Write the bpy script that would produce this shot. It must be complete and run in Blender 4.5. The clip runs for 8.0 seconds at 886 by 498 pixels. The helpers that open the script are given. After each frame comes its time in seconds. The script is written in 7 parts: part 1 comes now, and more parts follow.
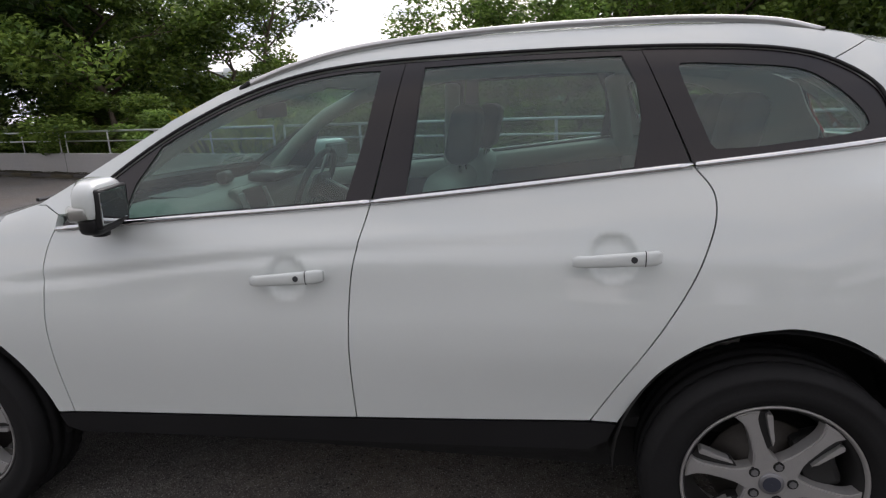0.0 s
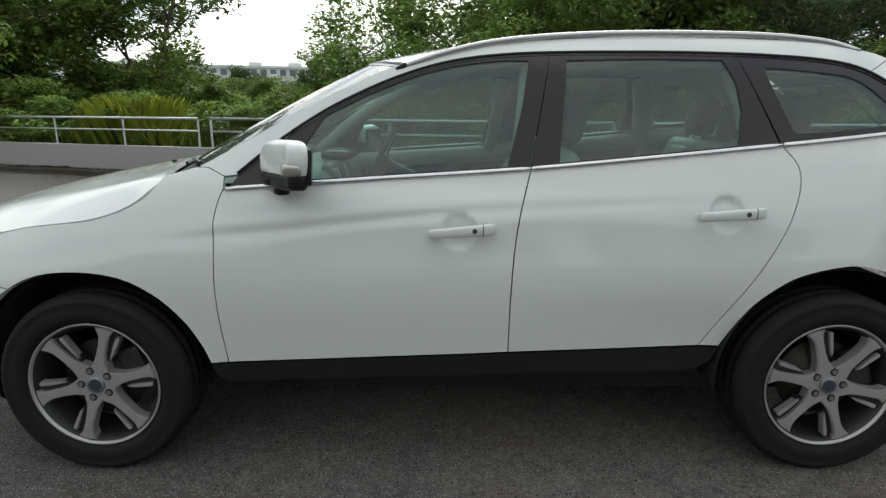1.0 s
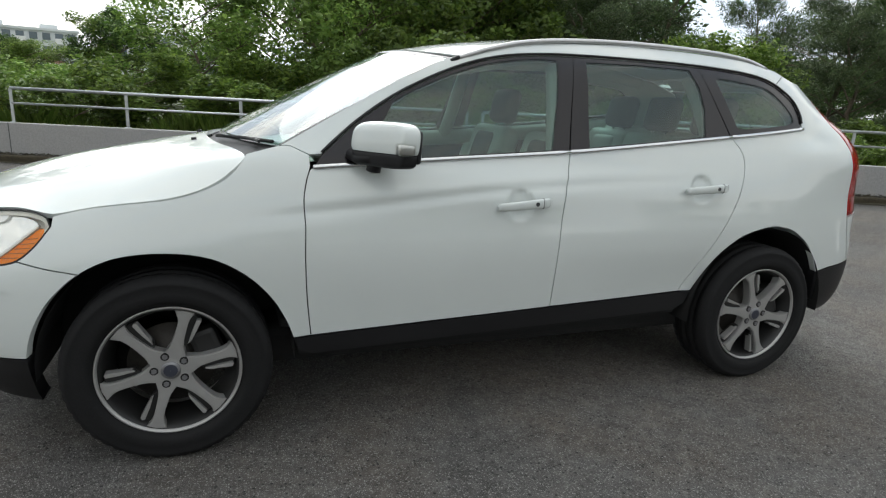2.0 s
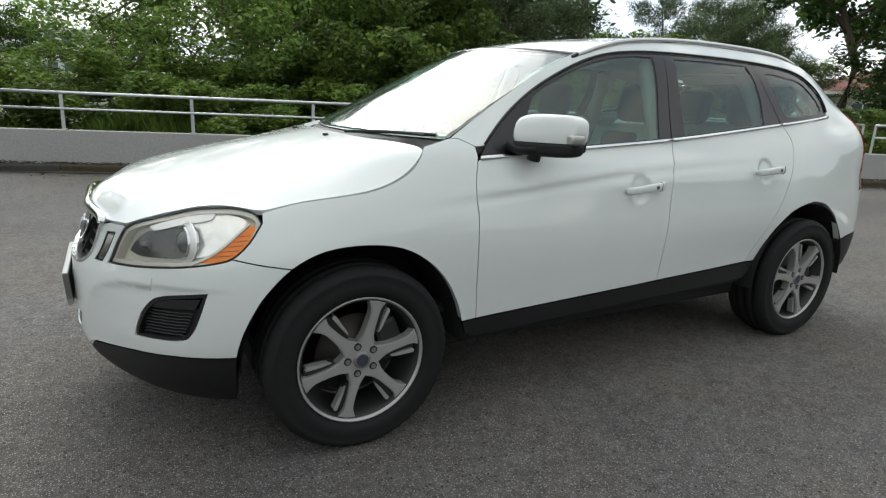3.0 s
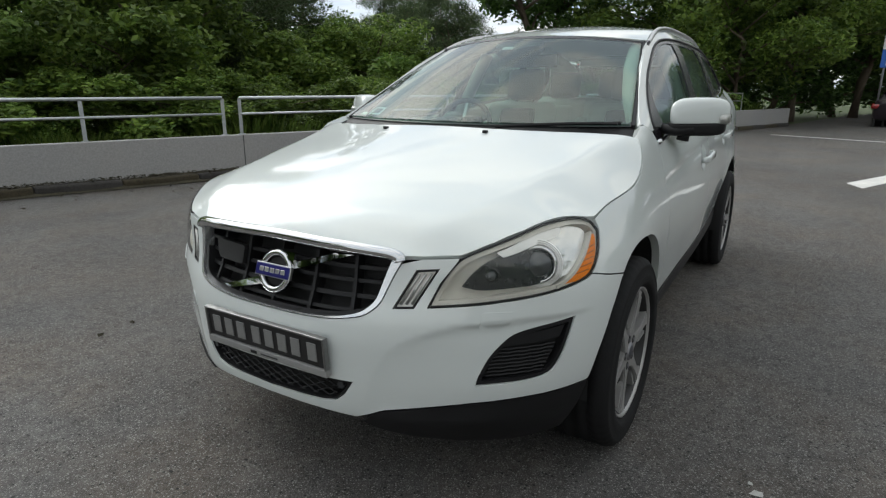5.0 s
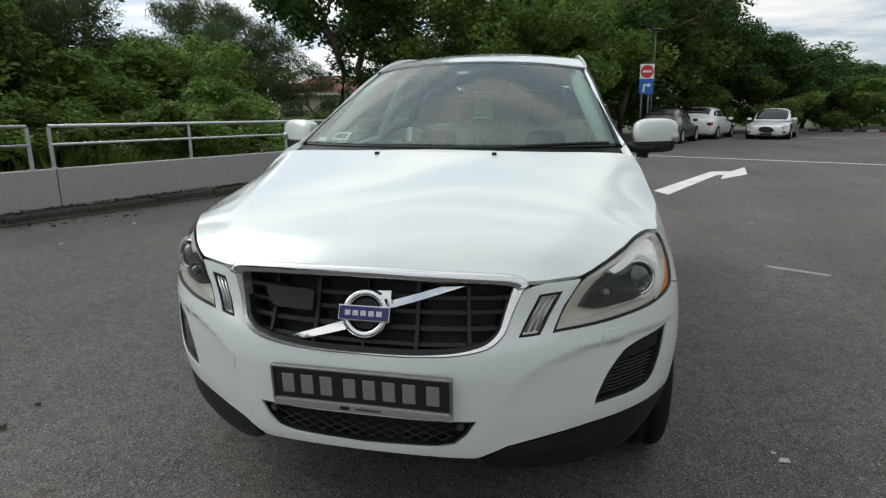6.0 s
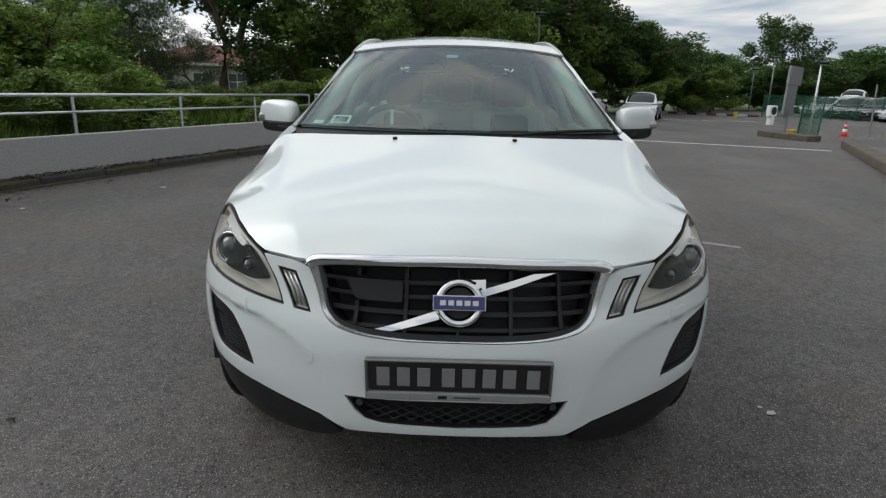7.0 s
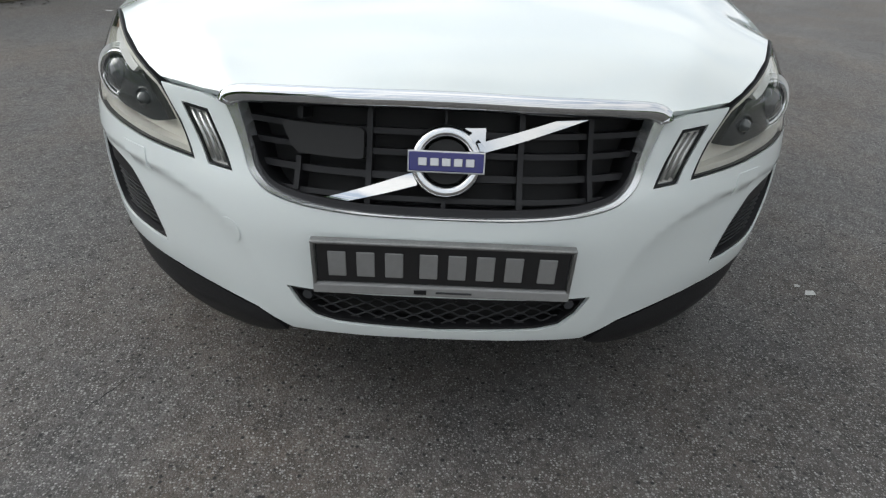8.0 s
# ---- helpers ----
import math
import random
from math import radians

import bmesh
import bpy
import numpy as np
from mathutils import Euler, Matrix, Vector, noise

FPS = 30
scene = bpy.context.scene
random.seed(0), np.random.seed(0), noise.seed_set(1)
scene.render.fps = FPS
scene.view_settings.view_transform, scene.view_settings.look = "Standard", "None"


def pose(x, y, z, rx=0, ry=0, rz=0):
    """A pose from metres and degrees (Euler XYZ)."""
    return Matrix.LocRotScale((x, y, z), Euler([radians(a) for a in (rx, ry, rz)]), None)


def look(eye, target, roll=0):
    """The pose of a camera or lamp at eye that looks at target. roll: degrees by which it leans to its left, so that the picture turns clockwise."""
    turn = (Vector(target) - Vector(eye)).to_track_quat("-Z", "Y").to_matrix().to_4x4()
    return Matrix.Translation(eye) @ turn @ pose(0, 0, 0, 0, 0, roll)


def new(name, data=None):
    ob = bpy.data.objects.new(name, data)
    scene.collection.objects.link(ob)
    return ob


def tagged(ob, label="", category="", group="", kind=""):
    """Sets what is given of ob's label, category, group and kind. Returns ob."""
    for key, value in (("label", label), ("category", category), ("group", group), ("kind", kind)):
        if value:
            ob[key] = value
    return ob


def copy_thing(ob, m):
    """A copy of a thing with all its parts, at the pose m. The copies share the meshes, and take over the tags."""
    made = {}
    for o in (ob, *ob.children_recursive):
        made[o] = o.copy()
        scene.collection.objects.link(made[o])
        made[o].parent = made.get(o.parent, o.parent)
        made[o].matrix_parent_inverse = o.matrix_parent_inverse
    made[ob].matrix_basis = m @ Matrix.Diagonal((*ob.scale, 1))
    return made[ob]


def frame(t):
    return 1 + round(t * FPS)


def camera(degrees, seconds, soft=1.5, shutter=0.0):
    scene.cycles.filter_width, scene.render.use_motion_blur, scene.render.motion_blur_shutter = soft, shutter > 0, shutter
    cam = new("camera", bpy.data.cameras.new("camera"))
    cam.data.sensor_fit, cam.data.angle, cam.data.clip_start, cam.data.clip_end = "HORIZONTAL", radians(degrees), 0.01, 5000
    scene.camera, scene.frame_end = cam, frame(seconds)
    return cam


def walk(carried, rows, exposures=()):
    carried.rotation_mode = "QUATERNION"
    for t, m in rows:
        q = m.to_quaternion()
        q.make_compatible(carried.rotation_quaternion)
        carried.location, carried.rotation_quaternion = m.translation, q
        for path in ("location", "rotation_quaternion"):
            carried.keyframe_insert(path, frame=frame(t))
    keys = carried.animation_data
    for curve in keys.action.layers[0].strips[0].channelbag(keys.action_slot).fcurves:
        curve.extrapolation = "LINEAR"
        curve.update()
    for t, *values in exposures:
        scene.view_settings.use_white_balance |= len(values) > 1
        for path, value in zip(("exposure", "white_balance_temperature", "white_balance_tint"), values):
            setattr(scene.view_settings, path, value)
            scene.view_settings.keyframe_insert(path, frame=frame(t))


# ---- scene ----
cam = camera(73.7, 8.0, 1.25)
PATH = [
    (0, (0.797, -2.495, 1.444), (0.407, -0.592, 0.968), -2.57),
    (0.5, (0.374, -2.701, 1.398), (0.282, -0.769, 0.889), 1.66),
    (1, (-0.078, -2.956, 1.379), (-0.083, -1.011, 0.915), 0.21),
    (1.2, (-0.258, -3.034, 1.383), (-0.077, -1.1, 0.906), 1.0),
    (2.3, (-1.471, -3.081, 1.345), (-0.762, -1.276, 0.858), 2.8),
    (2.5, (-1.661, -3.036, 1.316), (-0.92, -1.237, 0.853), 2.7),
    (3, (-2.144, -2.818, 1.313), (-1.195, -1.127, 0.821), 2.5),
    (3.5, (-2.589, -2.545, 1.322), (-1.41, -0.996, 0.866), 1.8),
    (4, (-2.944, -2.155, 1.319), (-1.633, -0.728, 0.825), 1.9),
    (4.5, (-3.268, -1.777, 1.312), (-1.74, -0.586, 0.813), 1.3),
    (4.7, (-3.373, -1.619, 1.309), (-1.811, -0.477, 0.804), 0.8),
    (5.8, (-3.735, -0.725, 1.312), (-1.863, -0.221, 0.817), -0.4),
    (6, (-3.766, -0.558, 1.303), (-1.864, -0.133, 0.855), -0.3),
    (6.5, (-3.801, -0.202, 1.313), (-1.875, -0.007, 0.813), 0.8),
    (7, (-3.853, 0.029, 1.338), (-1.922, 0.056, 0.819), 1.2),
    (7.5, (-3.694, 0.073, 1.274), (-1.814, 0.12, 0.593), 1.6),
    (8, (-3.357, 0.018, 1.18), (-1.621, -0.012, 0.188), 2.9),
]
walk(cam, [(t, look(eye, target, roll)) for t, eye, target, roll in PATH], exposures=[(0, 0.53, 6500, 19), (0.5, 0.58, 6470, 6), (1, 0.59, 6440, 7), (2.5, 0.79, 6400, 7), (3.5, 0.74, 6400, 7), (4.5, 0.44, 6380, 7), (6, 0.29, 6320, 8), (6.5, 0.21, 6300, 9), (7, 0.14, 6270, 9), (7.5, 0.18, 6260, 9), (8, 0.6, 6250, 9)])

# ---- world and light ----
SUN_DIR = Vector((0.10, 0.78, 0.62)).normalized()      # thin cloud in front of the sun, beyond the trees
w = bpy.data.worlds.new("overcast_sky")
scene.world = w
w.use_nodes = True
nt = w.node_tree
nt.nodes.clear()
def nn(tree, kind, **kw):
    n = tree.nodes.new(kind)
    for k, v in kw.items():
        n.inputs[k].default_value = v
    return n
sky = nt.nodes.new("ShaderNodeTexSky")
sky.sky_type = "NISHITA"
sky.sun_disc = False
sky.sun_elevation = math.asin(SUN_DIR.z)
sky.sun_rotation = math.atan2(SUN_DIR.x, SUN_DIR.y)
sky.air_density, sky.dust_density = 1.0, 3.0
tc = nt.nodes.new("ShaderNodeTexCoord")
mp = nt.nodes.new("ShaderNodeMapping")
mp.inputs["Scale"].default_value = (1.0, 1.0, 5.5)
nz = nn(nt, "ShaderNodeTexNoise", Scale=2.3, Detail=9.0, Roughness=0.56, Distortion=0.5)
rp = nt.nodes.new("ShaderNodeValToRGB")
rp.color_ramp.elements[0].position, rp.color_ramp.elements[0].color = 0.40, (0.46, 0.52, 0.60, 1)
rp.color_ramp.elements[1].position, rp.color_ramp.elements[1].color = 0.58, (1.0, 0.965, 0.905, 1)
dot = nt.nodes.new("ShaderNodeVectorMath"); dot.operation = "DOT_PRODUCT"
dot.inputs[1].default_value = SUN_DIR
mr = nt.nodes.new("ShaderNodeMapRange")
mr.interpolation_type = "SMOOTHSTEP"
for k, v in (("From Min", -0.3), ("From Max", 1.0), ("To Min", 8.8), ("To Max", 14.0)):
    mr.inputs[k].default_value = v
mul = nt.nodes.new("ShaderNodeVectorMath"); mul.operation = "SCALE"
ahead = nt.nodes.new("ShaderNodeMath"); ahead.operation = "MAXIMUM"; ahead.inputs[1].default_value = 0.0
lobe = nt.nodes.new("ShaderNodeMath"); lobe.operation = "POWER"; lobe.inputs[1].default_value = 20.0
glow = nt.nodes.new("ShaderNodeMath"); glow.operation = "MULTIPLY_ADD"; glow.inputs[1].default_value = 50.0   # the veiled sun
mix = nt.nodes.new("ShaderNodeMixRGB"); mix.inputs["Fac"].default_value = 0.88
bg = nn(nt, "ShaderNodeBackground", Strength=0.10)
ow = nt.nodes.new("ShaderNodeOutputWorld")
L = nt.links.new
L(tc.outputs["Generated"], mp.inputs["Vector"]); L(mp.outputs[0], nz.inputs["Vector"]); L(nz.outputs["Fac"], rp.inputs[0])
L(tc.outputs["Generated"], dot.inputs[0]); L(dot.outputs["Value"], mr.inputs["Value"])
L(dot.outputs["Value"], ahead.inputs[0]); L(ahead.outputs[0], lobe.inputs[0]); L(lobe.outputs[0], glow.inputs[0]); L(mr.outputs[0], glow.inputs[2])
L(rp.outputs[0], mul.inputs[0]); L(glow.outputs[0], mul.inputs["Scale"])
L(sky.outputs[0], mix.inputs[1]); L(mul.outputs[0], mix.inputs[2]); L(mix.outputs[0], bg.inputs[0]); L(bg.outputs[0], ow.inputs[0])
sun = new("sun", bpy.data.lights.new("sun", "SUN"))
sun.data.energy, sun.data.angle, sun.data.color = 0.5, radians(40), (1.0, 0.96, 0.9)
sun.matrix_world = look((0, 0, 0), -SUN_DIR)

# ---- materials ----
def material(name):
    m = bpy.data.materials.new(name)
    m.use_nodes = True
    t = m.node_tree
    return m, t, t.nodes["Principled BSDF"]

def surface(name, colour, rough=0.5, metal=0.0, var=0.12, scale=6.0, fine=90.0, bump=0.0, coat=0.0, coat_rough=0.03, rvar=0.1, rand=0.0, tint=None, spec=0.5, dist=0.004):
    """A surface with two scales of variation, roughness wear and fine relief."""
    m, t, b = material(name)
    k = t.links.new
    co = t.nodes.new("ShaderNodeTexCoord")
    big = nn(t, "ShaderNodeTexNoise", Scale=scale, Detail=5.0, Roughness=0.6)
    small = nn(t, "ShaderNodeTexNoise", Scale=fine, Detail=3.0, Roughness=0.6)
    k(co.outputs["Object"], big.inputs["Vector"]); k(co.outputs["Object"], small.inputs["Vector"])
    add = t.nodes.new("ShaderNodeMath"); add.operation = "ADD"
    k(big.outputs["Fac"], add.inputs[0]); k(small.outputs["Fac"], add.inputs[1])
    ramp = t.nodes.new("ShaderNodeMapRange")
    for kk, v in (("From Min", 0.6), ("From Max", 1.4), ("To Min", 1 - var), ("To Max", 1 + var)):
        ramp.inputs[kk].default_value = v
    k(add.outputs[0], ramp.inputs["Value"])
    value = ramp.outputs[0]
    if rand:
        info = t.nodes.new("ShaderNodeObjectInfo") if rand > 0 else t.nodes.new("ShaderNodeNewGeometry")
        r2 = t.nodes.new("ShaderNodeMapRange")
        r2.inputs["To Min"].default_value, r2.inputs["To Max"].default_value = 1 - abs(rand), 1 + abs(rand)
        k(info.outputs["Random" if rand > 0 else "Random Per Island"], r2.inputs["Value"])
        mm = t.nodes.new("ShaderNodeMath"); mm.operation = "MULTIPLY"
        k(value, mm.inputs[0]); k(r2.outputs[0], mm.inputs[1])
        value = mm.outputs[0]
    sc = t.nodes.new("ShaderNodeVectorMath"); sc.operation = "SCALE"
    if tint:
        mx = t.nodes.new("ShaderNodeMixRGB")
        mx.inputs[1].default_value, mx.inputs[2].default_value = (*colour, 1), (*tint, 1)
        k(big.outputs["Fac"], mx.inputs[0]); k(mx.outputs[0], sc.inputs[0])
    else:
        sc.inputs[0].default_value = colour
    k(value, sc.inputs["Scale"]); k(sc.outputs[0], b.inputs["Base Color"])
    rr = t.nodes.new("ShaderNodeMapRange")
    rr.inputs["To Min"].default_value, rr.inputs["To Max"].default_value = max(0.01, rough - rvar * rough), min(1, rough + rvar * rough)
    k(big.outputs["Fac"], rr.inputs["Value"]); k(rr.outputs[0], b.inputs["Roughness"])
    b.inputs["Metallic"].default_value = metal
    b.inputs["Specular IOR Level"].default_value = spec
    b.inputs["Coat Weight"].default_value, b.inputs["Coat Roughness"].default_value = coat, coat_rough
    if bump:
        bp = nn(t, "ShaderNodeBump", Strength=bump, Distance=dist)
        k(small.outputs["Fac"], bp.inputs["Height"]); k(bp.outputs[0], b.inputs["Normal"])
    return m

def glass(name, tint, rough=0.0, ior=1.5, haze=0.0):
    """A thin pane: tinted clear, with a mirror-like gloss that grows at grazing angles."""
    m, t, b = material(name)
    k = t.links.new
    t.nodes.remove(b)
    tr = t.nodes.new("ShaderNodeBsdfTransparent"); tr.inputs[0].default_value = (*tint, 1)
    gl = nn(t, "ShaderNodeBsdfGlossy", Roughness=rough)
    lw = nn(t, "ShaderNodeLayerWeight", Blend=0.5)
    pw = t.nodes.new("ShaderNodeMath"); pw.operation = "POWER"; pw.inputs[1].default_value = 5.0
    fr = t.nodes.new("ShaderNodeMath"); fr.operation = "MULTIPLY_ADD"
    f0 = ((ior - 1) / (ior + 1)) ** 2
    fr.inputs[1].default_value, fr.inputs[2].default_value = 1 - f0, f0
    k(lw.outputs["Facing"], pw.inputs[0]); k(pw.outputs[0], fr.inputs[0])
    mx = t.nodes.new("ShaderNodeMixShader")
    body = tr.outputs[0]
    if haze:                                             # dust, and pale green diffuse in place of reflected light
        df = t.nodes.new("ShaderNodeBsdfDiffuse"); df.inputs[0].default_value = (.58, .72, .68, 1)
        hz = t.nodes.new("ShaderNodeMixShader"); hz.inputs[0].default_value = haze
        k(body, hz.inputs[1]); k(df.outputs[0], hz.inputs[2])
        body = hz.outputs[0]
    k(fr.outputs[0], mx.inputs[0]); k(body, mx.inputs[1]); k(gl.outputs[0], mx.inputs[2])
    k(mx.outputs[0], t.nodes["Material Output"].inputs[0])
    return m

def asphalt():
    m, t, b = material("asphalt")
    k = t.links.new
    co = t.nodes.new("ShaderNodeTexCoord")
    o = co.outputs["Object"]
    def tex(scale, detail=4.0, rough=0.6, kind="ShaderNodeTexNoise", stretch=None, **kw):
        n = nn(t, kind, Scale=scale, **kw)
        if kind == "ShaderNodeTexNoise":
            n.inputs["Detail"].default_value, n.inputs["Roughness"].default_value = detail, rough
        if stretch:
            mp = t.nodes.new("ShaderNodeMapping"); mp.inputs["Scale"].default_value = stretch
            k(o, mp.inputs["Vector"]); k(mp.outputs[0], n.inputs["Vector"])
        else:
            k(o, n.inputs["Vector"])
        return n
    def ramp(src, a, c0, bb, c1):
        r = t.nodes.new("ShaderNodeValToRGB")
        e = r.color_ramp.elements
        e[0].position, e[0].color, e[1].position, e[1].color = a, (c0, c0, c0, 1), bb, (c1, c1, c1, 1)
        k(src, r.inputs[0])
        return r.outputs[0]
    def times(a, c):
        n = t.nodes.new("ShaderNodeMixRGB"); n.blend_type = "MULTIPLY"; n.inputs[0].default_value = 1.0
        k(a, n.inputs[1]); k(c, n.inputs[2])
        return n.outputs[0]
    patch = tex(0.30, 6.0, 0.62)
    streak = tex(0.5, 5.0, 0.6, stretch=(0.30, 1.7, 1))
    blot = tex(1.7, 7.0, 0.72)
    brown = tex(0.9, 5.0, 0.65)
    grit = tex(260, 3.0, 0.75)
    def stones(scale, least, size):
        v = tex(scale, kind="ShaderNodeTexVoronoi")
        sp = t.nodes.new("ShaderNodeSeparateColor"); k(v.outputs["Color"], sp.inputs[0])
        return times(ramp(sp.outputs[0], least, 0.0, least + .25, 1.0), ramp(v.outputs["Distance"], size - .12, 1.0, size + .1, 0.0)), v
    s0, v0 = stones(78, .72, .30)
    s1, v1 = stones(135, .62, .36)
    s2, v2 = stones(230, .50, .40)
    pit, v3 = stones(64, .70, .34)
    base = t.nodes.new("ShaderNodeMixRGB")
    base.inputs[1].default_value, base.inputs[2].default_value = (0.058, 0.0555, 0.0535, 1), (0.096, 0.0915, 0.087, 1)
    k(ramp(patch.outputs["Fac"], 0.35, 0.0, 0.65, 1.0), base.inputs[0])
    warm = t.nodes.new("ShaderNodeMixRGB"); warm.blend_type = "MULTIPLY"
    warm.inputs[2].default_value = (1.08, 0.97, 0.86, 1)
    k(ramp(brown.outputs["Fac"], 0.42, 0.0, 0.62, 1.0), warm.inputs[0]); k(base.outputs[0], warm.inputs[1])
    col = times(warm.outputs[0], ramp(streak.outputs["Fac"], 0.3, 0.82, 0.65, 1.16))
    col = times(col, ramp(blot.outputs["Fac"], 0.30, 0.74, 0.47, 1.03))
    mottle = tex(11, 5.0, 0.7)
    col = times(col, ramp(mottle.outputs["Fac"], 0.32, 0.72, 0.68, 1.26))
    lump = tex(46, kind="ShaderNodeTexVoronoi")
    ls = t.nodes.new("ShaderNodeSeparateColor"); k(lump.outputs["Color"], ls.inputs[0])
    col = times(col, ramp(ls.outputs[0], 0.0, 0.82, 1.0, 1.2))
    col = times(col, ramp(grit.outputs["Fac"], 0.32, 0.55, 0.68, 1.45))
    for mask, tone in ((s2, (0.20, 0.195, 0.185, 1)), (s0, (0.24, 0.235, 0.222, 1)), (s1, (0.30, 0.295, 0.28, 1)), (pit, (0.018, 0.018, 0.018, 1))):
        mm = t.nodes.new("ShaderNodeMixRGB"); mm.inputs[2].default_value = tone
        k(mask, mm.inputs[0]); k(col, mm.inputs[1])
        col = mm.outputs[0]
    k(col, b.inputs["Base Color"])
    b.inputs["Roughness"].default_value = 0.82
    b.inputs["Specular IOR Level"].default_value = 0.35
    bp = nn(t, "ShaderNodeBump", Strength=0.75, Distance=0.006)
    ad = t.nodes.new("ShaderNodeMath"); ad.operation = "ADD"
    k(v1.outputs["Distance"], ad.inputs[0]); k(grit.outputs["Fac"], ad.inputs[1])
    k(ad.outputs[0], bp.inputs["Height"]); k(bp.outputs[0], b.inputs["Normal"])
    return m

def leafy(name, c0, c1, rough=0.5):
    """Leaves: each island its own shade, some light through them."""
    m, t, b = material(name)
    k = t.links.new
    g = t.nodes.new("ShaderNodeNewGeometry")
    oi = t.nodes.new("ShaderNodeObjectInfo")
    mx = t.nodes.new("ShaderNodeMixRGB")
    mx.inputs[1].default_value, mx.inputs[2].default_value = (*c0, 1), (*c1, 1)
    k(g.outputs["Random Per Island"], mx.inputs[0])
    r2 = t.nodes.new("ShaderNodeMapRange"); r2.inputs["To Min"].default_value, r2.inputs["To Max"].default_value = 0.75, 1.25
    k(oi.outputs["Random"], r2.inputs["Value"])
    sc = t.nodes.new("ShaderNodeVectorMath"); sc.operation = "SCALE"
    co = t.nodes.new("ShaderNodeTexCoord")
    cl = nn(t, "ShaderNodeTexNoise", Scale=0.9, Detail=3.0, Roughness=0.6)
    k(co.outputs["Object"], cl.inputs["Vector"])
    cr = t.nodes.new("ShaderNodeMapRange")
    for kk, v in (("From Min", 0.35), ("From Max", 0.65), ("To Min", 0.6), ("To Max", 1.45)):
        cr.inputs[kk].default_value = v
    k(cl.outputs["Fac"], cr.inputs["Value"])
    cm = t.nodes.new("ShaderNodeMath"); cm.operation = "MULTIPLY"
    k(r2.outputs[0], cm.inputs[0]); k(cr.outputs[0], cm.inputs[1])
    k(mx.outputs[0], sc.inputs[0]); k(cm.outputs[0], sc.inputs["Scale"])
    k(sc.outputs[0], b.inputs["Base Color"])
    b.inputs["Roughness"].default_value = rough
    b.inputs["Specular IOR Level"].default_value = 0.3
    tl = t.nodes.new("ShaderNodeBsdfTranslucent"); k(sc.outputs[0], tl.inputs[0])
    ms = t.nodes.new("ShaderNodeMixShader"); ms.inputs[0].default_value = 0.42
    k(b.outputs[0], ms.inputs[1]); k(tl.outputs[0], ms.inputs[2]); k(ms.outputs[0], t.nodes["Material Output"].inputs[0])
    return m

ASPHALT = asphalt()
CONCRETE = surface("painted_concrete", (0.38, 0.382, 0.385), 0.8, tint=(0.235, 0.222, 0.205), var=0.26, scale=1.1, fine=45, bump=0.25)
KERB = surface("worn_kerb", (0.040, 0.037, 0.034), 0.9, var=0.5, scale=3, fine=40, bump=0.6)
KERB_Y = surface("worn_yellow_kerb", (0.075, 0.060, 0.028), 0.9, tint=(0.018, 0.016, 0.014), var=0.7, scale=5, fine=40, bump=0.6)
DEBRIS = surface("leaf_litter", (0.022, 0.017, 0.012), 0.95, var=0.6, scale=9, fine=60, bump=0.7, tint=(0.06, 0.055, 0.03))
STEEL = surface("galvanised_steel", (0.52, 0.54, 0.55), 0.4, 0.85, var=0.12, scale=9, fine=120, bump=0.04)
WHITE_LINE = surface("road_paint", (0.62, 0.61, 0.58), 0.7, var=0.3, scale=3, fine=60, bump=0.3)
SOIL = surface("grassy_soil", (0.05, 0.055, 0.02), 0.95, var=0.4, scale=0.6, fine=14, bump=0.5, tint=(0.055, 0.09, 0.02))
BARK = surface("bark", (0.11, 0.085, 0.06), 0.9, var=0.35, scale=3, fine=26, bump=0.8, dist=0.02)
LEAF_DARK = leafy("dark_leaves", (0.026, 0.056, 0.014), (0.085, 0.155, 0.032))
LEAF_MID = leafy("mid_leaves", (0.055, 0.105, 0.02), (0.19, 0.27, 0.05))
LEAF_LIGHT = leafy("light_leaves", (0.075, 0.15, 0.025), (0.23, 0.34, 0.075))
LEAF_NEEDLE = leafy("needle_leaves", (0.028, 0.05, 0.020), (0.085, 0.12, 0.045))
GRASS = leafy("tall_grass_blades", (0.05, 0.10, 0.012), (0.17, 0.24, 0.05))

# ---- mesh helpers ----
def link(name, me, mat, parent=None, label=""):
    ob = new(name, me)
    if mat:
        me.materials.append(mat)
    if parent:
        ob.parent = parent
    if label:
        ob["label"] = label
    return ob

def raw(name, verts, faces, mat, parent=None, label="", smooth=False):
    me = bpy.data.meshes.new(name)
    me.from_pydata([tuple(v) for v in verts], [], [tuple(f) for f in faces])
    if smooth:
        me.polygons.foreach_set("use_smooth", [True] * len(me.polygons))
    me.update()
    return link(name, me, mat, parent, label)

def part(name, bm, mat, parent=None, label="", smooth=False):
    me = bpy.data.meshes.new(name)
    bm.to_mesh(me)
    bm.free()
    if smooth:
        me.polygons.foreach_set("use_smooth", [True] * len(me.polygons))
    return link(name, me, mat, parent, label)

def box(sx, sy, sz, m=None, bevel=0.0, segs=2, bm=None):
    bm = bm or bmesh.new()
    r = bmesh.ops.create_cube(bm, size=1.0, matrix=(m or Matrix()) @ Matrix.Diagonal((sx, sy, sz, 1)))
    if bevel:
        es = {e for v in r["verts"] for e in v.link_edges}
        bmesh.ops.bevel(bm, geom=list(es), offset=bevel, segments=segs, affect="EDGES", profile=0.5)
    return bm

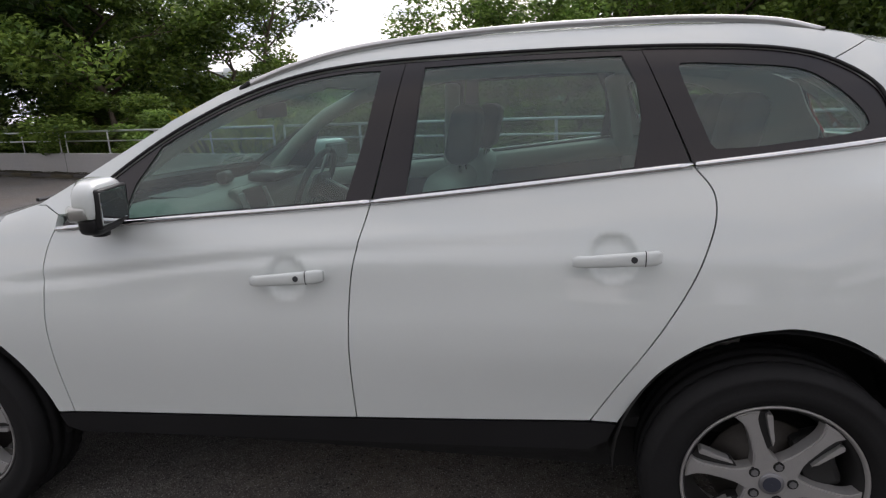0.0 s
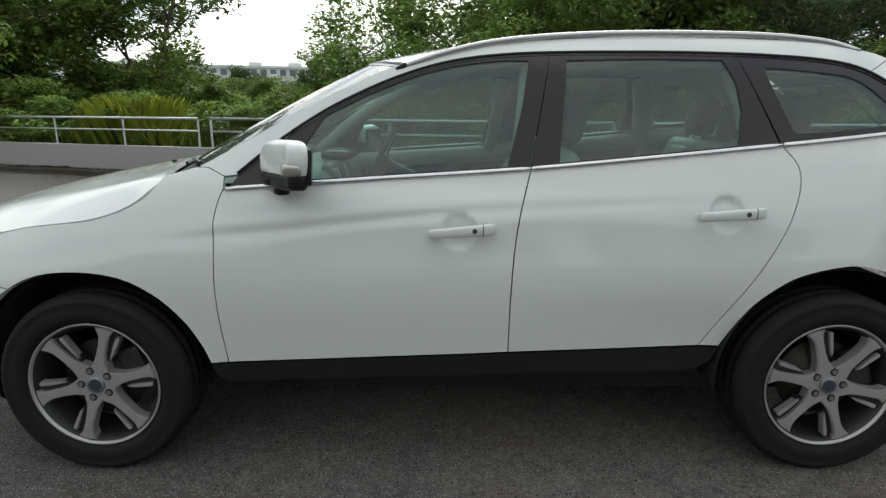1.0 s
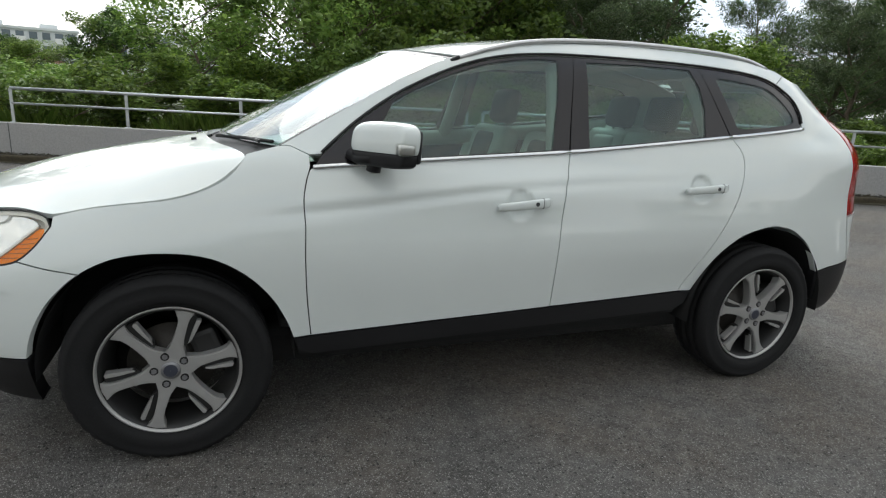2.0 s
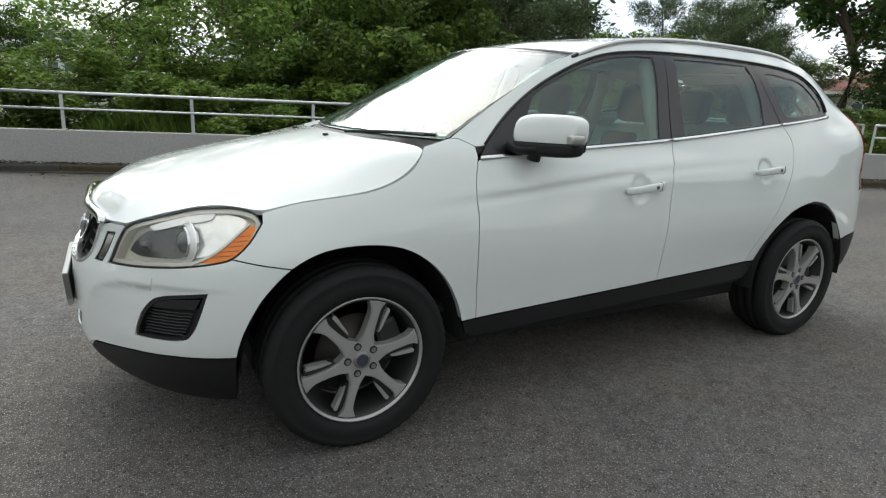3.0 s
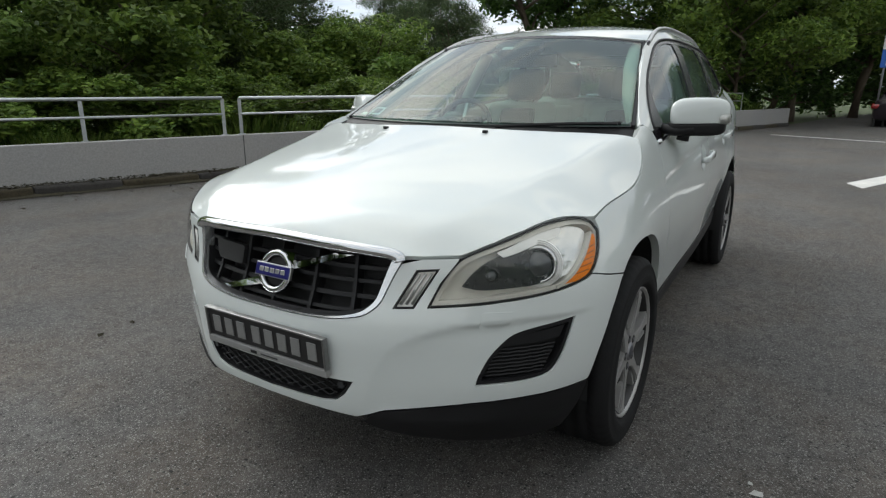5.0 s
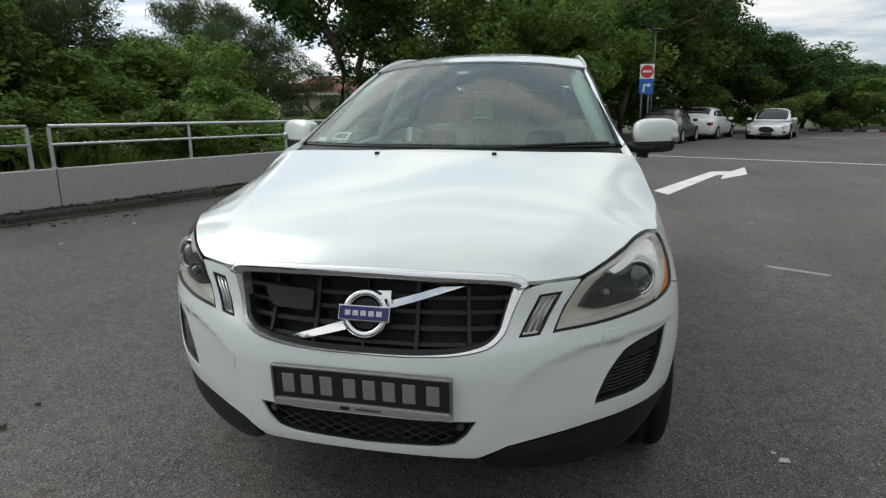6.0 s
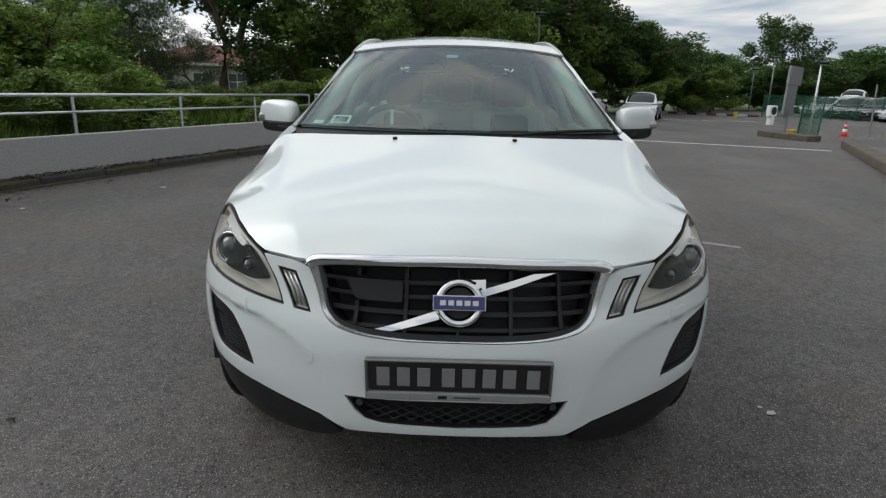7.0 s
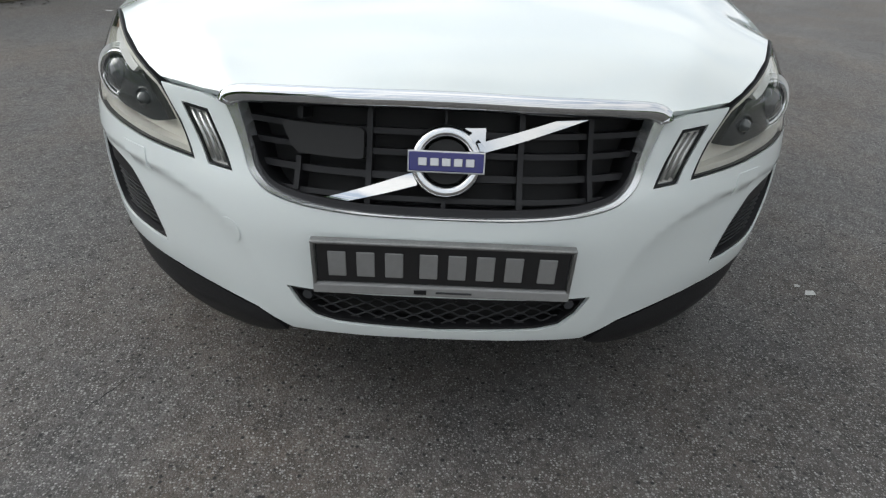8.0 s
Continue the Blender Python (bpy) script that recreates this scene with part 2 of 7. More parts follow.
def rod(a, b, r, n=10, r2=None, bm=None):
    bm = bm or bmesh.new()
    a, b = Vector(a), Vector(b)
    q = (b - a).to_track_quat("Z", "Y").to_matrix().to_4x4()
    bmesh.ops.create_cone(bm, cap_ends=True, segments=n, radius1=r, radius2=r if r2 is None else r2, depth=(b - a).length, matrix=Matrix.Translation((a + b) / 2) @ q)
    return bm

def tube(pts, r, n=8, flat=1.0, bm=None, taper=None, up=(0, 0, 1)):
    """A tube along points; flat squeezes it across its up direction; taper gives the radius along it."""
    bm = bm or bmesh.new()
    pts = [Vector(p) for p in pts]
    rings = []
    for i, p in enumerate(pts):
        d = (pts[min(i + 1, len(pts) - 1)] - pts[max(i - 1, 0)]).normalized()
        u = Vector(up)
        s = d.cross(u)
        if s.length < 1e-4:
            s = d.cross(Vector((1, 0, 0)))
        s.normalize()
        u = s.cross(d)
        rr = taper(i / (len(pts) - 1)) if taper else r
        rings.append([bm.verts.new(p + rr * (s * math.cos(a) + u * flat * math.sin(a))) for a in [2 * math.pi * k / n for k in range(n)]])
    for a, b in zip(rings, rings[1:]):
        for k in range(n):
            bm.faces.new((a[k], a[(k + 1) % n], b[(k + 1) % n], b[k]))
    bm.faces.new(rings[0][::-1]); bm.faces.new(rings[-1])
    return bm

def lathe(profile, n=48, bm=None, axis=None):
    """Turns (radius, along) pairs round the y axis."""
    bm = bm or bmesh.new()
    rings = []
    for r, y in profile:
        rings.append([bm.verts.new((r * math.cos(2 * math.pi * k / n), y, r * math.sin(2 * math.pi * k / n))) for k in range(n)])
    for a, b in zip(rings, rings[1:]):
        for k in range(n):
            bm.faces.new((a[k], a[(k + 1) % n], b[(k + 1) % n], b[k]))
    return bm

def anchor(name, m, label, category, group=""):
    e = new(name)
    e.matrix_world = m
    return tagged(e, label, category, group)

# ---- ground, parapet and railing ----
WALL_A, WALL_U = Vector((-2.77, 7.93, 0)), Vector((0.9490, -0.3153, 0)).normalized()
WALL_N = Vector((-WALL_U.y, WALL_U.x, 0))                 # away from the car park
WALL_YAW = math.degrees(math.atan2(WALL_U.y, WALL_U.x))
def on_wall(a, out=0.0, z=0.0):
    return WALL_A + WALL_U * a + WALL_N * out + Vector((0, 0, z))

bm = bmesh.new()
bmesh.ops.create_grid(bm, x_segments=2, y_segments=2, size=900)
ob = part("ground", bm, SOIL)
ob.location.z = -0.06
tagged(ob, "flat green ground beyond the car park", "ground", kind="structure")
p0, p1 = on_wall(-40, 0.1), on_wall(27, 0.1)
ob = raw("pavement", [(-60, -27, 0), (16, -27, 0), (24, -70, 0), (52, -70, 0), (52, -30, 0), (48, -14, 0), (35, -3, 0), tuple(p1), tuple(p0)], [range(9)], ASPHALT)
tagged(ob, "weathered grey asphalt car park with dark stains", "car park", kind="structure")

WALL_FROM, WALL_TO = -38.0, 26.5
bm = box(WALL_TO - WALL_FROM, 0.15, 0.62, pose(*on_wall((WALL_FROM + WALL_TO) / 2, 0.0, 0.31), 0, 0, WALL_YAW), 0.012)
ob = part("parapet_wall", bm, CONCRETE)
tagged(ob, "low grey painted concrete parapet with stains", "wall", kind="structure")
PARAPET = ob
k = 0
a = WALL_FROM
kerb = new("kerb")
tagged(kerb, "worn black and yellow concrete kerb along the parapet", "kerb", kind="structure")
kb = {}
rng = random.Random(5)
while a < WALL_TO - 1:
    yellow = k % 2 == 0
    if yellow not in kb:
        bm = box(0.995, 0.22, 0.13, None, 0.025)
        for v in bm.verts:
            v.co += Vector((0, 0.012 * noise.noise(v.co * 7), 0.012 * noise.noise(v.co * 9)))
        me = bpy.data.meshes.new("kerb_stone"); bm.to_mesh(me); bm.free()
        me.materials.append(KERB_Y if yellow else KERB)
        kb[yellow] = me
    o = new("kerb_stone", kb[yellow]); o.parent = kerb
    o.matrix_world = pose(*on_wall(a + 0.5, -0.195 + rng.uniform(-.01, .01), 0.05 + rng.uniform(-.012, .008)), 0, rng.uniform(-.5, .5), WALL_YAW)
    a += 1.0; k += 1
# earth and leaves gathered on the kerb
bm = bmesh.new()
for i in range(5200):
    q = on_wall(rng.uniform(-14, 22), -0.10 - abs(rng.gauss(0, 0.09)), 0.118 + rng.uniform(0, .03))
    s = rng.uniform(.012, .04)
    if rng.random() < .12:
        q = on_wall(rng.uniform(-14, 22), -0.34 - abs(rng.gauss(0, 0.3)), 0.006)
    rot = Euler((rng.uniform(-.6, .6), rng.uniform(-.6, .6), rng.uniform(0, 6.3))).to_matrix()
    vs = [bm.verts.new(q + rot @ Vector(c)) for c in ((-s, 0, 0), (0, -s * .45, s * .15), (s, 0, 0), (0, s * .45, s * .15))]
    bm.faces.new(vs)
# a crumbling ridge of soil against the wall
ups = [-.075, -.12, -.17, -.22, -.28, -.35]
nr = int(36 / .05)
for i in range(nr):
    a = -14 + .05 * i
    f = lambda q, r_: .5 + .5 * noise.noise(Vector((q * 2.1, r_ * 9, 1.7))) + .22 * noise.noise(Vector((q * 9, r_ * 30, 4.2)))
    cells = [[bm.verts.new(on_wall(q, o_, max(.0, (.165 - .55 * abs(o_ + .075)) * (.35 + .75 * f(q, o_))))) for o_ in ups] for q in (a, a + .05)]
    for j_ in range(len(ups) - 1):
        bm.faces.new((cells[0][j_], cells[1][j_], cells[1][j_ + 1], cells[0][j_ + 1]))
ob = part("leaf_litter", bm, DEBRIS)
tagged(ob, "brown fallen leaves and dirt along the kerb", "leaf litter", kind="stuff")

def railing_panel(bay):
    """One welded length of railing: two rails, end posts and posts between."""
    e = anchor("railing", Matrix(), "galvanised two-rail steel railing on a low parapet", "railing", "railing along the parapet")
    n = 4
    part("top_rail", rod((0, 0, 1.165), (n * bay, 0, 1.165), 0.024, 12), STEEL, e, smooth=True)
    part("lower_rail", rod((0, 0, 0.93), (n * bay, 0, 0.93), 0.017, 10), STEEL, e, smooth=True)
    for i in range(n + 1):
        bm = box(0.05, 0.012, 0.54, pose(i * bay, 0, 0.885))
        box(0.09, 0.07, 0.012, pose(i * bay, 0, 0.626), bm=bm)
        part("post", bm, STEEL, e)
    return e
JOINT = surface("dark_wall_joint", (0.06, 0.06, 0.06), 0.9, var=0.3)
for i in range(-4, 4):
    part("wall_joint", box(.012, .156, .616, pose(*on_wall(-1.9 + 7.68 * i, 0.0, 0.31), 0, 0, WALL_YAW)), JOINT, PARAPET)
first = railing_panel(1.845)
first.matrix_world = pose(*on_wall(-1.85), 0, 0, WALL_YAW)
for i in range(1, 5):
    copy_thing(first, pose(*on_wall(-1.85 - 7.68 * i), 0, 0, WALL_YAW))
second = railing_panel(2.07)                             # longer bays past the joint
second.matrix_world = pose(*on_wall(5.79), 0, 0, WALL_YAW)
copy_thing(second, pose(*on_wall(5.79 + 8.56), 0, 0, WALL_YAW))

# ---- trees and plants ----
def leaf_cloud(rng, centres, count, size, spread, slim=0.45, droop=0.0):
    """Vertices and faces of many small bent leaves gathered round centres."""
    n = count
    idx = np.array([rng.randrange(len(centres)) for _ in range(n)])
    r = np.random.RandomState(rng.randrange(1 << 30))
    c = np.array([[*p[0]] for p in centres])[idx]
    rad = np.array([p[1] for p in centres])[idx]
    d = r.normal(size=(n, 3)); d /= np.linalg.norm(d, axis=1)[:, None]
    pos = c + d * (rad * spread * r.uniform(0.25, 1.0, n) ** 0.5)[:, None] * np.array([1, 1, 0.8])
    s = size * r.uniform(0.6, 1.4, n)
    t = r.normal(size=(n, 3)); t[:, 2] = t[:, 2] * 0.6 - droop; t /= np.linalg.norm(t, axis=1)[:, None]
    up = r.normal(size=(n, 3)) * 0.6 + d * 0.6 + np.array([0, 0, 0.7])
    side = np.cross(t, up); side /= np.linalg.norm(side, axis=1)[:, None] + 1e-9
    nrm = np.cross(side, t)
    v = np.empty((n, 4, 3))
    v[:, 0] = pos - t * s[:, None]
    v[:, 1] = pos + side * (s * slim)[:, None] + nrm * (s * 0.12)[:, None]
    v[:, 2] = pos + t * s[:, None] - nrm * (s * 0.15)[:, None]
    v[:, 3] = pos - side * (s * slim)[:, None] + nrm * (s * 0.12)[:, None]
    f = np.arange(n * 4).reshape(n, 4)
    return v.reshape(-1, 3), f

def fast_mesh(name, verts, faces):
    me = bpy.data.meshes.new(name)
    me.vertices.add(len(verts)); me.vertices.foreach_set("co", np.asarray(verts, np.float32).ravel())
    k = faces.shape[1]
    me.loops.add(faces.size); me.loops.foreach_set("vertex_index", faces.ravel().astype(np.int32))
    me.polygons.add(len(faces)); me.polygons.foreach_set("loop_start", np.arange(0, faces.size, k, dtype=np.int32))
    me.update(calc_edges=True)
    return me

def tree(kind, seed, height, radius, leaf_mat, label, leaves=9000, leaf=0.10, clear=0.3, limbs=9, dense=1.0, slim=0.45, droop=0.0, trunk=0.16, upright=0.5, category="tree"):
    """A tapered, slightly bent trunk with forking limbs and a crown of separate leaves, at the origin."""
    rng = random.Random(seed)
    e = anchor(kind, Matrix(), label, category, "trees behind the parapet")
    bm = bmesh.new()
    bend = [Vector((rng.uniform(-.25, .25) * i, rng.uniform(-.25, .25) * i, height * 0.86 * i / 5)) for i in range(6)]
    tube(bend, trunk, 8, bm=bm, taper=lambda u: trunk * (1 - 0.82 * u))
    blobs = []
    def along(u):
        i = min(4, int(u * 5)); f = u * 5 - i
        return bend[i].lerp(bend[i + 1], f)
    for k in range(limbs):
        u = clear + (0.97 - clear) * (k + rng.random() * .7) / limbs
        p = along(min(u, .99))
        a = k * 2.4 + rng.uniform(-.5, .5)
        reach = radius * (1.05 - 0.55 * abs(u - 0.5) * 2 * (0.6 if u < .5 else 1)) * rng.uniform(.7, 1.15)
        end = p + Vector((math.cos(a) * reach, math.sin(a) * reach, reach * upright * rng.uniform(.5, 1.3) - droop * reach * .3))
        mid = p.lerp(end, .5) + Vector((0, 0, reach * .1))
        th = trunk * (1 - .8 * u) * .55
        tube([p, mid, end], th, 6, bm=bm, taper=lambda q, th=th: th * (1 - .75 * q))
        blobs.append((end, radius * .34)); blobs.append((mid, radius * .26))
        for j in range(3):
            b = a + rng.uniform(-1.1, 1.1)
            e2 = mid.lerp(end, rng.uniform(.2, .9)) + Vector((math.cos(b), math.sin(b), rng.uniform(-.1, .7))) * reach * rng.uniform(.3, .55)
            tube([mid.lerp(end, .3), e2], th * .4, 5, bm=bm, taper=lambda q, th=th: th * .4 * (1 - .7 * q))
            blobs.append((e2, radius * rng.uniform(.2, .34)))
    blobs.append((bend[-1] + Vector((0, 0, height * .06)), radius * .35))
    part("trunk", bm, BARK, e, smooth=True)
    v, f = leaf_cloud(rng, blobs, int(leaves), leaf, 1.0 / dense ** .3, slim, droop)
    me = fast_mesh("crown", v, f)
    link("crown", me, leaf_mat, e)
    return e

KINDS = {
    "broad": [tree("broadleaf_tree", s, 7.0, 2.9, LEAF_MID, "leafy green broadleaf tree behind the railing", 13000, .105, .22, 12) for s in (11, 12)],
    "dark": [tree("broadleaf_tree", s, 9.0, 3.3, LEAF_DARK, "tall dark-leaved tree with a dense crown", 11500, .13, .26, 13, trunk=.24) for s in (21, 22)],
    "light": [tree("young_tree", s, 6.0, 1.9, LEAF_LIGHT, "slender light-green tree with a loose crown", 4300, .075, .3, 10, trunk=.07) for s in (31, 32)],
    "needle": [tree("feathery_tree", s, 9.0, 2.4, LEAF_NEEDLE, "tall feathery dark casuarina-like tree", 15000, .15, .18, 15, slim=.09, droop=.7, trunk=.15, upright=.8) for s in (41, 42)],
    "bush": [tree("bush", s, 2.6, 1.35, LEAF_MID, "rounded green bush growing over the parapet", 8500, .065, .08, 10, trunk=.05, upright=.45, category="bush") for s in (51, 52)],
    "lbush": [tree("bush", s, 2.4, 1.3, LEAF_LIGHT, "light-green leafy bush behind the railing", 8000, .06, .06, 10, trunk=.045, upright=.45, category="bush") for s in (61,)],
}
KINDS["sparse"] = [tree("slender_tree", s, 9.0, 1.9, LEAF_NEEDLE, "slender tree with a bare trunk and sparse foliage", 1500, .12, .42, 10, trunk=.15, upright=.6) for s in (91,)]
KINDS["tall"] = [tree("broadleaf_tree", 81, 9.0, 3.3, LEAF_DARK, "tall dark-leaved tree with a bare leaning trunk", 14000, .14, .45, 11, trunk=.26)]
KINDS["wall"] = [tree("broadleaf_tree", s, 7.4, 2.7, LEAF_DARK, "dense dark green tree leafy down to the ground", 14000, .12, .04, 17, trunk=.16, upright=.35) for s in (71, 72)]
KINDS["row"] = [tree("broadleaf_tree", s, 8.5, 3.6, LEAF_DARK, "dense dark tree along the back of the car park", 4200, .24, .10, 12, trunk=.2) for s in (101, 102)]
used = {}
def plant(kind, x, y, size, turn, z=-0.06, wide=1.0):
    """Stands a tree of a kind; the first of each variety is the built one, the others are copies."""
    pick = int(abs(x * 7.3 + y * 3.1)) % len(KINDS[kind])
    src = KINDS[kind][pick]
    m = pose(x, y, z, 0, 0, turn)
    o = src if (kind, pick) not in used else copy_thing(src, m)
    if o is src:
        used[(kind, pick)] = True
        o.matrix_basis = m
    o.scale = (size * wide, size * wide, size)
    return o

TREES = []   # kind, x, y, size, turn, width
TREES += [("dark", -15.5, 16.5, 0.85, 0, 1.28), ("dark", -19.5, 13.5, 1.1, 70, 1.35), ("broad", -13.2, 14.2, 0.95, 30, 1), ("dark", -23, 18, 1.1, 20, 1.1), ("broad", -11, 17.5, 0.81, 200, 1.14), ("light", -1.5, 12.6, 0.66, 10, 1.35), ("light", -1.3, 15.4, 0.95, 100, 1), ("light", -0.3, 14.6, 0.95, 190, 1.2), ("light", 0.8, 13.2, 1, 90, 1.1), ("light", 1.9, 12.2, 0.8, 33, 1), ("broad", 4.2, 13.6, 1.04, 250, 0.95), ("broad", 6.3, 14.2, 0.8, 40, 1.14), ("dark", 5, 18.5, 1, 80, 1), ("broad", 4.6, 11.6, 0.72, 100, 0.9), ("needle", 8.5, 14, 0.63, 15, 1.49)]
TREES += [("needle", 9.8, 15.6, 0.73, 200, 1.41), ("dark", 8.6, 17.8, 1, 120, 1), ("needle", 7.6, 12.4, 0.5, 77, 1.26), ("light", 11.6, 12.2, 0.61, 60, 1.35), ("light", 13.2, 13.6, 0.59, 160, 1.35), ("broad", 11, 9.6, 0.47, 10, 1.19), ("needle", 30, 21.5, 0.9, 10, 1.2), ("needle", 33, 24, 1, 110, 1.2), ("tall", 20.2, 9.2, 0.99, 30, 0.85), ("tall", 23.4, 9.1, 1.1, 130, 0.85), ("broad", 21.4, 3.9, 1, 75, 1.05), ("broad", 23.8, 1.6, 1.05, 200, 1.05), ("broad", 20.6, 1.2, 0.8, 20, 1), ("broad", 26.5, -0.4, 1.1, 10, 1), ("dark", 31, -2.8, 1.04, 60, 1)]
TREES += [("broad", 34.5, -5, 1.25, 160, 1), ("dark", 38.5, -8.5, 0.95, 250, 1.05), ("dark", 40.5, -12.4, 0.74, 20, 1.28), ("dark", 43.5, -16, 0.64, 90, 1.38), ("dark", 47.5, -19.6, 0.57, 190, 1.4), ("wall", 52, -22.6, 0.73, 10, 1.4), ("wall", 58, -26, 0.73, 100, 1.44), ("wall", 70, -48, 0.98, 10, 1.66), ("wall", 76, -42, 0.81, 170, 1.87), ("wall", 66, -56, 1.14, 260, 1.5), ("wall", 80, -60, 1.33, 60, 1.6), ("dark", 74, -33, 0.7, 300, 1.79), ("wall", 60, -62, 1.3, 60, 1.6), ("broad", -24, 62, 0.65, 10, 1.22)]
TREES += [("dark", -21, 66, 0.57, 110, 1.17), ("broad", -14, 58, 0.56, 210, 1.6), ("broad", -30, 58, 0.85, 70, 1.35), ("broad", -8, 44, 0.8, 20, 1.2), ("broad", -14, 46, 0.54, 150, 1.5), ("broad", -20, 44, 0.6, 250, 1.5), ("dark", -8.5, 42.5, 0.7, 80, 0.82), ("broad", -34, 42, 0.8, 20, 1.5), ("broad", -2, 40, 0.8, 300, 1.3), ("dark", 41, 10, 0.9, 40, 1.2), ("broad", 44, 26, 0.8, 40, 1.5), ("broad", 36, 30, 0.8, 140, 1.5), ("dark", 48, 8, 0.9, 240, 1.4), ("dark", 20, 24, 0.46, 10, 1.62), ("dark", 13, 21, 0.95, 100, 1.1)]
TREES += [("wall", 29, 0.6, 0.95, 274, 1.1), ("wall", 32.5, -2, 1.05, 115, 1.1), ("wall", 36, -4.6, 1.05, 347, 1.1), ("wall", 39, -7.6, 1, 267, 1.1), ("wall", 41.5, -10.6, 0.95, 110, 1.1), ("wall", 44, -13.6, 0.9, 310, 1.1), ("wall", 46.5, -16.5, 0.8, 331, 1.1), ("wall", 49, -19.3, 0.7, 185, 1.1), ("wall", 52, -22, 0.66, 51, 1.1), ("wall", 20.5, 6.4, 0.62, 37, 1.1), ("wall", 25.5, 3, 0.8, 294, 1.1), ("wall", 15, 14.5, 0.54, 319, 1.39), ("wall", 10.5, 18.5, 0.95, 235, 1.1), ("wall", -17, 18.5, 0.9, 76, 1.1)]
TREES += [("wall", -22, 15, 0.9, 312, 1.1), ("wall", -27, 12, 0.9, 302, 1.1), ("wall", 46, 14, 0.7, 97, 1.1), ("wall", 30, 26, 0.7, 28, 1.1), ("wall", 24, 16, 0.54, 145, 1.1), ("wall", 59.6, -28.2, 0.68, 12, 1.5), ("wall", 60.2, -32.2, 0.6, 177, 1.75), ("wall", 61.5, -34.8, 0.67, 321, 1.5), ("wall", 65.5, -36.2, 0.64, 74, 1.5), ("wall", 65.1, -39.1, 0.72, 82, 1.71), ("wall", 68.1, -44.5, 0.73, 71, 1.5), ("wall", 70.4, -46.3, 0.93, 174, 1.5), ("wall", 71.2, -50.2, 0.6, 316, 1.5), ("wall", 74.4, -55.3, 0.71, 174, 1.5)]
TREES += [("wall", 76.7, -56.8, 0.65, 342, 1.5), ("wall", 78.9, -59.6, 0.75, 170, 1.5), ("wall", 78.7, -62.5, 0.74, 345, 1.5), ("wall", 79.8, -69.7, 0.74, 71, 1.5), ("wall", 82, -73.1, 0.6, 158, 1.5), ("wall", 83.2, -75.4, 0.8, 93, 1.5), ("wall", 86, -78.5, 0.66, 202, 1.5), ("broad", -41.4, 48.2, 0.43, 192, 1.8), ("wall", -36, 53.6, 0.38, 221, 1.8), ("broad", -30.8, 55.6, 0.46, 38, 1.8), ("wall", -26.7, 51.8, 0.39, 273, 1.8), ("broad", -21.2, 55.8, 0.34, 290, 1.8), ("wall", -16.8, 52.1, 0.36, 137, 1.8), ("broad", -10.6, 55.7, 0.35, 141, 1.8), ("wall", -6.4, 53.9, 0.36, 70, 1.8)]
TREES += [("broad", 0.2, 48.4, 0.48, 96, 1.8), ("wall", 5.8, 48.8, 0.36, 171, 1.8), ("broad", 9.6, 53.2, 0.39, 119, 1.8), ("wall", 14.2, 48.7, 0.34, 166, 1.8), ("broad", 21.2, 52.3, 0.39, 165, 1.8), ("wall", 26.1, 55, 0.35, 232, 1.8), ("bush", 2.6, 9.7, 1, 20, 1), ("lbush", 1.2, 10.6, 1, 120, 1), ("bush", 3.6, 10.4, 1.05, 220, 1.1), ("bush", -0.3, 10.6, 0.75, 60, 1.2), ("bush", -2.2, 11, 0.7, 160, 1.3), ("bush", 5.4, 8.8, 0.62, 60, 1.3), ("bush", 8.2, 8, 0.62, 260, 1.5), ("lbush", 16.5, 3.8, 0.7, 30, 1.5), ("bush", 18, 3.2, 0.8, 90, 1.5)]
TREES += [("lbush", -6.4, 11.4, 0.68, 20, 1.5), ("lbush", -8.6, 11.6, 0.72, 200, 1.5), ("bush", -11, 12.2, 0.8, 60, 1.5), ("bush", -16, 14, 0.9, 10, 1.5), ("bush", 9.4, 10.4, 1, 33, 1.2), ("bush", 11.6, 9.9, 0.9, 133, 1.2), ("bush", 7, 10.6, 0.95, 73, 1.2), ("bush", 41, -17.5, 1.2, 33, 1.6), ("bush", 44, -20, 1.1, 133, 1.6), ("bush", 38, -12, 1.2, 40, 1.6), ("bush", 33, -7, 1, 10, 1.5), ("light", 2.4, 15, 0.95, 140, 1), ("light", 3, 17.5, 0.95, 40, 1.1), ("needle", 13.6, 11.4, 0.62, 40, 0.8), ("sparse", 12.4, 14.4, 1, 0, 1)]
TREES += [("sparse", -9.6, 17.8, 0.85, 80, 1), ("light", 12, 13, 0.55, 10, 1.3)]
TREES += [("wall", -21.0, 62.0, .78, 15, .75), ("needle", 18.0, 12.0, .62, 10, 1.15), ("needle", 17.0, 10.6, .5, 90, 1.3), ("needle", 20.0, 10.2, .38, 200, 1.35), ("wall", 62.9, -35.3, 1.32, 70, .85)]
rr = random.Random(29)
for k in range(15):                                      # a row of trees along the back of the car park
    TREES.append(("row", -46 + 4.4 * k, -30.5 - rr.uniform(0, 3), rr.uniform(.72, 1.05), rr.uniform(0, 360), rr.uniform(.95, 1.2)))
rr = random.Random(17)
a = -20.0
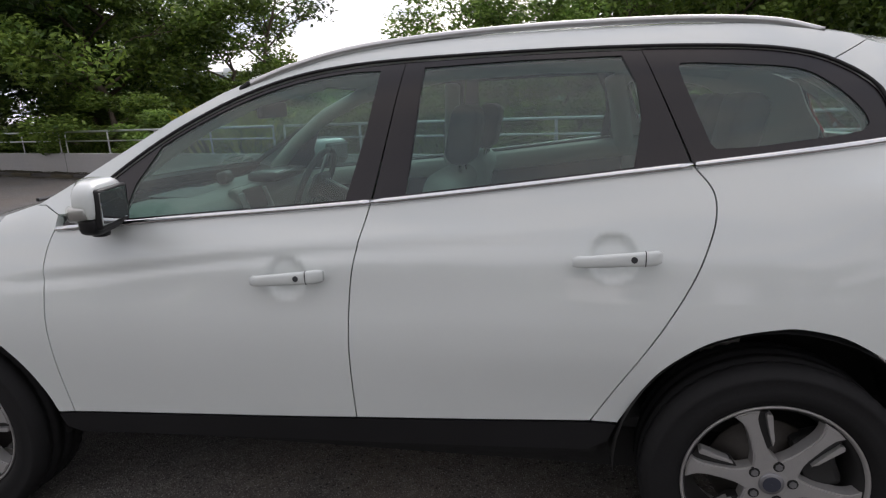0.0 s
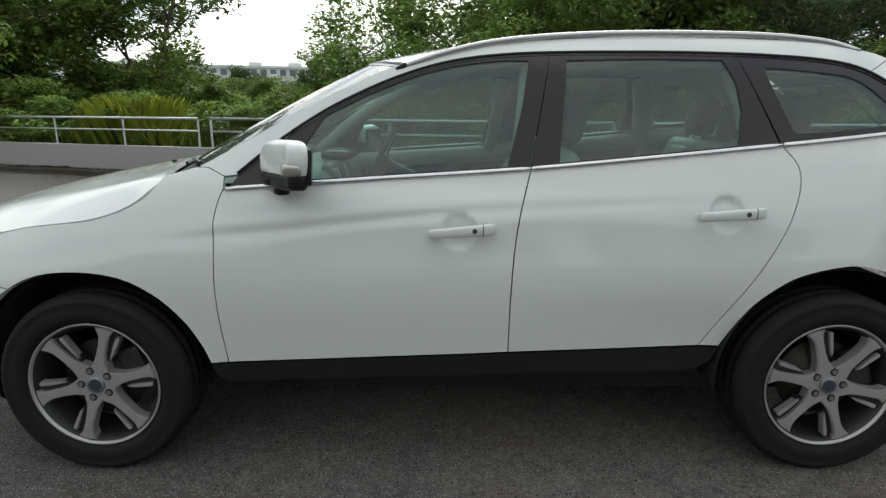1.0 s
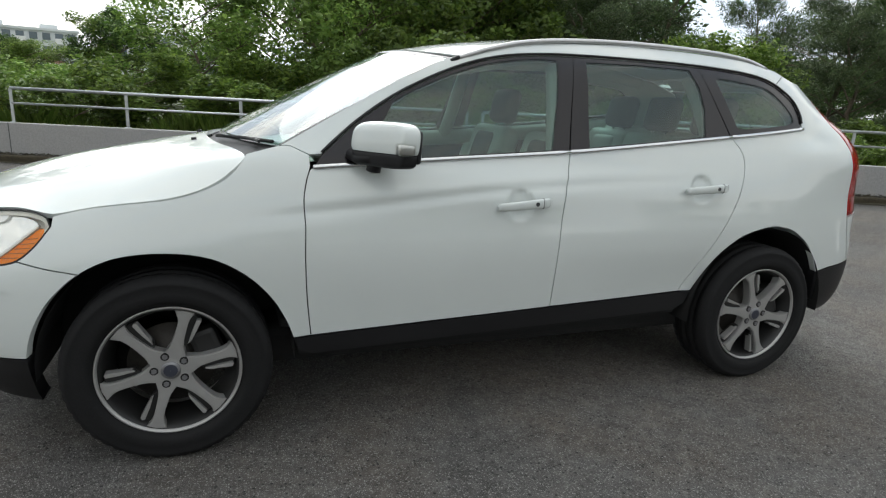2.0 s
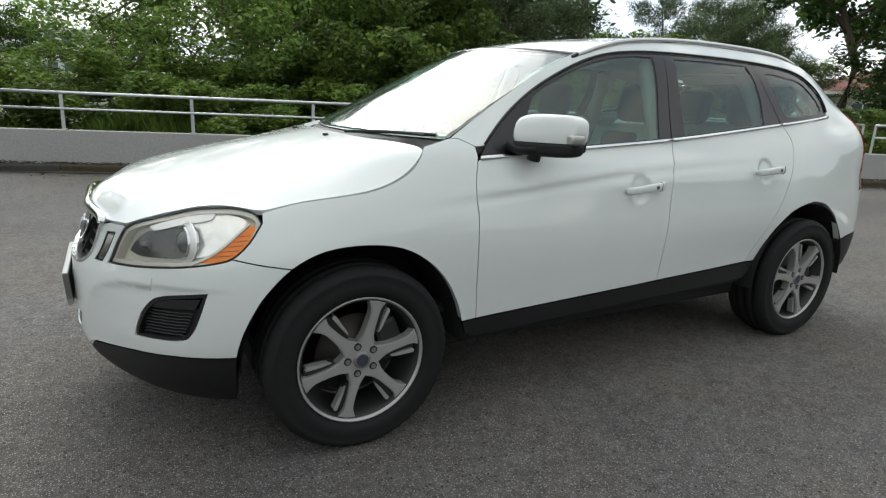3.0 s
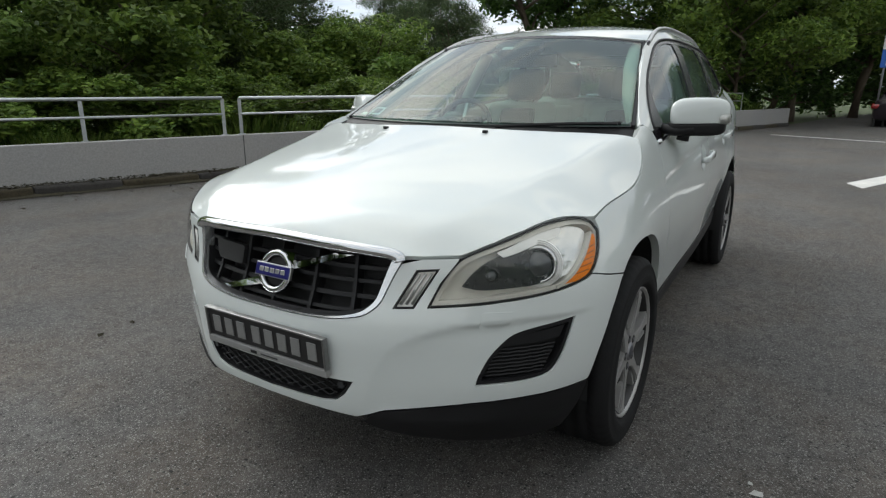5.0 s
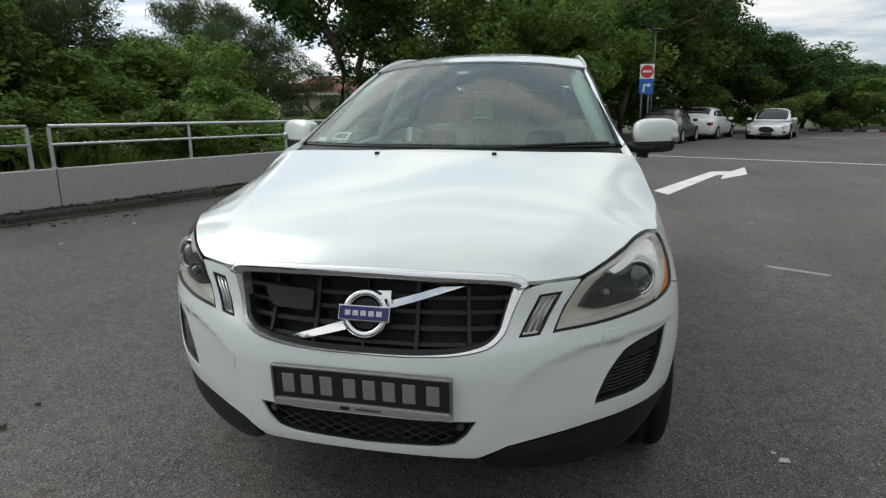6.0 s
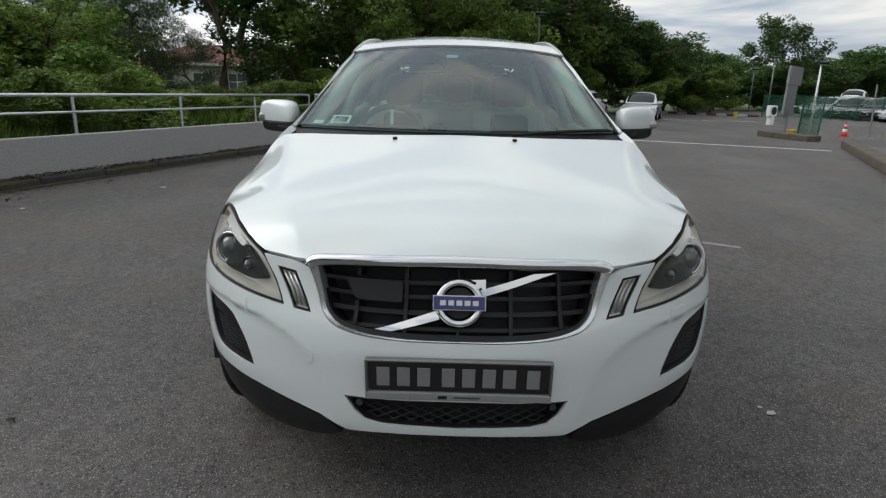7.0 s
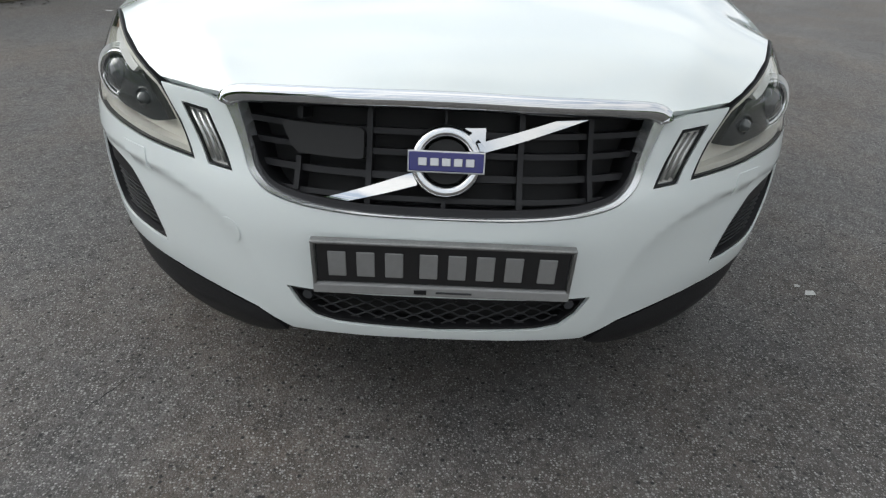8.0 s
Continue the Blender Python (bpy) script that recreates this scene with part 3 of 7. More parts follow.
while a < 24:                                            # undergrowth behind the railing, two rows deep
    p = on_wall(a, rr.uniform(1.6, 3.0))
    TREES.append((rr.choice(("bush", "bush", "lbush")), p.x, p.y, rr.uniform(.42, .62), rr.uniform(0, 360), rr.uniform(1.2, 1.7)))
    p = on_wall(a + .6, rr.uniform(5.0, 8.5))
    if not -6.5 < a < .2 and not 12.5 < a < 24:
        TREES.append((rr.choice(("bush", "bush", "lbush")), p.x, p.y, rr.uniform(.75, 1.05), rr.uniform(0, 360), rr.uniform(1.2, 1.5)))
    a += rr.uniform(1.3, 1.9)
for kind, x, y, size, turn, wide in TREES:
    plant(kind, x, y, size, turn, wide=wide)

# tall grass and weeds that show over the parapet
r = np.random.RandomState(8)
n = 42000
al = r.uniform(-16, 26, n); out = 0.5 + np.abs(r.normal(0, 1.3, n))
base = np.array(WALL_A)[None] + np.outer(al, np.array(WALL_U)) + np.outer(out, np.array(WALL_N))
base[:, 2] = -0.06
clump = 0.55 + 0.45 * np.sin(al * 1.7) * np.sin(al * 0.63 + 1)
hgt = (0.42 + 0.42 * clump) * r.uniform(.6, 1.25, n)
hgt[(al > -6.5) & (al < -2.0)] *= 1.35
th = r.uniform(0, 6.283, n); lean = r.uniform(.08, .45, n)[:, None] * hgt[:, None]
dirv = np.stack([np.cos(th), np.sin(th), 0 * th], 1); sd = np.stack([-np.sin(th), np.cos(th), 0 * th], 1) * r.uniform(.004, .010, n)[:, None]
upv = np.array([0, 0, 1.0])
v = np.empty((n, 5, 3))
v[:, 0] = base - sd; v[:, 1] = base + sd
mid = base + dirv * lean * .35 + upv * hgt[:, None] * .62
v[:, 2] = mid + sd * .8; v[:, 4] = mid - sd * .8
v[:, 3] = base + dirv * lean + upv * hgt[:, None]
me = fast_mesh("tall_grass", v.reshape(-1, 3), np.arange(n * 5).reshape(n, 5))
tagged(link("tall_grass", me, GRASS), "tall green grass and weeds behind the parapet", "grass", kind="stuff")

# a clump of yellow-green reeds by the railing
REED = leafy("reed_blades", (0.34, 0.42, 0.03), (0.60, 0.66, 0.11))
n = 5200
al = -4.7 + r.normal(0, 1, n) * 0.85; out = 0.65 + np.abs(r.normal(0, .7, n))
base = np.array(WALL_A)[None] + np.outer(al, np.array(WALL_U)) + np.outer(out, np.array(WALL_N))
base[:, 2] = -0.06
hgt = r.uniform(.8, 1.85, n) * np.exp(-((al + 4.7) / 1.65) ** 2)
th = r.uniform(0, 6.283, n); lean = r.uniform(.05, .5, n)[:, None] * hgt[:, None]
dirv = np.stack([np.cos(th), np.sin(th), 0 * th], 1); sd = np.stack([-np.sin(th), np.cos(th), 0 * th], 1) * r.uniform(.006, .012, n)[:, None]
v = np.empty((n, 5, 3))
v[:, 0] = base - sd; v[:, 1] = base + sd
mid = base + dirv * lean * .3 + upv * hgt[:, None] * .65
v[:, 2] = mid + sd * .8; v[:, 4] = mid - sd * .8
v[:, 3] = base + dirv * lean + upv * hgt[:, None] * .95
tagged(link("reeds", fast_mesh("reeds", v.reshape(-1, 3), np.arange(n * 5).reshape(n, 5)), REED), "yellow-green reeds arching behind the railing", "reeds", kind="stuff")

# ---- the white car: surface of its body ----
CAR = anchor("suv_car", Matrix.Translation((0, .016, 0)), "pearl white five-door crossover SUV parked on the asphalt", "car")
PAINT = surface("pearl_white_paint", (0.60, 0.635, 0.622), 0.5, var=0.02, scale=3, fine=900, coat=1.0, coat_rough=0.012, rvar=0.05, spec=0.12)
PAINT.node_tree.nodes["Principled BSDF"].inputs["Coat IOR"].default_value = 1.55
BLACK_TRIM = surface("black_plastic_trim", (0.009, 0.009, 0.010), 0.5, spec=0.32, var=0.2, scale=6, fine=300, bump=0.08)
GLOSS_BLACK = surface("gloss_black_pillar", (0.010, 0.008, 0.010), 0.25, var=0.1, scale=5, fine=200, spec=0.35, coat=0.1)
LINER = surface("wheel_arch_liner", (0.008, 0.008, 0.008), 0.9, var=0.3, scale=8, fine=120, bump=0.3)
CHROME = surface("chrome", (0.62, 0.63, 0.64), 0.06, 1.0, var=0.03, scale=6, fine=200)
SATIN = surface("satin_silver", (0.50, 0.50, 0.50), 0.3, 0.9, var=0.06, scale=9, fine=250)
TYRE = surface("tyre_rubber", (0.011, 0.011, 0.0115), 0.75, spec=0.2, var=0.3, scale=7, fine=160, bump=0.12)
ALLOY = surface("machined_alloy", (0.37, 0.366, 0.358), 0.36, 0.45, var=0.1, scale=14, fine=300, bump=0.03)
# near-black: the shade inside the wheel is put into the colour
ALLOY_SHADE = surface("alloy_shade", (0.016, 0.016, 0.016), 0.5, 0.1, var=0.15, scale=9, fine=200)
DISC = surface("brake_disc", (0.05, 0.045, 0.04), 0.55, 0.5, var=0.25, scale=12, fine=90, bump=0.1)
WINDOW = glass("tinted_window", (0.47, 0.63, 0.59), ior=1.55, haze=.075)
SCREEN = glass("windscreen_glass", (0.62, 0.80, 0.73), ior=1.78, haze=.075)
LENS = glass("clear_lamp_lens", (0.92, 0.92, 0.9), 0.015, ior=1.45, haze=.012)

def pchip(xs, ys):
    xs, ys = np.array(xs, float), np.array(ys, float)
    h = np.diff(xs); d = np.diff(ys) / h
    m = np.zeros(len(xs)); m[0], m[-1] = d[0], d[-1]
    for i in range(1, len(xs) - 1):
        if d[i - 1] * d[i] > 0:
            w1, w2 = 2 * h[i] + h[i - 1], h[i] + 2 * h[i - 1]
            m[i] = (w1 + w2) / (w1 / d[i - 1] + w2 / d[i])
    def f(x):
        x = np.clip(x, xs[0], xs[-1]); i = np.clip(np.searchsorted(xs, x) - 1, 0, len(xs) - 2); t = (x - xs[i]) / h[i]
        return (1 + 2 * t) * (1 - t) ** 2 * ys[i] + t * (1 - t) ** 2 * h[i] * m[i] + t * t * (3 - 2 * t) * ys[i + 1] + t * t * (t - 1) * h[i] * m[i + 1]
    return f

def catmull(ts, pts):
    ts, p = np.array(ts, float), np.array(pts, float)
    n = len(ts); m = np.zeros_like(p)
    for i in range(1, n - 1):
        m[i] = (p[i + 1] - p[i - 1]) / (ts[i + 1] - ts[i - 1])
    m[0], m[-1] = (p[1] - p[0]) / (ts[1] - ts[0]), (p[-1] - p[-2]) / (ts[-1] - ts[-2])
    def f(x):
        x = np.clip(x, ts[0], ts[-1]); i = np.clip(np.searchsorted(ts, x) - 1, 0, n - 2); h = ts[i + 1] - ts[i]; t = (x - ts[i]) / h
        t, h = np.asarray(t)[..., None], np.asarray(h)[..., None]
        return (1 + 2 * t) * (1 - t) ** 2 * p[i] + t * (1 - t) ** 2 * h * m[i] + t * t * (3 - 2 * t) * p[i + 1] + t * t * (t - 1) * h * m[i + 1]
    return f

# plan outline of the body at its widest, from the middle of the nose round one side to the middle of the tail
PLAN = [(-2.335, 0), (-2.325, .20), (-2.29, .36), (-2.215, .535), (-2.118, .69), (-1.98, .822), (-1.80, .910), (-1.60, .944), (-1.387, .947), (-1.0, .928), (-.5, .925),
        (0, .925), (.5, .918), (1.0, .908), (1.387, .912), (1.7, .895), (2.0, .85), (2.17, .75), (2.265, .55), (2.295, .25), (2.30, 0)]
pl = np.array(PLAN)
arc = np.r_[0, np.cumsum(np.hypot(*np.diff(pl, axis=0).T))]
plan = catmull(arc, pl)
S_END = arc[-1]
LEVELS = [.18, .28, .38, .48, .58, .66, .74, .80, .86, .92, .98, 1.05, 1.12, 1.18, 1.26, 1.36, 1.46, 1.54, 1.60, 1.68]
INSET = {  # how far the body lies inside the plan outline, level by level
    0: ".16 .05 .005 0 0 .012 .052 .072 .090 .13 .20 .3 .4 .5 .6 .7 .8 .9 1 1.1",
    2: ".16 .05 .005 0 0 .010 .042 .058 .074 .115 .19 .29 .4 .5 .6 .7 .8 .9 1 1.1",
    4: ".14 .06 .015 0 0 .008 .022 .030 .044 .080 .15 .24 .34 .44 .54 .64 .74 .84 .94 1",
    6: ".12 .06 .018 -.004 -.010 -.007 .004 .022 .047 .080 .13 .2 .3 .4 .5 .6 .7 .8 .9 1",
    8: ".08 .05 .02 .005 0 0 .004 .012 .028 .048 .073 .112 .185 .32 .4 .5 .6 .7 .8 .9",
    9: ".07 .05 .03 .02 .01 .003 0 .003 .012 .028 .046 .072 .106 .155 .22 .3 .4 .5 .6 .7",
    10: ".07 .05 .033 .022 .011 .003 0 .003 .012 .024 .036 .06 .098 .13 .175 .23 .29 .355 .415 .52",
    11: ".07 .055 .035 .023 .012 .004 0 .002 .010 .016 .022 .045 .085 .112 .15 .197 .247 .298 .346 .43",
    12: ".065 .052 .04 .032 .02 .009 .002 .003 .010 .018 .026 .047 .08 .106 .142 .184 .226 .268 .315 .405",
    13: ".06 .05 .045 .042 .03 .015 .005 .004 .010 .02 .03 .05 .075 .10 .135 .18 .225 .267 .312 .40",
    14: ".06 .05 .04 .02 .005 .002 .002 .004 .010 .02 .03 .05 .075 .10 .138 .183 .232 .281 .33 .42",
    15: ".10 .065 .035 .015 .003 .001 .003 .007 .012 .021 .029 .040 .052 .072 .137 .192 .252 .315 .37 .475",
    16: ".15 .08 .03 .01 0 0 .005 .008 .010 .020 .027 .028 .032 .050 .10 .215 .33 .43 .50 .62",
    18: ".2 .08 .02 0 0 .01 .03 .04 .048 .052 .056 .060 .065 .090 .18 .30 .44 .58 .70 .84",
    20: ".2 .08 .02 0 0 .01 .03 .04 .045 .05 .055 .055 .06 .09 .19 .3 .42 .55 .66 .8"}
zg, sg_ = np.linspace(.18, 1.68, 151), np.linspace(0, S_END, 400)
rows_ = np.array([pchip(LEVELS, [float(q) for q in v.split()])(zg) for v in INSET.values()])
grid_ = np.array([pchip([arc[i] for i in INSET], rows_[:, j])(sg_) for j in range(len(zg))]).T
for _ in range(2):                                       # soften the joints between the levels
    grid_[:, 1:-1] = grid_[:, 1:-1] * .5 + (grid_[:, :-2] + grid_[:, 2:]) * .25

def inset(s, z):
    a = np.clip(s / S_END * 399, 0, 398.999); b = np.clip((z - .18) * 100, 0, 149.999)
    i, j = a.astype(int), b.astype(int); f, g = a - i, b - j
    dent = .013 * np.exp(-(((s - 2.905) / .062) ** 2 + ((z - .950) / .058) ** 2) ** 4) + .013 * np.exp(-(((s - 3.872) / .062) ** 2 + ((z - 1.010) / .058) ** 2) ** 4)
    line = np.interp(s, [1.5, 1.85, 2.05, 2.27, 2.5, 2.73, 3.1, 3.56, 3.9], [.895, .926, .946, .966, .992, 1.016, 1.042, 1.062, 1.07])
    fade = np.clip((s - 1.62) / .5, 0, 1) ** 2 * np.clip((4.0 - s) / 1.3, 0, 1)
    crease = .0048 * fade * np.exp(-((z - line + .016) / .019) ** 2) - .003 * fade * np.exp(-((z - line - .020) / .022) ** 2)
    ridge = np.interp(z, [.36, .38, .488, .535, .567, .601, .627, .652, .664, .69], [.33, .35, .389, .412, .43, .465, .515, .60, .70, 1.4])   # the nose stands proud of the vents
    off = .003 * np.logaddexp(0, np.clip((s - ridge) * .7 / .003, -40, 400))
    dent = dent + crease + .016 * (1 - np.exp(-off / .065)) * np.clip((1.10 - s) / .42, 0, 1) * np.clip((z - .34) / .05, 0, 1)
    return dent + grid_[i, j] * (1 - f) * (1 - g) + grid_[i + 1, j] * f * (1 - g) + grid_[i, j + 1] * (1 - f) * g + grid_[i + 1, j + 1] * f * g

def nose_shift(x):
    """The car stands a touch askew: its nose lies a little to one side."""
    k = np.clip((-1.55 - x) / .5, 0, 1)
    return -.012 * k * k * (3 - 2 * k)

def skin(s, z):
    """The body's side and ends: s is metres along the outline from the nose (negative: the car's left side), z the height."""
    s, z = np.asarray(s, float), np.asarray(z, float)
    q = np.abs(s)
    t = plan(q + .02) - plan(q - .02)
    t /= np.linalg.norm(t, axis=-1, keepdims=True) + 1e-12
    p = plan(q) - inset(q, z)[..., None] * np.stack([-t[..., 1], t[..., 0]], -1)
    return np.stack([p[..., 0], p[..., 1] * np.where(s < 0, -1, 1) + nose_shift(p[..., 0]), z + 0 * s], -1)

def inside(px, py, poly):
    poly = np.asarray(poly); res = np.zeros(len(px), bool)
    x0, y0 = poly[-1]
    for x1, y1 in poly:
        c = (y1 > py) != (y0 > py)
        with np.errstate(divide="ignore", invalid="ignore"):
            res ^= c & (px < (x0 - x1) * (py - y1) / (y0 - y1 + 1e-15) + x1)
        x0, y0 = x1, y1
    return res

def densify(poly, h):
    out = []
    for a, b in zip(poly, poly[1:] + poly[:1]):
        n = max(1, int(math.ceil(math.hypot(b[0] - a[0], b[1] - a[1]) / h)))
        out += [(a[0] + (b[0] - a[0]) * k / n, a[1] + (b[1] - a[1]) * k / n) for k in range(n)]
    return out

def shrink(poly, d):
    p = np.array(poly); a = np.roll(p, 1, 0); b = np.roll(p, -1, 0)
    area = (p[:, 0] * b[:, 1] - b[:, 0] * p[:, 1]).sum()
    t1, t2 = p - a, b - p
    t1 /= np.linalg.norm(t1, axis=1)[:, None] + 1e-12; t2 /= np.linalg.norm(t2, axis=1)[:, None] + 1e-12
    n = np.stack([-(t1 + t2)[:, 1], (t1 + t2)[:, 0]], 1) * (1 if area > 0 else -1)
    ln = np.linalg.norm(n, axis=1)[:, None] + 1e-9
    return [tuple(q) for q in p + n / ln * d / np.maximum(ln / 2, .5)]

def normals(fn, uv, e=.006, centre=(0.1, 0, .7)):
    u, v = uv[:, 0], uv[:, 1]
    n = np.cross(fn(u + e, v) - fn(u - e, v), fn(u, v + e) - fn(u, v - e))
    n /= np.linalg.norm(n, axis=1)[:, None] + 1e-12
    flip = ((fn(u, v) - np.array(centre)) * n).sum(1) < 0
    n[flip] *= -1
    return n

def sheet(name, outer, mat, parent, fn=skin, holes=(), h=.035, lift=0.0, depth=.016, gap=.0022, label="", dome=0.0):
    """A curved panel: a flat outline with holes, laid on a surface, with turned-in edges so that the joints are real gaps."""
    from mathutils.geometry import delaunay_2d_cdt
    loops = [shrink(densify(list(outer), h * .7), gap)] + [shrink(densify(list(q), h * .7), -gap) for q in holes]
    pts, edges = [], []
    for lp in loops:
        k = len(pts); pts += lp
        edges += [(k + i, k + (i + 1) % len(lp)) for i in range(len(lp))]
    o = np.array(loops[0])
    lo, hi = o.min(0), o.max(0)
    gx, gy = np.meshgrid(np.arange(lo[0], hi[0], h), np.arange(lo[1], hi[1], h * .87))
    gx = gx + (np.arange(gx.shape[0]) % 2)[:, None] * h * .5
    gx, gy = gx.ravel(), gy.ravel()
    ok = inside(gx, gy, o)
    for q in loops[1:]:
        ok &= ~inside(gx, gy, q)
    bd = np.array(pts)
    g = np.stack([gx[ok], gy[ok]], 1)
    if len(g):
        far = np.array([((bd - q) ** 2).sum(1).min() for q in g]) > (h * .45) ** 2
        g = g[far]
    res = delaunay_2d_cdt([Vector(p) for p in pts] + [Vector(p) for p in g], edges, [], 0, 1e-6)
    uv = np.array([tuple(v) for v in res[0]])
    tri = np.array([f for f in res[2] if len(f) == 3])
    c = uv[tri].mean(1)
    ok = inside(c[:, 0], c[:, 1], loops[0])
    for q in loops[1:]:
        ok &= ~inside(c[:, 0], c[:, 1], q)
    tri = tri[ok]
    N = normals(fn, uv)
    P = fn(uv[:, 0], uv[:, 1]) + N * lift
    if dome:
        dist = np.array([((bd - q) ** 2).sum(1).min() ** .5 for q in uv])
        P = P + N * (dome * (1 - np.exp(-dist / (dome * 3))))[:, None]
    fnrm = np.cross(P[tri[:, 1]] - P[tri[:, 0]], P[tri[:, 2]] - P[tri[:, 0]])
    bad = (fnrm * N[tri].mean(1)).sum(1) < 0
    tri[bad] = tri[bad][:, ::-1]
    V, F, NN = [P], [tuple(q) for q in tri], [N]
    k = len(P)
    for lp in loops:
        q = np.array(lp); n = normals(fn, q); p = fn(q[:, 0], q[:, 1]) + n * lift
        tang = np.roll(p, -1, 0) - np.roll(p, 1, 0)
        out = np.cross(tang, n); out /= np.linalg.norm(out, axis=1)[:, None] + 1e-12
        area = (q[:, 0] * np.roll(q[:, 1], -1) - np.roll(q[:, 0], -1) * q[:, 1]).sum()
        V += [p, p - n * depth]; NN += [out, out]
        m = len(lp)
        for i in range(m):
            j = (i + 1) % m
            F.append((k + i, k + m + i, k + m + j, k + j))
        k += 2 * m
    V, NN = np.concatenate(V), np.concatenate(NN)
    me = bpy.data.meshes.new(name)
    me.from_pydata([tuple(v) for v in V], [], F)
    me.polygons.foreach_set("use_smooth", [True] * len(me.polygons))
    me.update()
    # edge strips face away from the panel
    vn = np.array([tuple(p.normal) for p in me.polygons])
    flips = [i for i in range(len(tri), len(F)) if np.dot(vn[i], NN[F[i][0]]) < 0]
    for i in flips:
        me.polygons[i].flip()
    me.normals_split_custom_set_from_vertices([tuple(q) for q in NN])
    return link(name, me, mat, parent, label)

def both(pts):
    """An outline that runs on the car's right side, mirrored to close on its left."""
    return list(pts) + [(-a, b) for a, b in reversed(pts) if abs(a) > 1e-6]

def flip(pts, s):
    return [(a * s, b) for a, b in pts]

def curve(pts, n=5):
    p = np.array(pts, float); t = np.r_[0, np.cumsum(np.linalg.norm(np.diff(p, axis=0), axis=1))]
    f = catmull(t, p)
    u = np.concatenate([np.linspace(t[i], t[i + 1], n, endpoint=False) for i in range(len(t) - 1)] + [[t[-1]]])
    return [tuple(q) for q in f(u)]

def arch(cx, cz, r, a0, a1, n=18, rz=None):
    return [(cx + r * math.cos(math.radians(a0 + (a1 - a0) * k / n)), cz + (rz or r) * math.sin(math.radians(a0 + (a1 - a0) * k / n))) for k in range(n + 1)]

# ---- outlines, in metres along the body and metres of height ----
HEAD_TOP = curve([(.554, .711), (.591, .780), (.644, .845), (.693, .869), (.753, .888), (.793, .899), (.921, .930), (1.053, .939), (1.110, .934), (1.163, .918), (1.186, .888)], 3)
HEAD_LOW = curve([(1.186, .888), (1.140, .825), (1.085, .778), (1.030, .762), (.936, .747), (.806, .732), (.691, .721), (.554, .711)], 3)
HEADLAMP = HEAD_TOP + HEAD_LOW[1:-1]
F_ARCH = curve([(1.975, .437), (1.947, .516), (1.890, .618), (1.803, .710), (1.690, .774), (1.546, .798), (1.392, .787), (1.278, .737), (1.189, .653), (1.138, .571), (1.108, .505), (1.086, .435)], 4)
F_TOP = [p for p in F_ARCH if p[0] >= 1.277]
F_FRONT = [p for p in F_ARCH if p[0] < 1.279]
R_ARCH = curve([(3.897, .503), (3.980, .652), (4.045, .722), (4.148, .787), (4.313, .825), (4.400, .818), (4.480, .793), (4.597, .715), (4.680, .605), (4.715, .52), (4.735, .40)], 4)
HOOD_EDGE = curve([(1.186, .920), (1.306, .947), (1.426, .962), (1.493, .969), (1.582, .981), (1.672, 1.007), (1.750, 1.045), (1.795, 1.085), (1.830, 1.134)], 4)
SEAM_A = curve([(2.052, 1.094), (2.033, 1.038), (2.021, .97), (2.024, .88), (2.021, .77), (2.026, .61), (2.042, .442)], 4)
SEAM_B = curve([(3.168, 1.163), (3.128, 1.02), (3.108, .90), (3.097, .75), (3.094, .64), (3.094, .487)], 4)
SEAM_C = curve([(4.085, 1.248), (4.133, 1.184), (4.140, 1.123), (4.121, 1.045), (4.077, .937), (4.0, .803), (3.902, .648), (3.818, .506)], 4)
BELT = pchip([2.04, 2.593, 3.168, 3.624, 4.085, 4.554, 4.60], [1.086, 1.125, 1.163, 1.203, 1.248, 1.295, 1.30])
DLO_TOP = curve([(2.058, 1.105), (2.175, 1.206), (2.274, 1.282), (2.399, 1.362), (2.527, 1.428), (2.657, 1.484), (2.79, 1.528), (2.927, 1.557), (3.086, 1.574), (3.253, 1.581), (3.502, 1.584), (3.74, 1.584), (3.928, 1.580), (4.089, 1.573), (4.296, 1.557), (4.427, 1.532), (4.525, 1.488), (4.593, 1.432), (4.613, 1.364), (4.60, 1.31)], 3)
def belt_run(a, b, dz=0.0, n=12):
    return [(a + (b - a) * k / n, float(BELT(a + (b - a) * k / n)) + dz) for k in range(n + 1)]
SCREEN_EDGE = [(1.95, 1.165), (2.221, 1.318), (2.428, 1.432), (2.60, 1.512), (2.70, 1.548)]
ROOF_EDGE = [(2.70, 1.548), (2.87, 1.596), (3.1, 1.630), (3.5, 1.649), (3.95, 1.646), (4.3, 1.630), (4.55, 1.590), (4.70, 1.54)]
FOG = curve([(1.003, .662), (.972, .577), (.945, .523), (.918, .498), (.87, .486), (.80, .480), (.695, .474)], 3) + curve([(.702, .50), (.737, .565), (.79, .618), (.825, .634), (.88, .646), (1.003, .662)], 3)[:-1]
FOG_MESH = shrink(FOG, .012)
LOWER_MESH = both([(0, .475), (.325, .47), (.30, .43), (.268, .402), (.22, .393), (0, .388)])
GRILLE_SIDE = curve([(.473, .830), (.453, .797), (.433, .758), (.409, .713), (.369, .683), (.323, .670), (.256, .661), (.118, .655), (.000, .655)], 4)
IND = [(.520, .812), (.584, .818), (.512, .708), (.453, .705)]

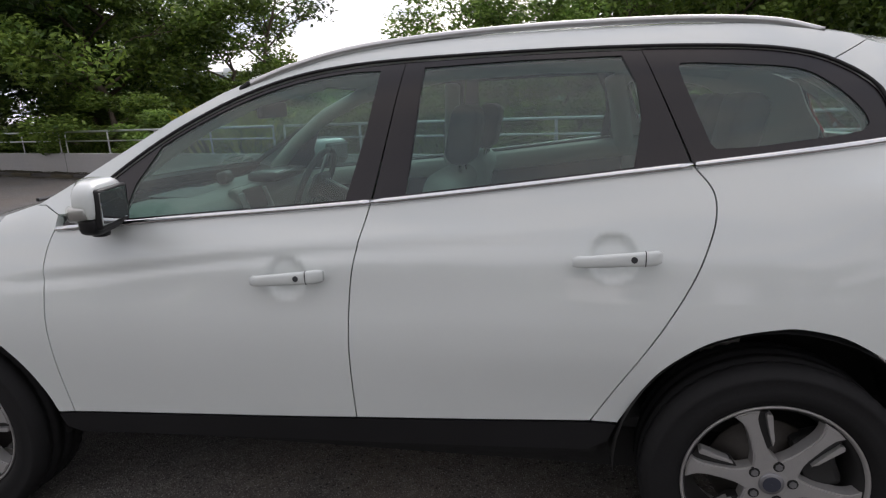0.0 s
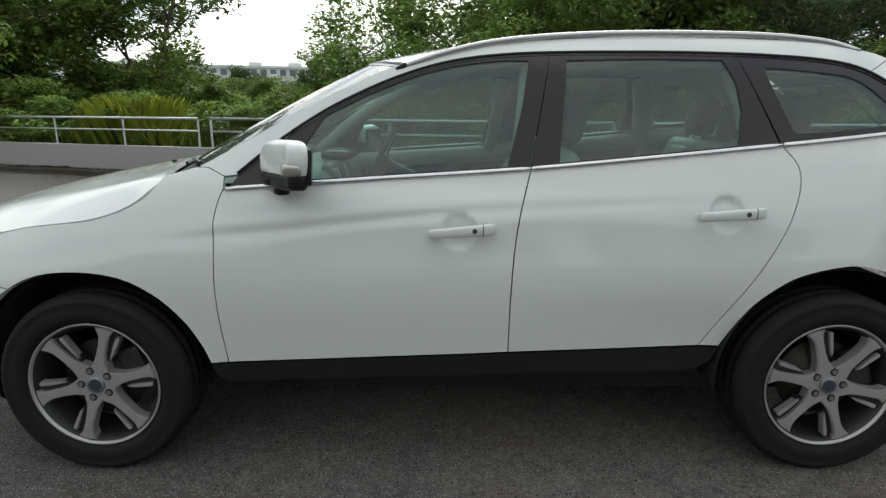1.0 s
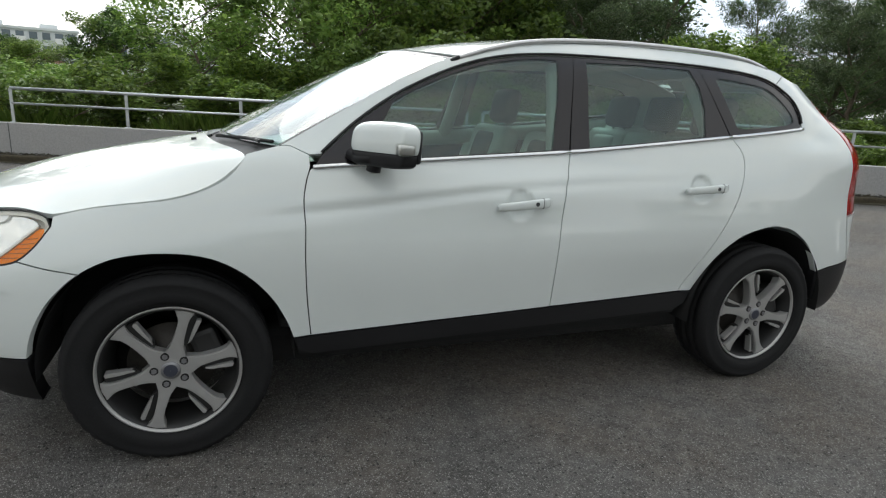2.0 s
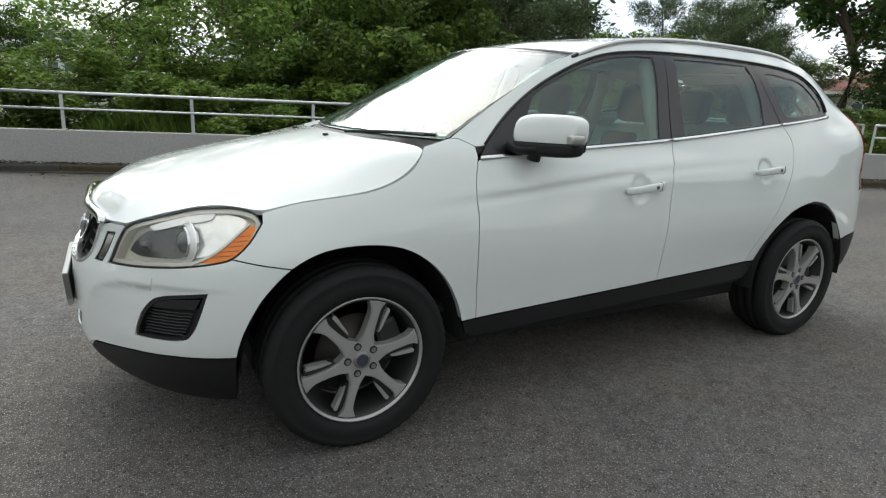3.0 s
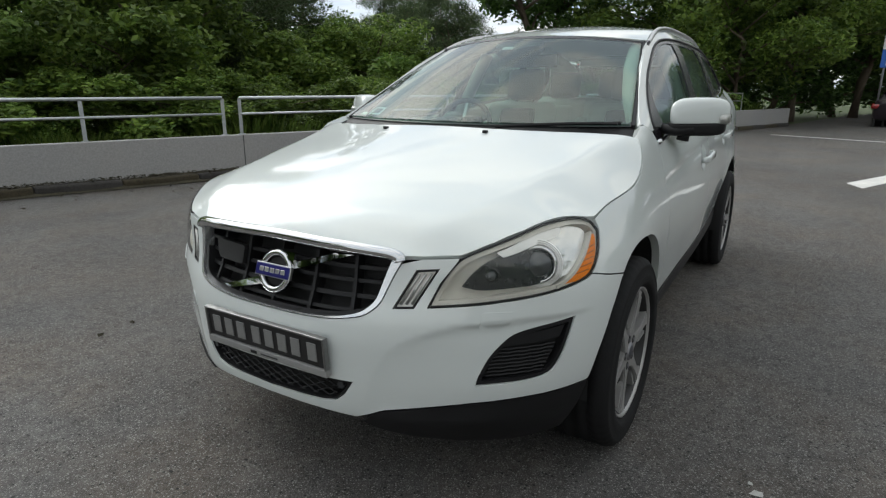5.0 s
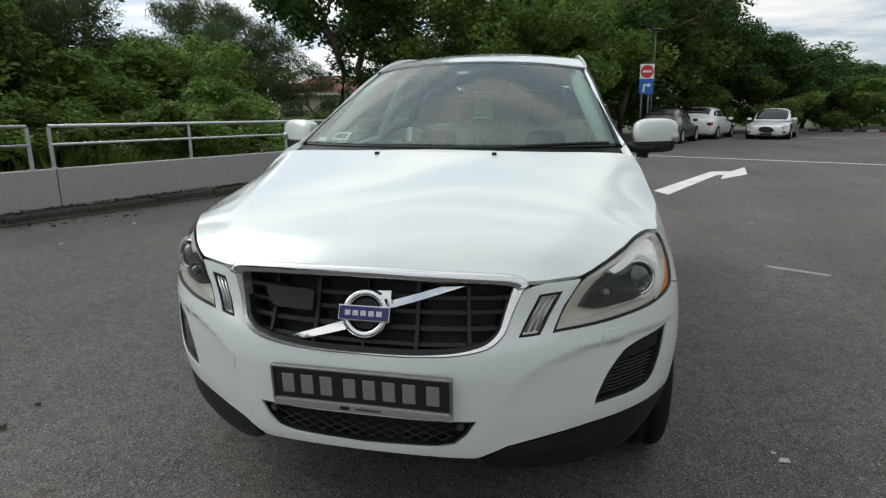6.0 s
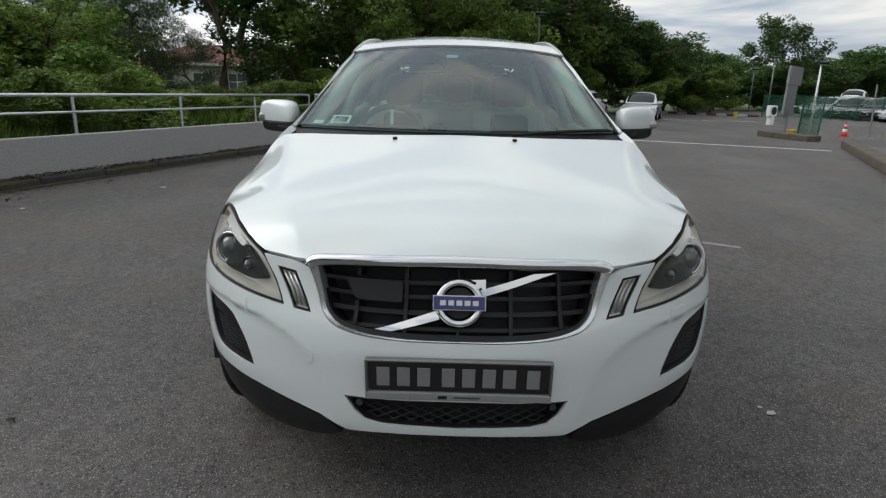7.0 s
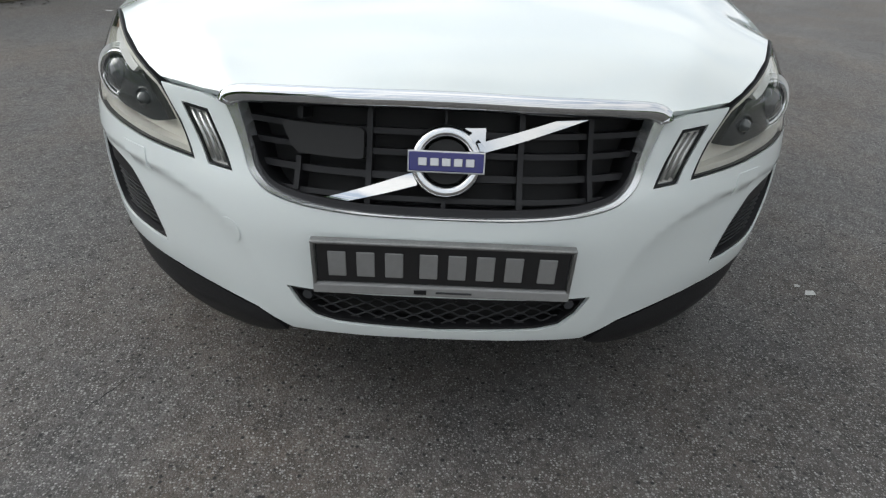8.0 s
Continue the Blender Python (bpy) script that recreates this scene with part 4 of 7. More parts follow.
# ---- the white car: panels ----
low = [(0, .360), (.20, .358), (.33, .350), (.42, .382), (.55, .397), (.68, .412), (.86, .426), (1.086, .435)]
top = [(1.278, .737), (1.18, .756), (1.085, .777)]
bump_edge = low + F_FRONT[::-1] + top[1:] + [p for p in HEAD_LOW if p[0] < 1.083] + [(0.591, 0.78), (0.644, 0.845), (0.648, 0.853), (0.535, 0.846)] + GRILLE_SIDE
sheet("front_bumper", bump_edge + [(-a, b) for a, b in reversed(bump_edge[1:-1])], PAINT, CAR, holes=[FOG, flip(FOG, -1), LOWER_MESH, IND, flip(IND, -1)], depth=.03, h=.016)
DOORS = {}
for s in (-1, 1):
    fender = HOOD_EDGE + [(1.94, 1.165), (1.985, 1.165), (2.05, 1.135)] + SEAM_A + [(1.975, .437)] + F_TOP[1:] + top[1:] + [p for p in HEAD_LOW[::-1] if p[0] > 1.087][:]
    sheet("front_fender", flip(fender, s), PAINT, CAR, depth=.03, h=.020)
    door = belt_run(2.054, 3.168) + SEAM_B[1:] + [(2.042, .442)] + SEAM_A[::-1][1:-1]
    d1 = sheet("front_door", flip(door, s), PAINT, CAR, h=.017)
    door = belt_run(3.168, 4.085) + SEAM_C[1:] + [(3.094, .487)] + SEAM_B[::-1][1:-1]
    d2 = sheet("rear_door", flip(door, s), PAINT, CAR, h=.017)
    DOORS[s] = (d1, d2)
    quarter = belt_run(4.085, 4.60, n=6) + [(4.613, 1.364), (4.593, 1.432), (4.525, 1.488), (4.47, 1.515), (4.60, 1.570), (4.70, 1.54), (4.82, 1.535), (4.857, 1.40), (4.883, 1.28), (4.90, 1.20), (4.906, 1.05), (4.90, .86), (4.995, .60), (4.80, .585), (4.703, .565)] + [p for p in R_ARCH[::-1] if p[1] > .565 or p[0] < 4.2] + [(3.818, .506)] + SEAM_C[::-1][1:-1]
    sheet("quarter_panel", flip(quarter, s), PAINT, CAR, depth=.03)
    cant = SCREEN_EDGE + ROOF_EDGE[1:-1] + [(4.60, 1.570), (4.47, 1.515)] + [p for p in DLO_TOP[::-1] if p[0] < 4.46 and p[1] > 1.2 or p[0] < 2.3][:-1] + [(2.05, 1.135), (1.985, 1.165)]
    sheet("roof_side", flip(cant, s), PAINT, CAR, gap=.001)
    sill = [(1.975, .434), (2.042, .439), (3.094, .484), (3.818, .503), (3.897, .500), (3.87, .44), (3.81, .408), (2.9, .392), (2.05, .360), (1.995, .38)]
    sheet("side_sill", flip(sill, s), BLACK_TRIM, CAR, depth=.08, lift=.004)
    lip = [(.345, .335), (.40, .378), (.42, .380), (.55, .395), (.68, .410), (.86, .424), (1.086, .433), (1.078, .34), (1.06, .235), (.865, .24), (.66, .25), (.50, .275), (.40, .305)]
    sheet("bumper_lip", flip(lip, s), BLACK_TRIM, CAR, depth=.05)
    rear_low = [(4.735, .40), (4.70, .56), (4.80, .582), (4.99, .597), (5.25, .60), (5.25, .33), (4.9, .31)]
    sheet("rear_bumper_trim", flip(rear_low, s), BLACK_TRIM, CAR, depth=.04)
    lamp = [(4.905, .86), (4.910, 1.05), (4.905, 1.20), (4.888, 1.28), (4.862, 1.40), (4.825, 1.52), (4.90, 1.53), (4.98, 1.36), (5.05, 1.24), (5.12, 1.02), (5.10, .88)]
    # added black sheet: blocks leaking light and the lamp's red back
    sheet("lamp_liner", flip(lamp, s), LINER, CAR, gap=-.01, lift=-.03, depth=.01)
    sheet("tail_lamp", flip(lamp, s), None, CAR, label="red tail lamp cluster").data.materials.append(surface("red_lamp", (.35, .012, .015), .12, coat=1.0, var=.1))
# tail
tail = [(5.0, .60), (4.91, .85), (5.10, .88), (5.12, 1.02), (5.05, 1.24), (S_END, 1.23), (S_END, .60)]
spoiler = [(4.91, 1.50), (4.86, 1.535), (5.2, 1.56), (S_END, 1.57), (S_END, 1.50)]
rear_glass = [(5.06, 1.24), (4.99, 1.36), (4.92, 1.495), (S_END, 1.495), (S_END, 1.235)]
for s in (-1, 1):
    sheet("tailgate", flip(tail, s), PAINT, CAR, gap=.001)
    sheet("spoiler", flip(spoiler, s), PAINT, CAR, gap=.001)
    sheet("rear_window", flip(rear_glass, s), WINDOW, CAR, gap=0, lift=-.004, depth=.004, label="tinted rear glass")

# hood: a thin plate bent smoothly between its middle line and its edges, with a raised middle
side3 = np.concatenate([skin(np.array([p[0] for p in HOOD_EDGE[::-1]]), np.array([p[1] for p in HOOD_EDGE[::-1]])),
                        skin(np.array([1.15, 1.053, 0.95, 0.859, 0.753, 0.693, 0.648, 0.535, 0.465]), np.array([.926, .942, .938, .920, .892, .873, .855, .849, .842]))])
side3[:, 1] -= nose_shift(side3[:, 0])
mid_f = catmull([0, .22, .45, .62, .74, .84, .92, .97, 1.0], [(-1.27, 1.152), (-1.50, 1.108), (-1.74, 1.060), (-1.92, 1.018), (-2.04, .982), (-2.137, .948), (-2.20, .915), (-2.227, .895), (-2.237, .876)])
# sections across the hood: a crowned middle, a soft crease on each side, then a fall to the edge
CREASE = [(-1.06, .765, 1.146), (-1.10, .757, 1.139), (-1.15, .748, 1.129), (-1.40, .700, 1.075), (-1.65, .648, 1.031), (-1.90, .590, .983), (-2.06, .530, .942), (-2.125, .480, .908), (-2.165, .442, .874), (-2.20, .405, .850), (-2.25, .36, .80), (-2.36, .30, .70)]
HD = .01
HX, HY = np.arange(-2.34, -1.0, HD), np.arange(0, .97, HD)
cr_f = catmull([p[0] for p in CREASE[::-1]], [p[1:] for p in CREASE[::-1]])
ed_y = np.interp(HX, side3[::-1, 0], side3[::-1, 1]); ed_z = np.interp(HX, side3[::-1, 0], side3[::-1, 2])
mid_t = mid_f(np.linspace(0, 1, 120))
mid_z = np.interp(HX, mid_t[::-1, 0], mid_t[::-1, 1])
mid_z = np.where(HX > -1.27, 1.152 + .20 * (HX + 1.27), np.where(HX < -2.237, .876 - 1.2 * (-2.237 - HX), mid_z))
for q in (ed_y, ed_z):
    for _ in range(3):
        q[1:-1] = q[1:-1] * .5 + (q[:-2] + q[2:]) * .25
PLATE = np.zeros((len(HX), len(HY)))
for i, x in enumerate(HX):
    yc, zc = cr_f(np.array(x))
    ye = max(ed_y[i], yc + .015); ze = min(ed_z[i], zc - .004)
    zin = mid_z[i] - (mid_z[i] - zc) * (HY / yc) ** 1.6
    out = (HY - yc) / (ye - yc)
    bulge = .028 * min(1, max(0, (x + 2.0) / .45)) * np.clip(out, 0, 1) * np.clip(1 - out, 0, 1)
    PLATE[i] = np.where(HY < yc, zin, zc - (zc - ze) * out + bulge)
PLATE = np.concatenate([PLATE[:, 3:0:-1], PLATE], 1)     # mirrored past the middle
for _ in range(3):                                       # rounds the crease
    PLATE[:, 1:-1] = PLATE[:, 1:-1] * .5 + (PLATE[:, :-2] + PLATE[:, 2:]) * .25
for k in range(36):                                      # the front keeps its tight bend, the rest runs out smoothly
    keep = np.clip((HX[1:-1] + 2.10) / .14, 0, 1)[:, None] if k > 3 else 1.0
    PLATE[1:-1] += keep * ((PLATE[:-2] + PLATE[2:]) * .25 - PLATE[1:-1] * .5)
def cubic(t):
    return np.stack([(1 - t) ** 3 / 6, (3 * t ** 3 - 6 * t * t + 4) / 6, (-3 * t ** 3 + 3 * t * t + 3 * t + 1) / 6, t ** 3 / 6], -1)
def hood_fn(x, y):
    x, y = np.asarray(x, float), np.asarray(y, float)
    a, b = np.clip((x - HX[0]) / HD, 1, len(HX) - 3.001), np.clip(np.abs(y) / HD + 3, 1, len(HY) - .001)
    i, j = a.astype(int), b.astype(int)
    wx, wy = cubic(a - i), cubic(b - j)
    z = 0 * x
    for p in range(4):
        for q in range(4):
            z = z + wx[..., p] * wy[..., q] * PLATE[i - 1 + p, j - 1 + q]
    return np.stack([x, y + nose_shift(x), z], -1)
h_side = [(p[0], p[1]) for p in side3]
h_front = [(-2.237 + .034 * (k / 6) ** 2.2, float(side3[-1, 1]) * k / 6) for k in range(5, -1, -1)]
h_rear = [(-1.27 + .165 * (k / 6) ** 2, .755 * k / 6) for k in range(-5, 6)]
sheet("hood", h_side + h_front + [(a, -b) for a, b in h_front[-2::-1]] + [(a, -b) for a, b in h_side[::-1]] + h_rear, PAINT, CAR, fn=hood_fn, h=.022, depth=.02, gap=.003)

# windscreen and roof
def screen_fn(a, b):
    u, v = np.asarray(a, float) / .9, np.asarray(b, float) / .7
    k = v * v
    x = (-1.215 + .235 * k) * (1 - u) + (-.43 + .20 * k) * u
    y = v * (.765 * (1 - u) + .590 * u)
    z = (1.163 + .000 * k) * (1 - u) + (1.576 - .034 * k) * u + .05 * u * (1 - u)
    return np.stack([x, y, z], -1)
sheet("windscreen", [(.01, -.685), (.89, -.685), (.89, .685), (.01, .685)], SCREEN, CAR, fn=screen_fn, h=.05, depth=.006, label="clear glass windscreen")
for s in (-1, 1):
    sheet("windscreen_trim", flip([(.0, .688), (.90, .688), (.90, .70), (.0, .70)], 1) if s > 0 else [(.0, -.70), (.90, -.70), (.90, -.688), (.0, -.688)], BLACK_TRIM, CAR, fn=screen_fn, h=.03, depth=.02, gap=.0, lift=.002)
re_ = np.array(ROOF_EDGE[:-1] + [(4.68, 1.535)])
re3 = skin(re_[:, 0], re_[:, 1])
ru = (re3[:, 0] - re3[0, 0]) / (re3[-1, 0] - re3[0, 0])
roof_e = catmull(ru, re3)
roof_c = catmull([0, .15, .33, .58, .80, 1.0], [(-.425, 1.578), (-.16, 1.628), (.25, 1.678), (.78, 1.692), (1.32, 1.664), (1.86, 1.60)])
def roof_fn(a, b):
    u, v = np.asarray(a, float) / 2.0, np.asarray(b, float) / .6
    e, c = roof_e(u), roof_c(u); k = np.abs(v)
    return np.stack([c[..., 0] + (e[..., 0] - c[..., 0]) * k ** 2, e[..., 1] * v, c[..., 1] + (e[..., 2] - c[..., 1]) * k ** 2.4], -1)
sheet("roof", [(0, -.6), (2.0, -.6), (2.0, .6), (0, .6)], PAINT, CAR, fn=roof_fn, h=.05, gap=.001)

# ---- the white car: glass, trim and lamps ----
AMBER = surface("amber_reflector", (0.95, 0.25, 0.0), 0.6, var=0.12, scale=20, fine=220, coat=0.0, bump=0.1)
RIB = surface("amber_rib", (0.25, 0.05, 0.0), 0.4, var=0.1)
BEZEL = surface("dark_lamp_bezel", (0.02, 0.022, 0.024), 0.25, var=0.2, coat=0.5)
# mostly white diffuse: the light the reflector gathers is put into its colour
WING = surface("lit_lamp_wing", (0.90, 0.90, 0.89), 0.25, 0.2, var=0.1, scale=20, fine=14, bump=0.4, dist=0.006)
# paler, rougher copy of CHROME: the mirrored sky is put into its colour
SKY_CHROME = surface("sky_bright_chrome", (0.78, 0.79, 0.80), 0.22, 0.85, var=0.05, scale=9, fine=200)
BEIGE = surface("lamp_reflector", (0.64, 0.62, 0.57), 0.35, 0.2, var=0.08, scale=9)
# part white diffuse, so that the bowl looks lit where a mirror stays dark
BOWL = surface("lit_lamp_bowl", (0.92, 0.92, 0.91), 0.16, 0.65, var=0.15, scale=30, fine=14, bump=0.6, dist=0.010)
PROJECTOR = surface("projector_glass", (0.05, 0.055, 0.06), 0.05, var=0.05, coat=1.0)
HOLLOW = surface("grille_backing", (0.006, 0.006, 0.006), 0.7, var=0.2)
GREY_PLASTIC = surface("grey_plastic", (0.028, 0.03, 0.033), 0.5, var=0.12)
BLUE = surface("blue_enamel", (0.012, 0.012, 0.12), 0.3, coat=0.2, var=0.05)
PLATE_SILVER = surface("plate_frame_chrome", (0.20, 0.20, 0.195), 0.35, 0.7, var=0.25, scale=20, fine=200, bump=0.1)
PLATE_GREY = surface("plate_characters", (0.19, 0.19, 0.187), 0.45, var=0.08)
LEATHER = surface("beige_leather", (0.46, 0.46, 0.41), 0.5, var=0.1, scale=7, fine=180, bump=0.1)
DARK_SEAT = surface("charcoal_seat", (0.045, 0.045, 0.046), 0.65, var=0.15, scale=7, fine=180, bump=0.1)
DASH = surface("grey_green_dashboard", (0.105, 0.12, 0.112), 0.6, var=0.1, scale=6, fine=240, bump=0.1)
HEADLINER = surface("cream_headliner", (0.42, 0.42, 0.38), 0.85, var=0.06, scale=5, fine=200)
CARPET = surface("dark_carpet", (0.02, 0.02, 0.02), 0.95, var=0.3)
MIRROR = surface("mirror_glass", (0.45, 0.48, 0.49), 0.02, 1.0, var=0.01)

def strip(a, width0, width1, sign=1):
    """An outline of changing width along one side of an open curve."""
    p = np.array(a); t = np.gradient(p, axis=0); t /= np.linalg.norm(t, axis=1)[:, None]
    wd = (width1 + (width0 - width1) * (1 - np.linspace(0, 1, len(p))) ** 1.6)[:, None]
    q = p + np.stack([-t[:, 1], t[:, 0]], 1) * wd * sign
    return [tuple(v) for v in p] + [tuple(v) for v in q[::-1]]

def on_skin(s, z, out=0.0):
    uv = np.array([[s, z]]); n = normals(skin, uv)[0]
    return Vector(skin(uv[:, 0], uv[:, 1])[0] + n * out), Vector(n)

FRONT_GLASS = [(2.30, float(BELT(2.30)) + .018)] + belt_run(2.30, 3.084, .018)[1:] + [(3.140, 1.38), (3.172, 1.556)] + [(a, b - .017) for a, b in DLO_TOP[::-1] if 2.36 < a < 3.13] + [(2.325, 1.23)]
REAR_GLASS = belt_run(3.275, 3.932, .018) + [(3.953, 1.38), (3.943, 1.476), (3.905, 1.561), (3.616, 1.564), (3.318, 1.558), (3.297, 1.38)]
QUARTER_GLASS = curve([(4.146, 1.294), (4.24, 1.297), (4.38, 1.311), (4.525, 1.329), (4.548, 1.350), (4.535, 1.385), (4.488, 1.436), (4.418, 1.486), (4.35, 1.506), (4.219, 1.519), (4.062, 1.530), (4.055, 1.515), (4.092, 1.41), (4.132, 1.307)], 3)
B_TOP, C_TOP = (3.255, 1.579), (3.958, 1.577)
for s in (-1, 1):
    d1, d2 = DOORS[s]
    def run(a, b):
        return [p for p in DLO_TOP if a < p[0] < b and p[1] > 1.1]
    f1 = belt_run(2.064, 3.166, .004) + [B_TOP] + [(a, b - .003) for a, b in run(2.07, 3.245)[::-1]]
    sheet("window_frame", flip(f1, s), GLOSS_BLACK, d1, holes=[flip(FRONT_GLASS, s)], lift=-.004, gap=.001, label="gloss black window frame")
    f2 = belt_run(3.171, 4.081, .004) + [C_TOP] + [(a, b - .003) for a, b in run(3.265, 3.945)[::-1]] + [B_TOP]
    sheet("window_frame", flip(f2, s), GLOSS_BLACK, d2, holes=[flip(REAR_GLASS, s)], lift=-.004, gap=.001, label="gloss black window frame")
    end = [p for p in DLO_TOP if p[0] > 3.97 and p[1] > 1.3][::-1]
    f3 = belt_run(4.086, 4.585, .004, 5) + [(a - .003, b) for a, b in end] + [C_TOP]
    q = sheet("quarter_window_frame", flip(f3, s), GLOSS_BLACK, CAR, holes=[flip(QUARTER_GLASS, s)], lift=-.004, gap=.001)
    sheet("window_pane", flip(FRONT_GLASS, s), WINDOW, d1, lift=-.008, depth=.004, gap=0, h=.06, label="tinted side glass")
    sheet("window_pane", flip(REAR_GLASS, s), WINDOW, d2, lift=-.008, depth=.004, gap=0, h=.06, label="tinted side glass")
    sheet("window_pane", flip(QUARTER_GLASS, s), WINDOW, q, lift=-.008, depth=.004, gap=0, h=.06, label="tinted side glass")
    for par, a, b in ((d1, 2.062, 3.166), (d2, 3.170, 4.081), (q, 4.089, 4.60)):
        bm = tube([on_skin(p * s, q, .001)[0] for p, q in belt_run(a, b, .002, 24)], .0105, 10)
        part("chrome_strip", bm, CHROME, par, "thin chrome waist strip", True)
    # a dark bead round the window openings
    bm = bmesh.new()
    tube([on_skin(a * s, b + .004, .001)[0] for a, b in DLO_TOP[1:-1]], .006, 6, bm=bm)
    part("window_seal", bm, BLACK_TRIM, CAR, smooth=True)
    # door pulls: bar, key button and the outlined end cap
    for par, s0, s1, z0, z1 in ((d1, 2.797, 3.034, .943, .962), (d2, 3.762, 3.996, 1.004, 1.018)):
        m0 = 17
        bm = bmesh.new(); rings = []
        for k in range(m0):
            u = k / (m0 - 1)
            tip = min(1, math.sin(math.pi * min(max(u, .012), .988)) * 5) ** .5
            hh = (.0165 + .005 * u) * (.55 + .45 * tip)
            lift = .006 + .020 * min(1, math.sin(math.pi * min(max(u, .0), 1.0)) * 2.2)
            c, n = on_skin((s0 + (s1 - s0) * u) * s, z0 + (z1 - z0) * u, 0)
            base = Vector(skin(np.array([(s0 + (s1 - s0) * u) * s]), np.array([z0 - .075]))[0]); nn_ = Vector((0, s, .12)).normalized()
            c = Vector((c.x, base.y, c.z)) + nn_ * (lift + .002)
            rings.append([bm.verts.new(c + nn_ * .011 * math.copysign(abs(math.cos(t)) ** .6, math.cos(t)) + Vector((0, 0, hh)) * math.copysign(abs(math.sin(t)) ** .7, math.sin(t))) for t in [2 * math.pi * q / 12 for q in range(12)]])
        for a_, b_ in zip(rings, rings[1:]):
            for q in range(12):
                bm.faces.new((a_[q], a_[(q + 1) % 12], b_[(q + 1) % 12], b_[q]))
        bm.faces.new(rings[0][::-1]); bm.faces.new(rings[-1])
        bmesh.ops.recalc_face_normals(bm, faces=bm.faces)
        seat_c = Vector(rings[12][0].co)
        key_c = Vector(rings[11][0].co)
        cap_l = [Vector(v.co) for v in rings[13]]; cap_m = sum(cap_l, Vector()) / 12
        hd = part("door_handle", bm, PAINT, par, "white pull handle", True)
        nn_ = Vector((0, s, .1)).normalized()
        part("key_button", rod(key_c - nn_ * .006, key_c + nn_ * .0012, .0088, 14), GREY_PLASTIC, hd, "dark keyless button")
        bm = tube([cap_m + (q - cap_m) * 1.02 for q in cap_l + cap_l[:1]], .0014, 5)
        part("handle_joint", bm, BLACK_TRIM, hd)
    # mirror
    body = anchor("door_mirror", Matrix(), "", "")
    body.parent = CAR
    for key in ("label", "category", "group"):
        if key in body:
            del body[key]
    def shell(c, r, e1=.55, e2=.5, nu=20, nv=14, zlo=-1.0, zhi=1.0, slant=0.0):
        bm = bmesh.new()
        g = []
        for i in range(nv + 1):
            ph = math.pi * (i / nv - .5)
            zz = max(zlo, min(zhi, math.copysign(abs(math.sin(ph)) ** e1, math.sin(ph))))
            cr = abs(math.cos(ph)) ** e1 if zlo < zz < zhi else (abs(math.cos(math.asin(max(-1, min(1, math.copysign(abs(zz) ** (1 / e1), zz)))))) ** e1)
            g.append([bm.verts.new((c[0] + r[0] * cr * math.copysign(abs(math.cos(t)) ** e2, math.cos(t)) + slant * zz, c[1] + r[1] * cr * math.copysign(abs(math.sin(t)) ** e2, math.sin(t)), c[2] + r[2] * zz)) for t in [2 * math.pi * j / nu for j in range(nu)]])
        for a, b in zip(g, g[1:]):
            for j in range(nu):
                bm.faces.new((a[j], a[(j + 1) % nu], b[(j + 1) % nu], b[j]))
        bmesh.ops.remove_doubles(bm, verts=bm.verts, dist=1e-5)
        bmesh.ops.contextual_create(bm, geom=[e for e in bm.edges if e.is_boundary])
        return bm
    def swept(bm):                                        # the outer end is shallower than the root
        for v in bm.verts:
            k = min(1, max(0, (abs(v.co.y) - .83) / .2))
            v.co.x = -.548 + (v.co.x + .548) * (1.0 - .50 * k ** 1.6) + .30 * (abs(v.co.y) - .944)
        return bm
    part("mirror_shell", swept(shell((-.634, .955 * s, 1.205), (.086, .113, .068), .6, .42, nu=28, zlo=-.62, slant=.010)), PAINT, body, smooth=True)
    part("mirror_base", swept(shell((-.636, .947 * s, 1.150), (.080, .110, .044), .5, .45, nu=28, zhi=.3)), BLACK_TRIM, body, "black lower mirror housing", True)
    bm = tube([(-.66, .93 * s, 1.135), (-.70, .87 * s, 1.130), (-.72, .815 * s, 1.14)], .03, 10, flat=.8)
    tube([(-.65, .90 * s, 1.12), (-.655, .895 * s, 1.085)], .028, 10, bm=bm)
    part("mirror_arm", bm, BLACK_TRIM, body, smooth=True)
    part("mirror_bezel", box(.022, .200, .120, pose(-.548, .953 * s, 1.188, 0, 3, -17 * s), .010, 3), BLACK_TRIM, body, "black mirror bezel", True)
    part("mirror_glass", box(.006, .180, .098, pose(-.5375, .956 * s, 1.190, 0, 3, -17 * s), .003), MIRROR, body)
    part("turn_signal", shell((-.573, 1.040 * s, 1.180), (.036, .036, .026), .45, .4), LENS, body, "clear indicator lens", True)
    part("signal_reflector", shell((-.573, 1.037 * s, 1.180), (.033, .035, .022), .5, .4), SATIN, body, smooth=True)
    part("puddle_lamp", rod((-.655, .897 * s, 1.088), (-.655, .897 * s, 1.078), .016, 14), LENS, body)
    # headlamp
    lamp = sheet("headlamp", flip(HEADLAMP, s), LENS, CAR, gap=.0035, depth=.012, h=.03, lift=.001, label="clear headlamp with an amber reflector")
    sheet("lamp_seal", flip(shrink(HEADLAMP, .0005), s), BLACK_TRIM, lamp, holes=[flip(shrink(HEADLAMP, .0045), s)], gap=0, lift=-.001, depth=.03, h=.02)
    sheet("lamp_rim", flip(shrink(HEADLAMP, .005), s), BEIGE, lamp, holes=[flip(shrink(HEADLAMP, .017), s)], gap=0, lift=-.010, depth=.05, h=.02, label="pale reflector rim")
    sheet("lamp_backing", flip(shrink(HEADLAMP, .012), s), BEIGE, lamp, gap=0, lift=-.040, depth=.01, h=.04)
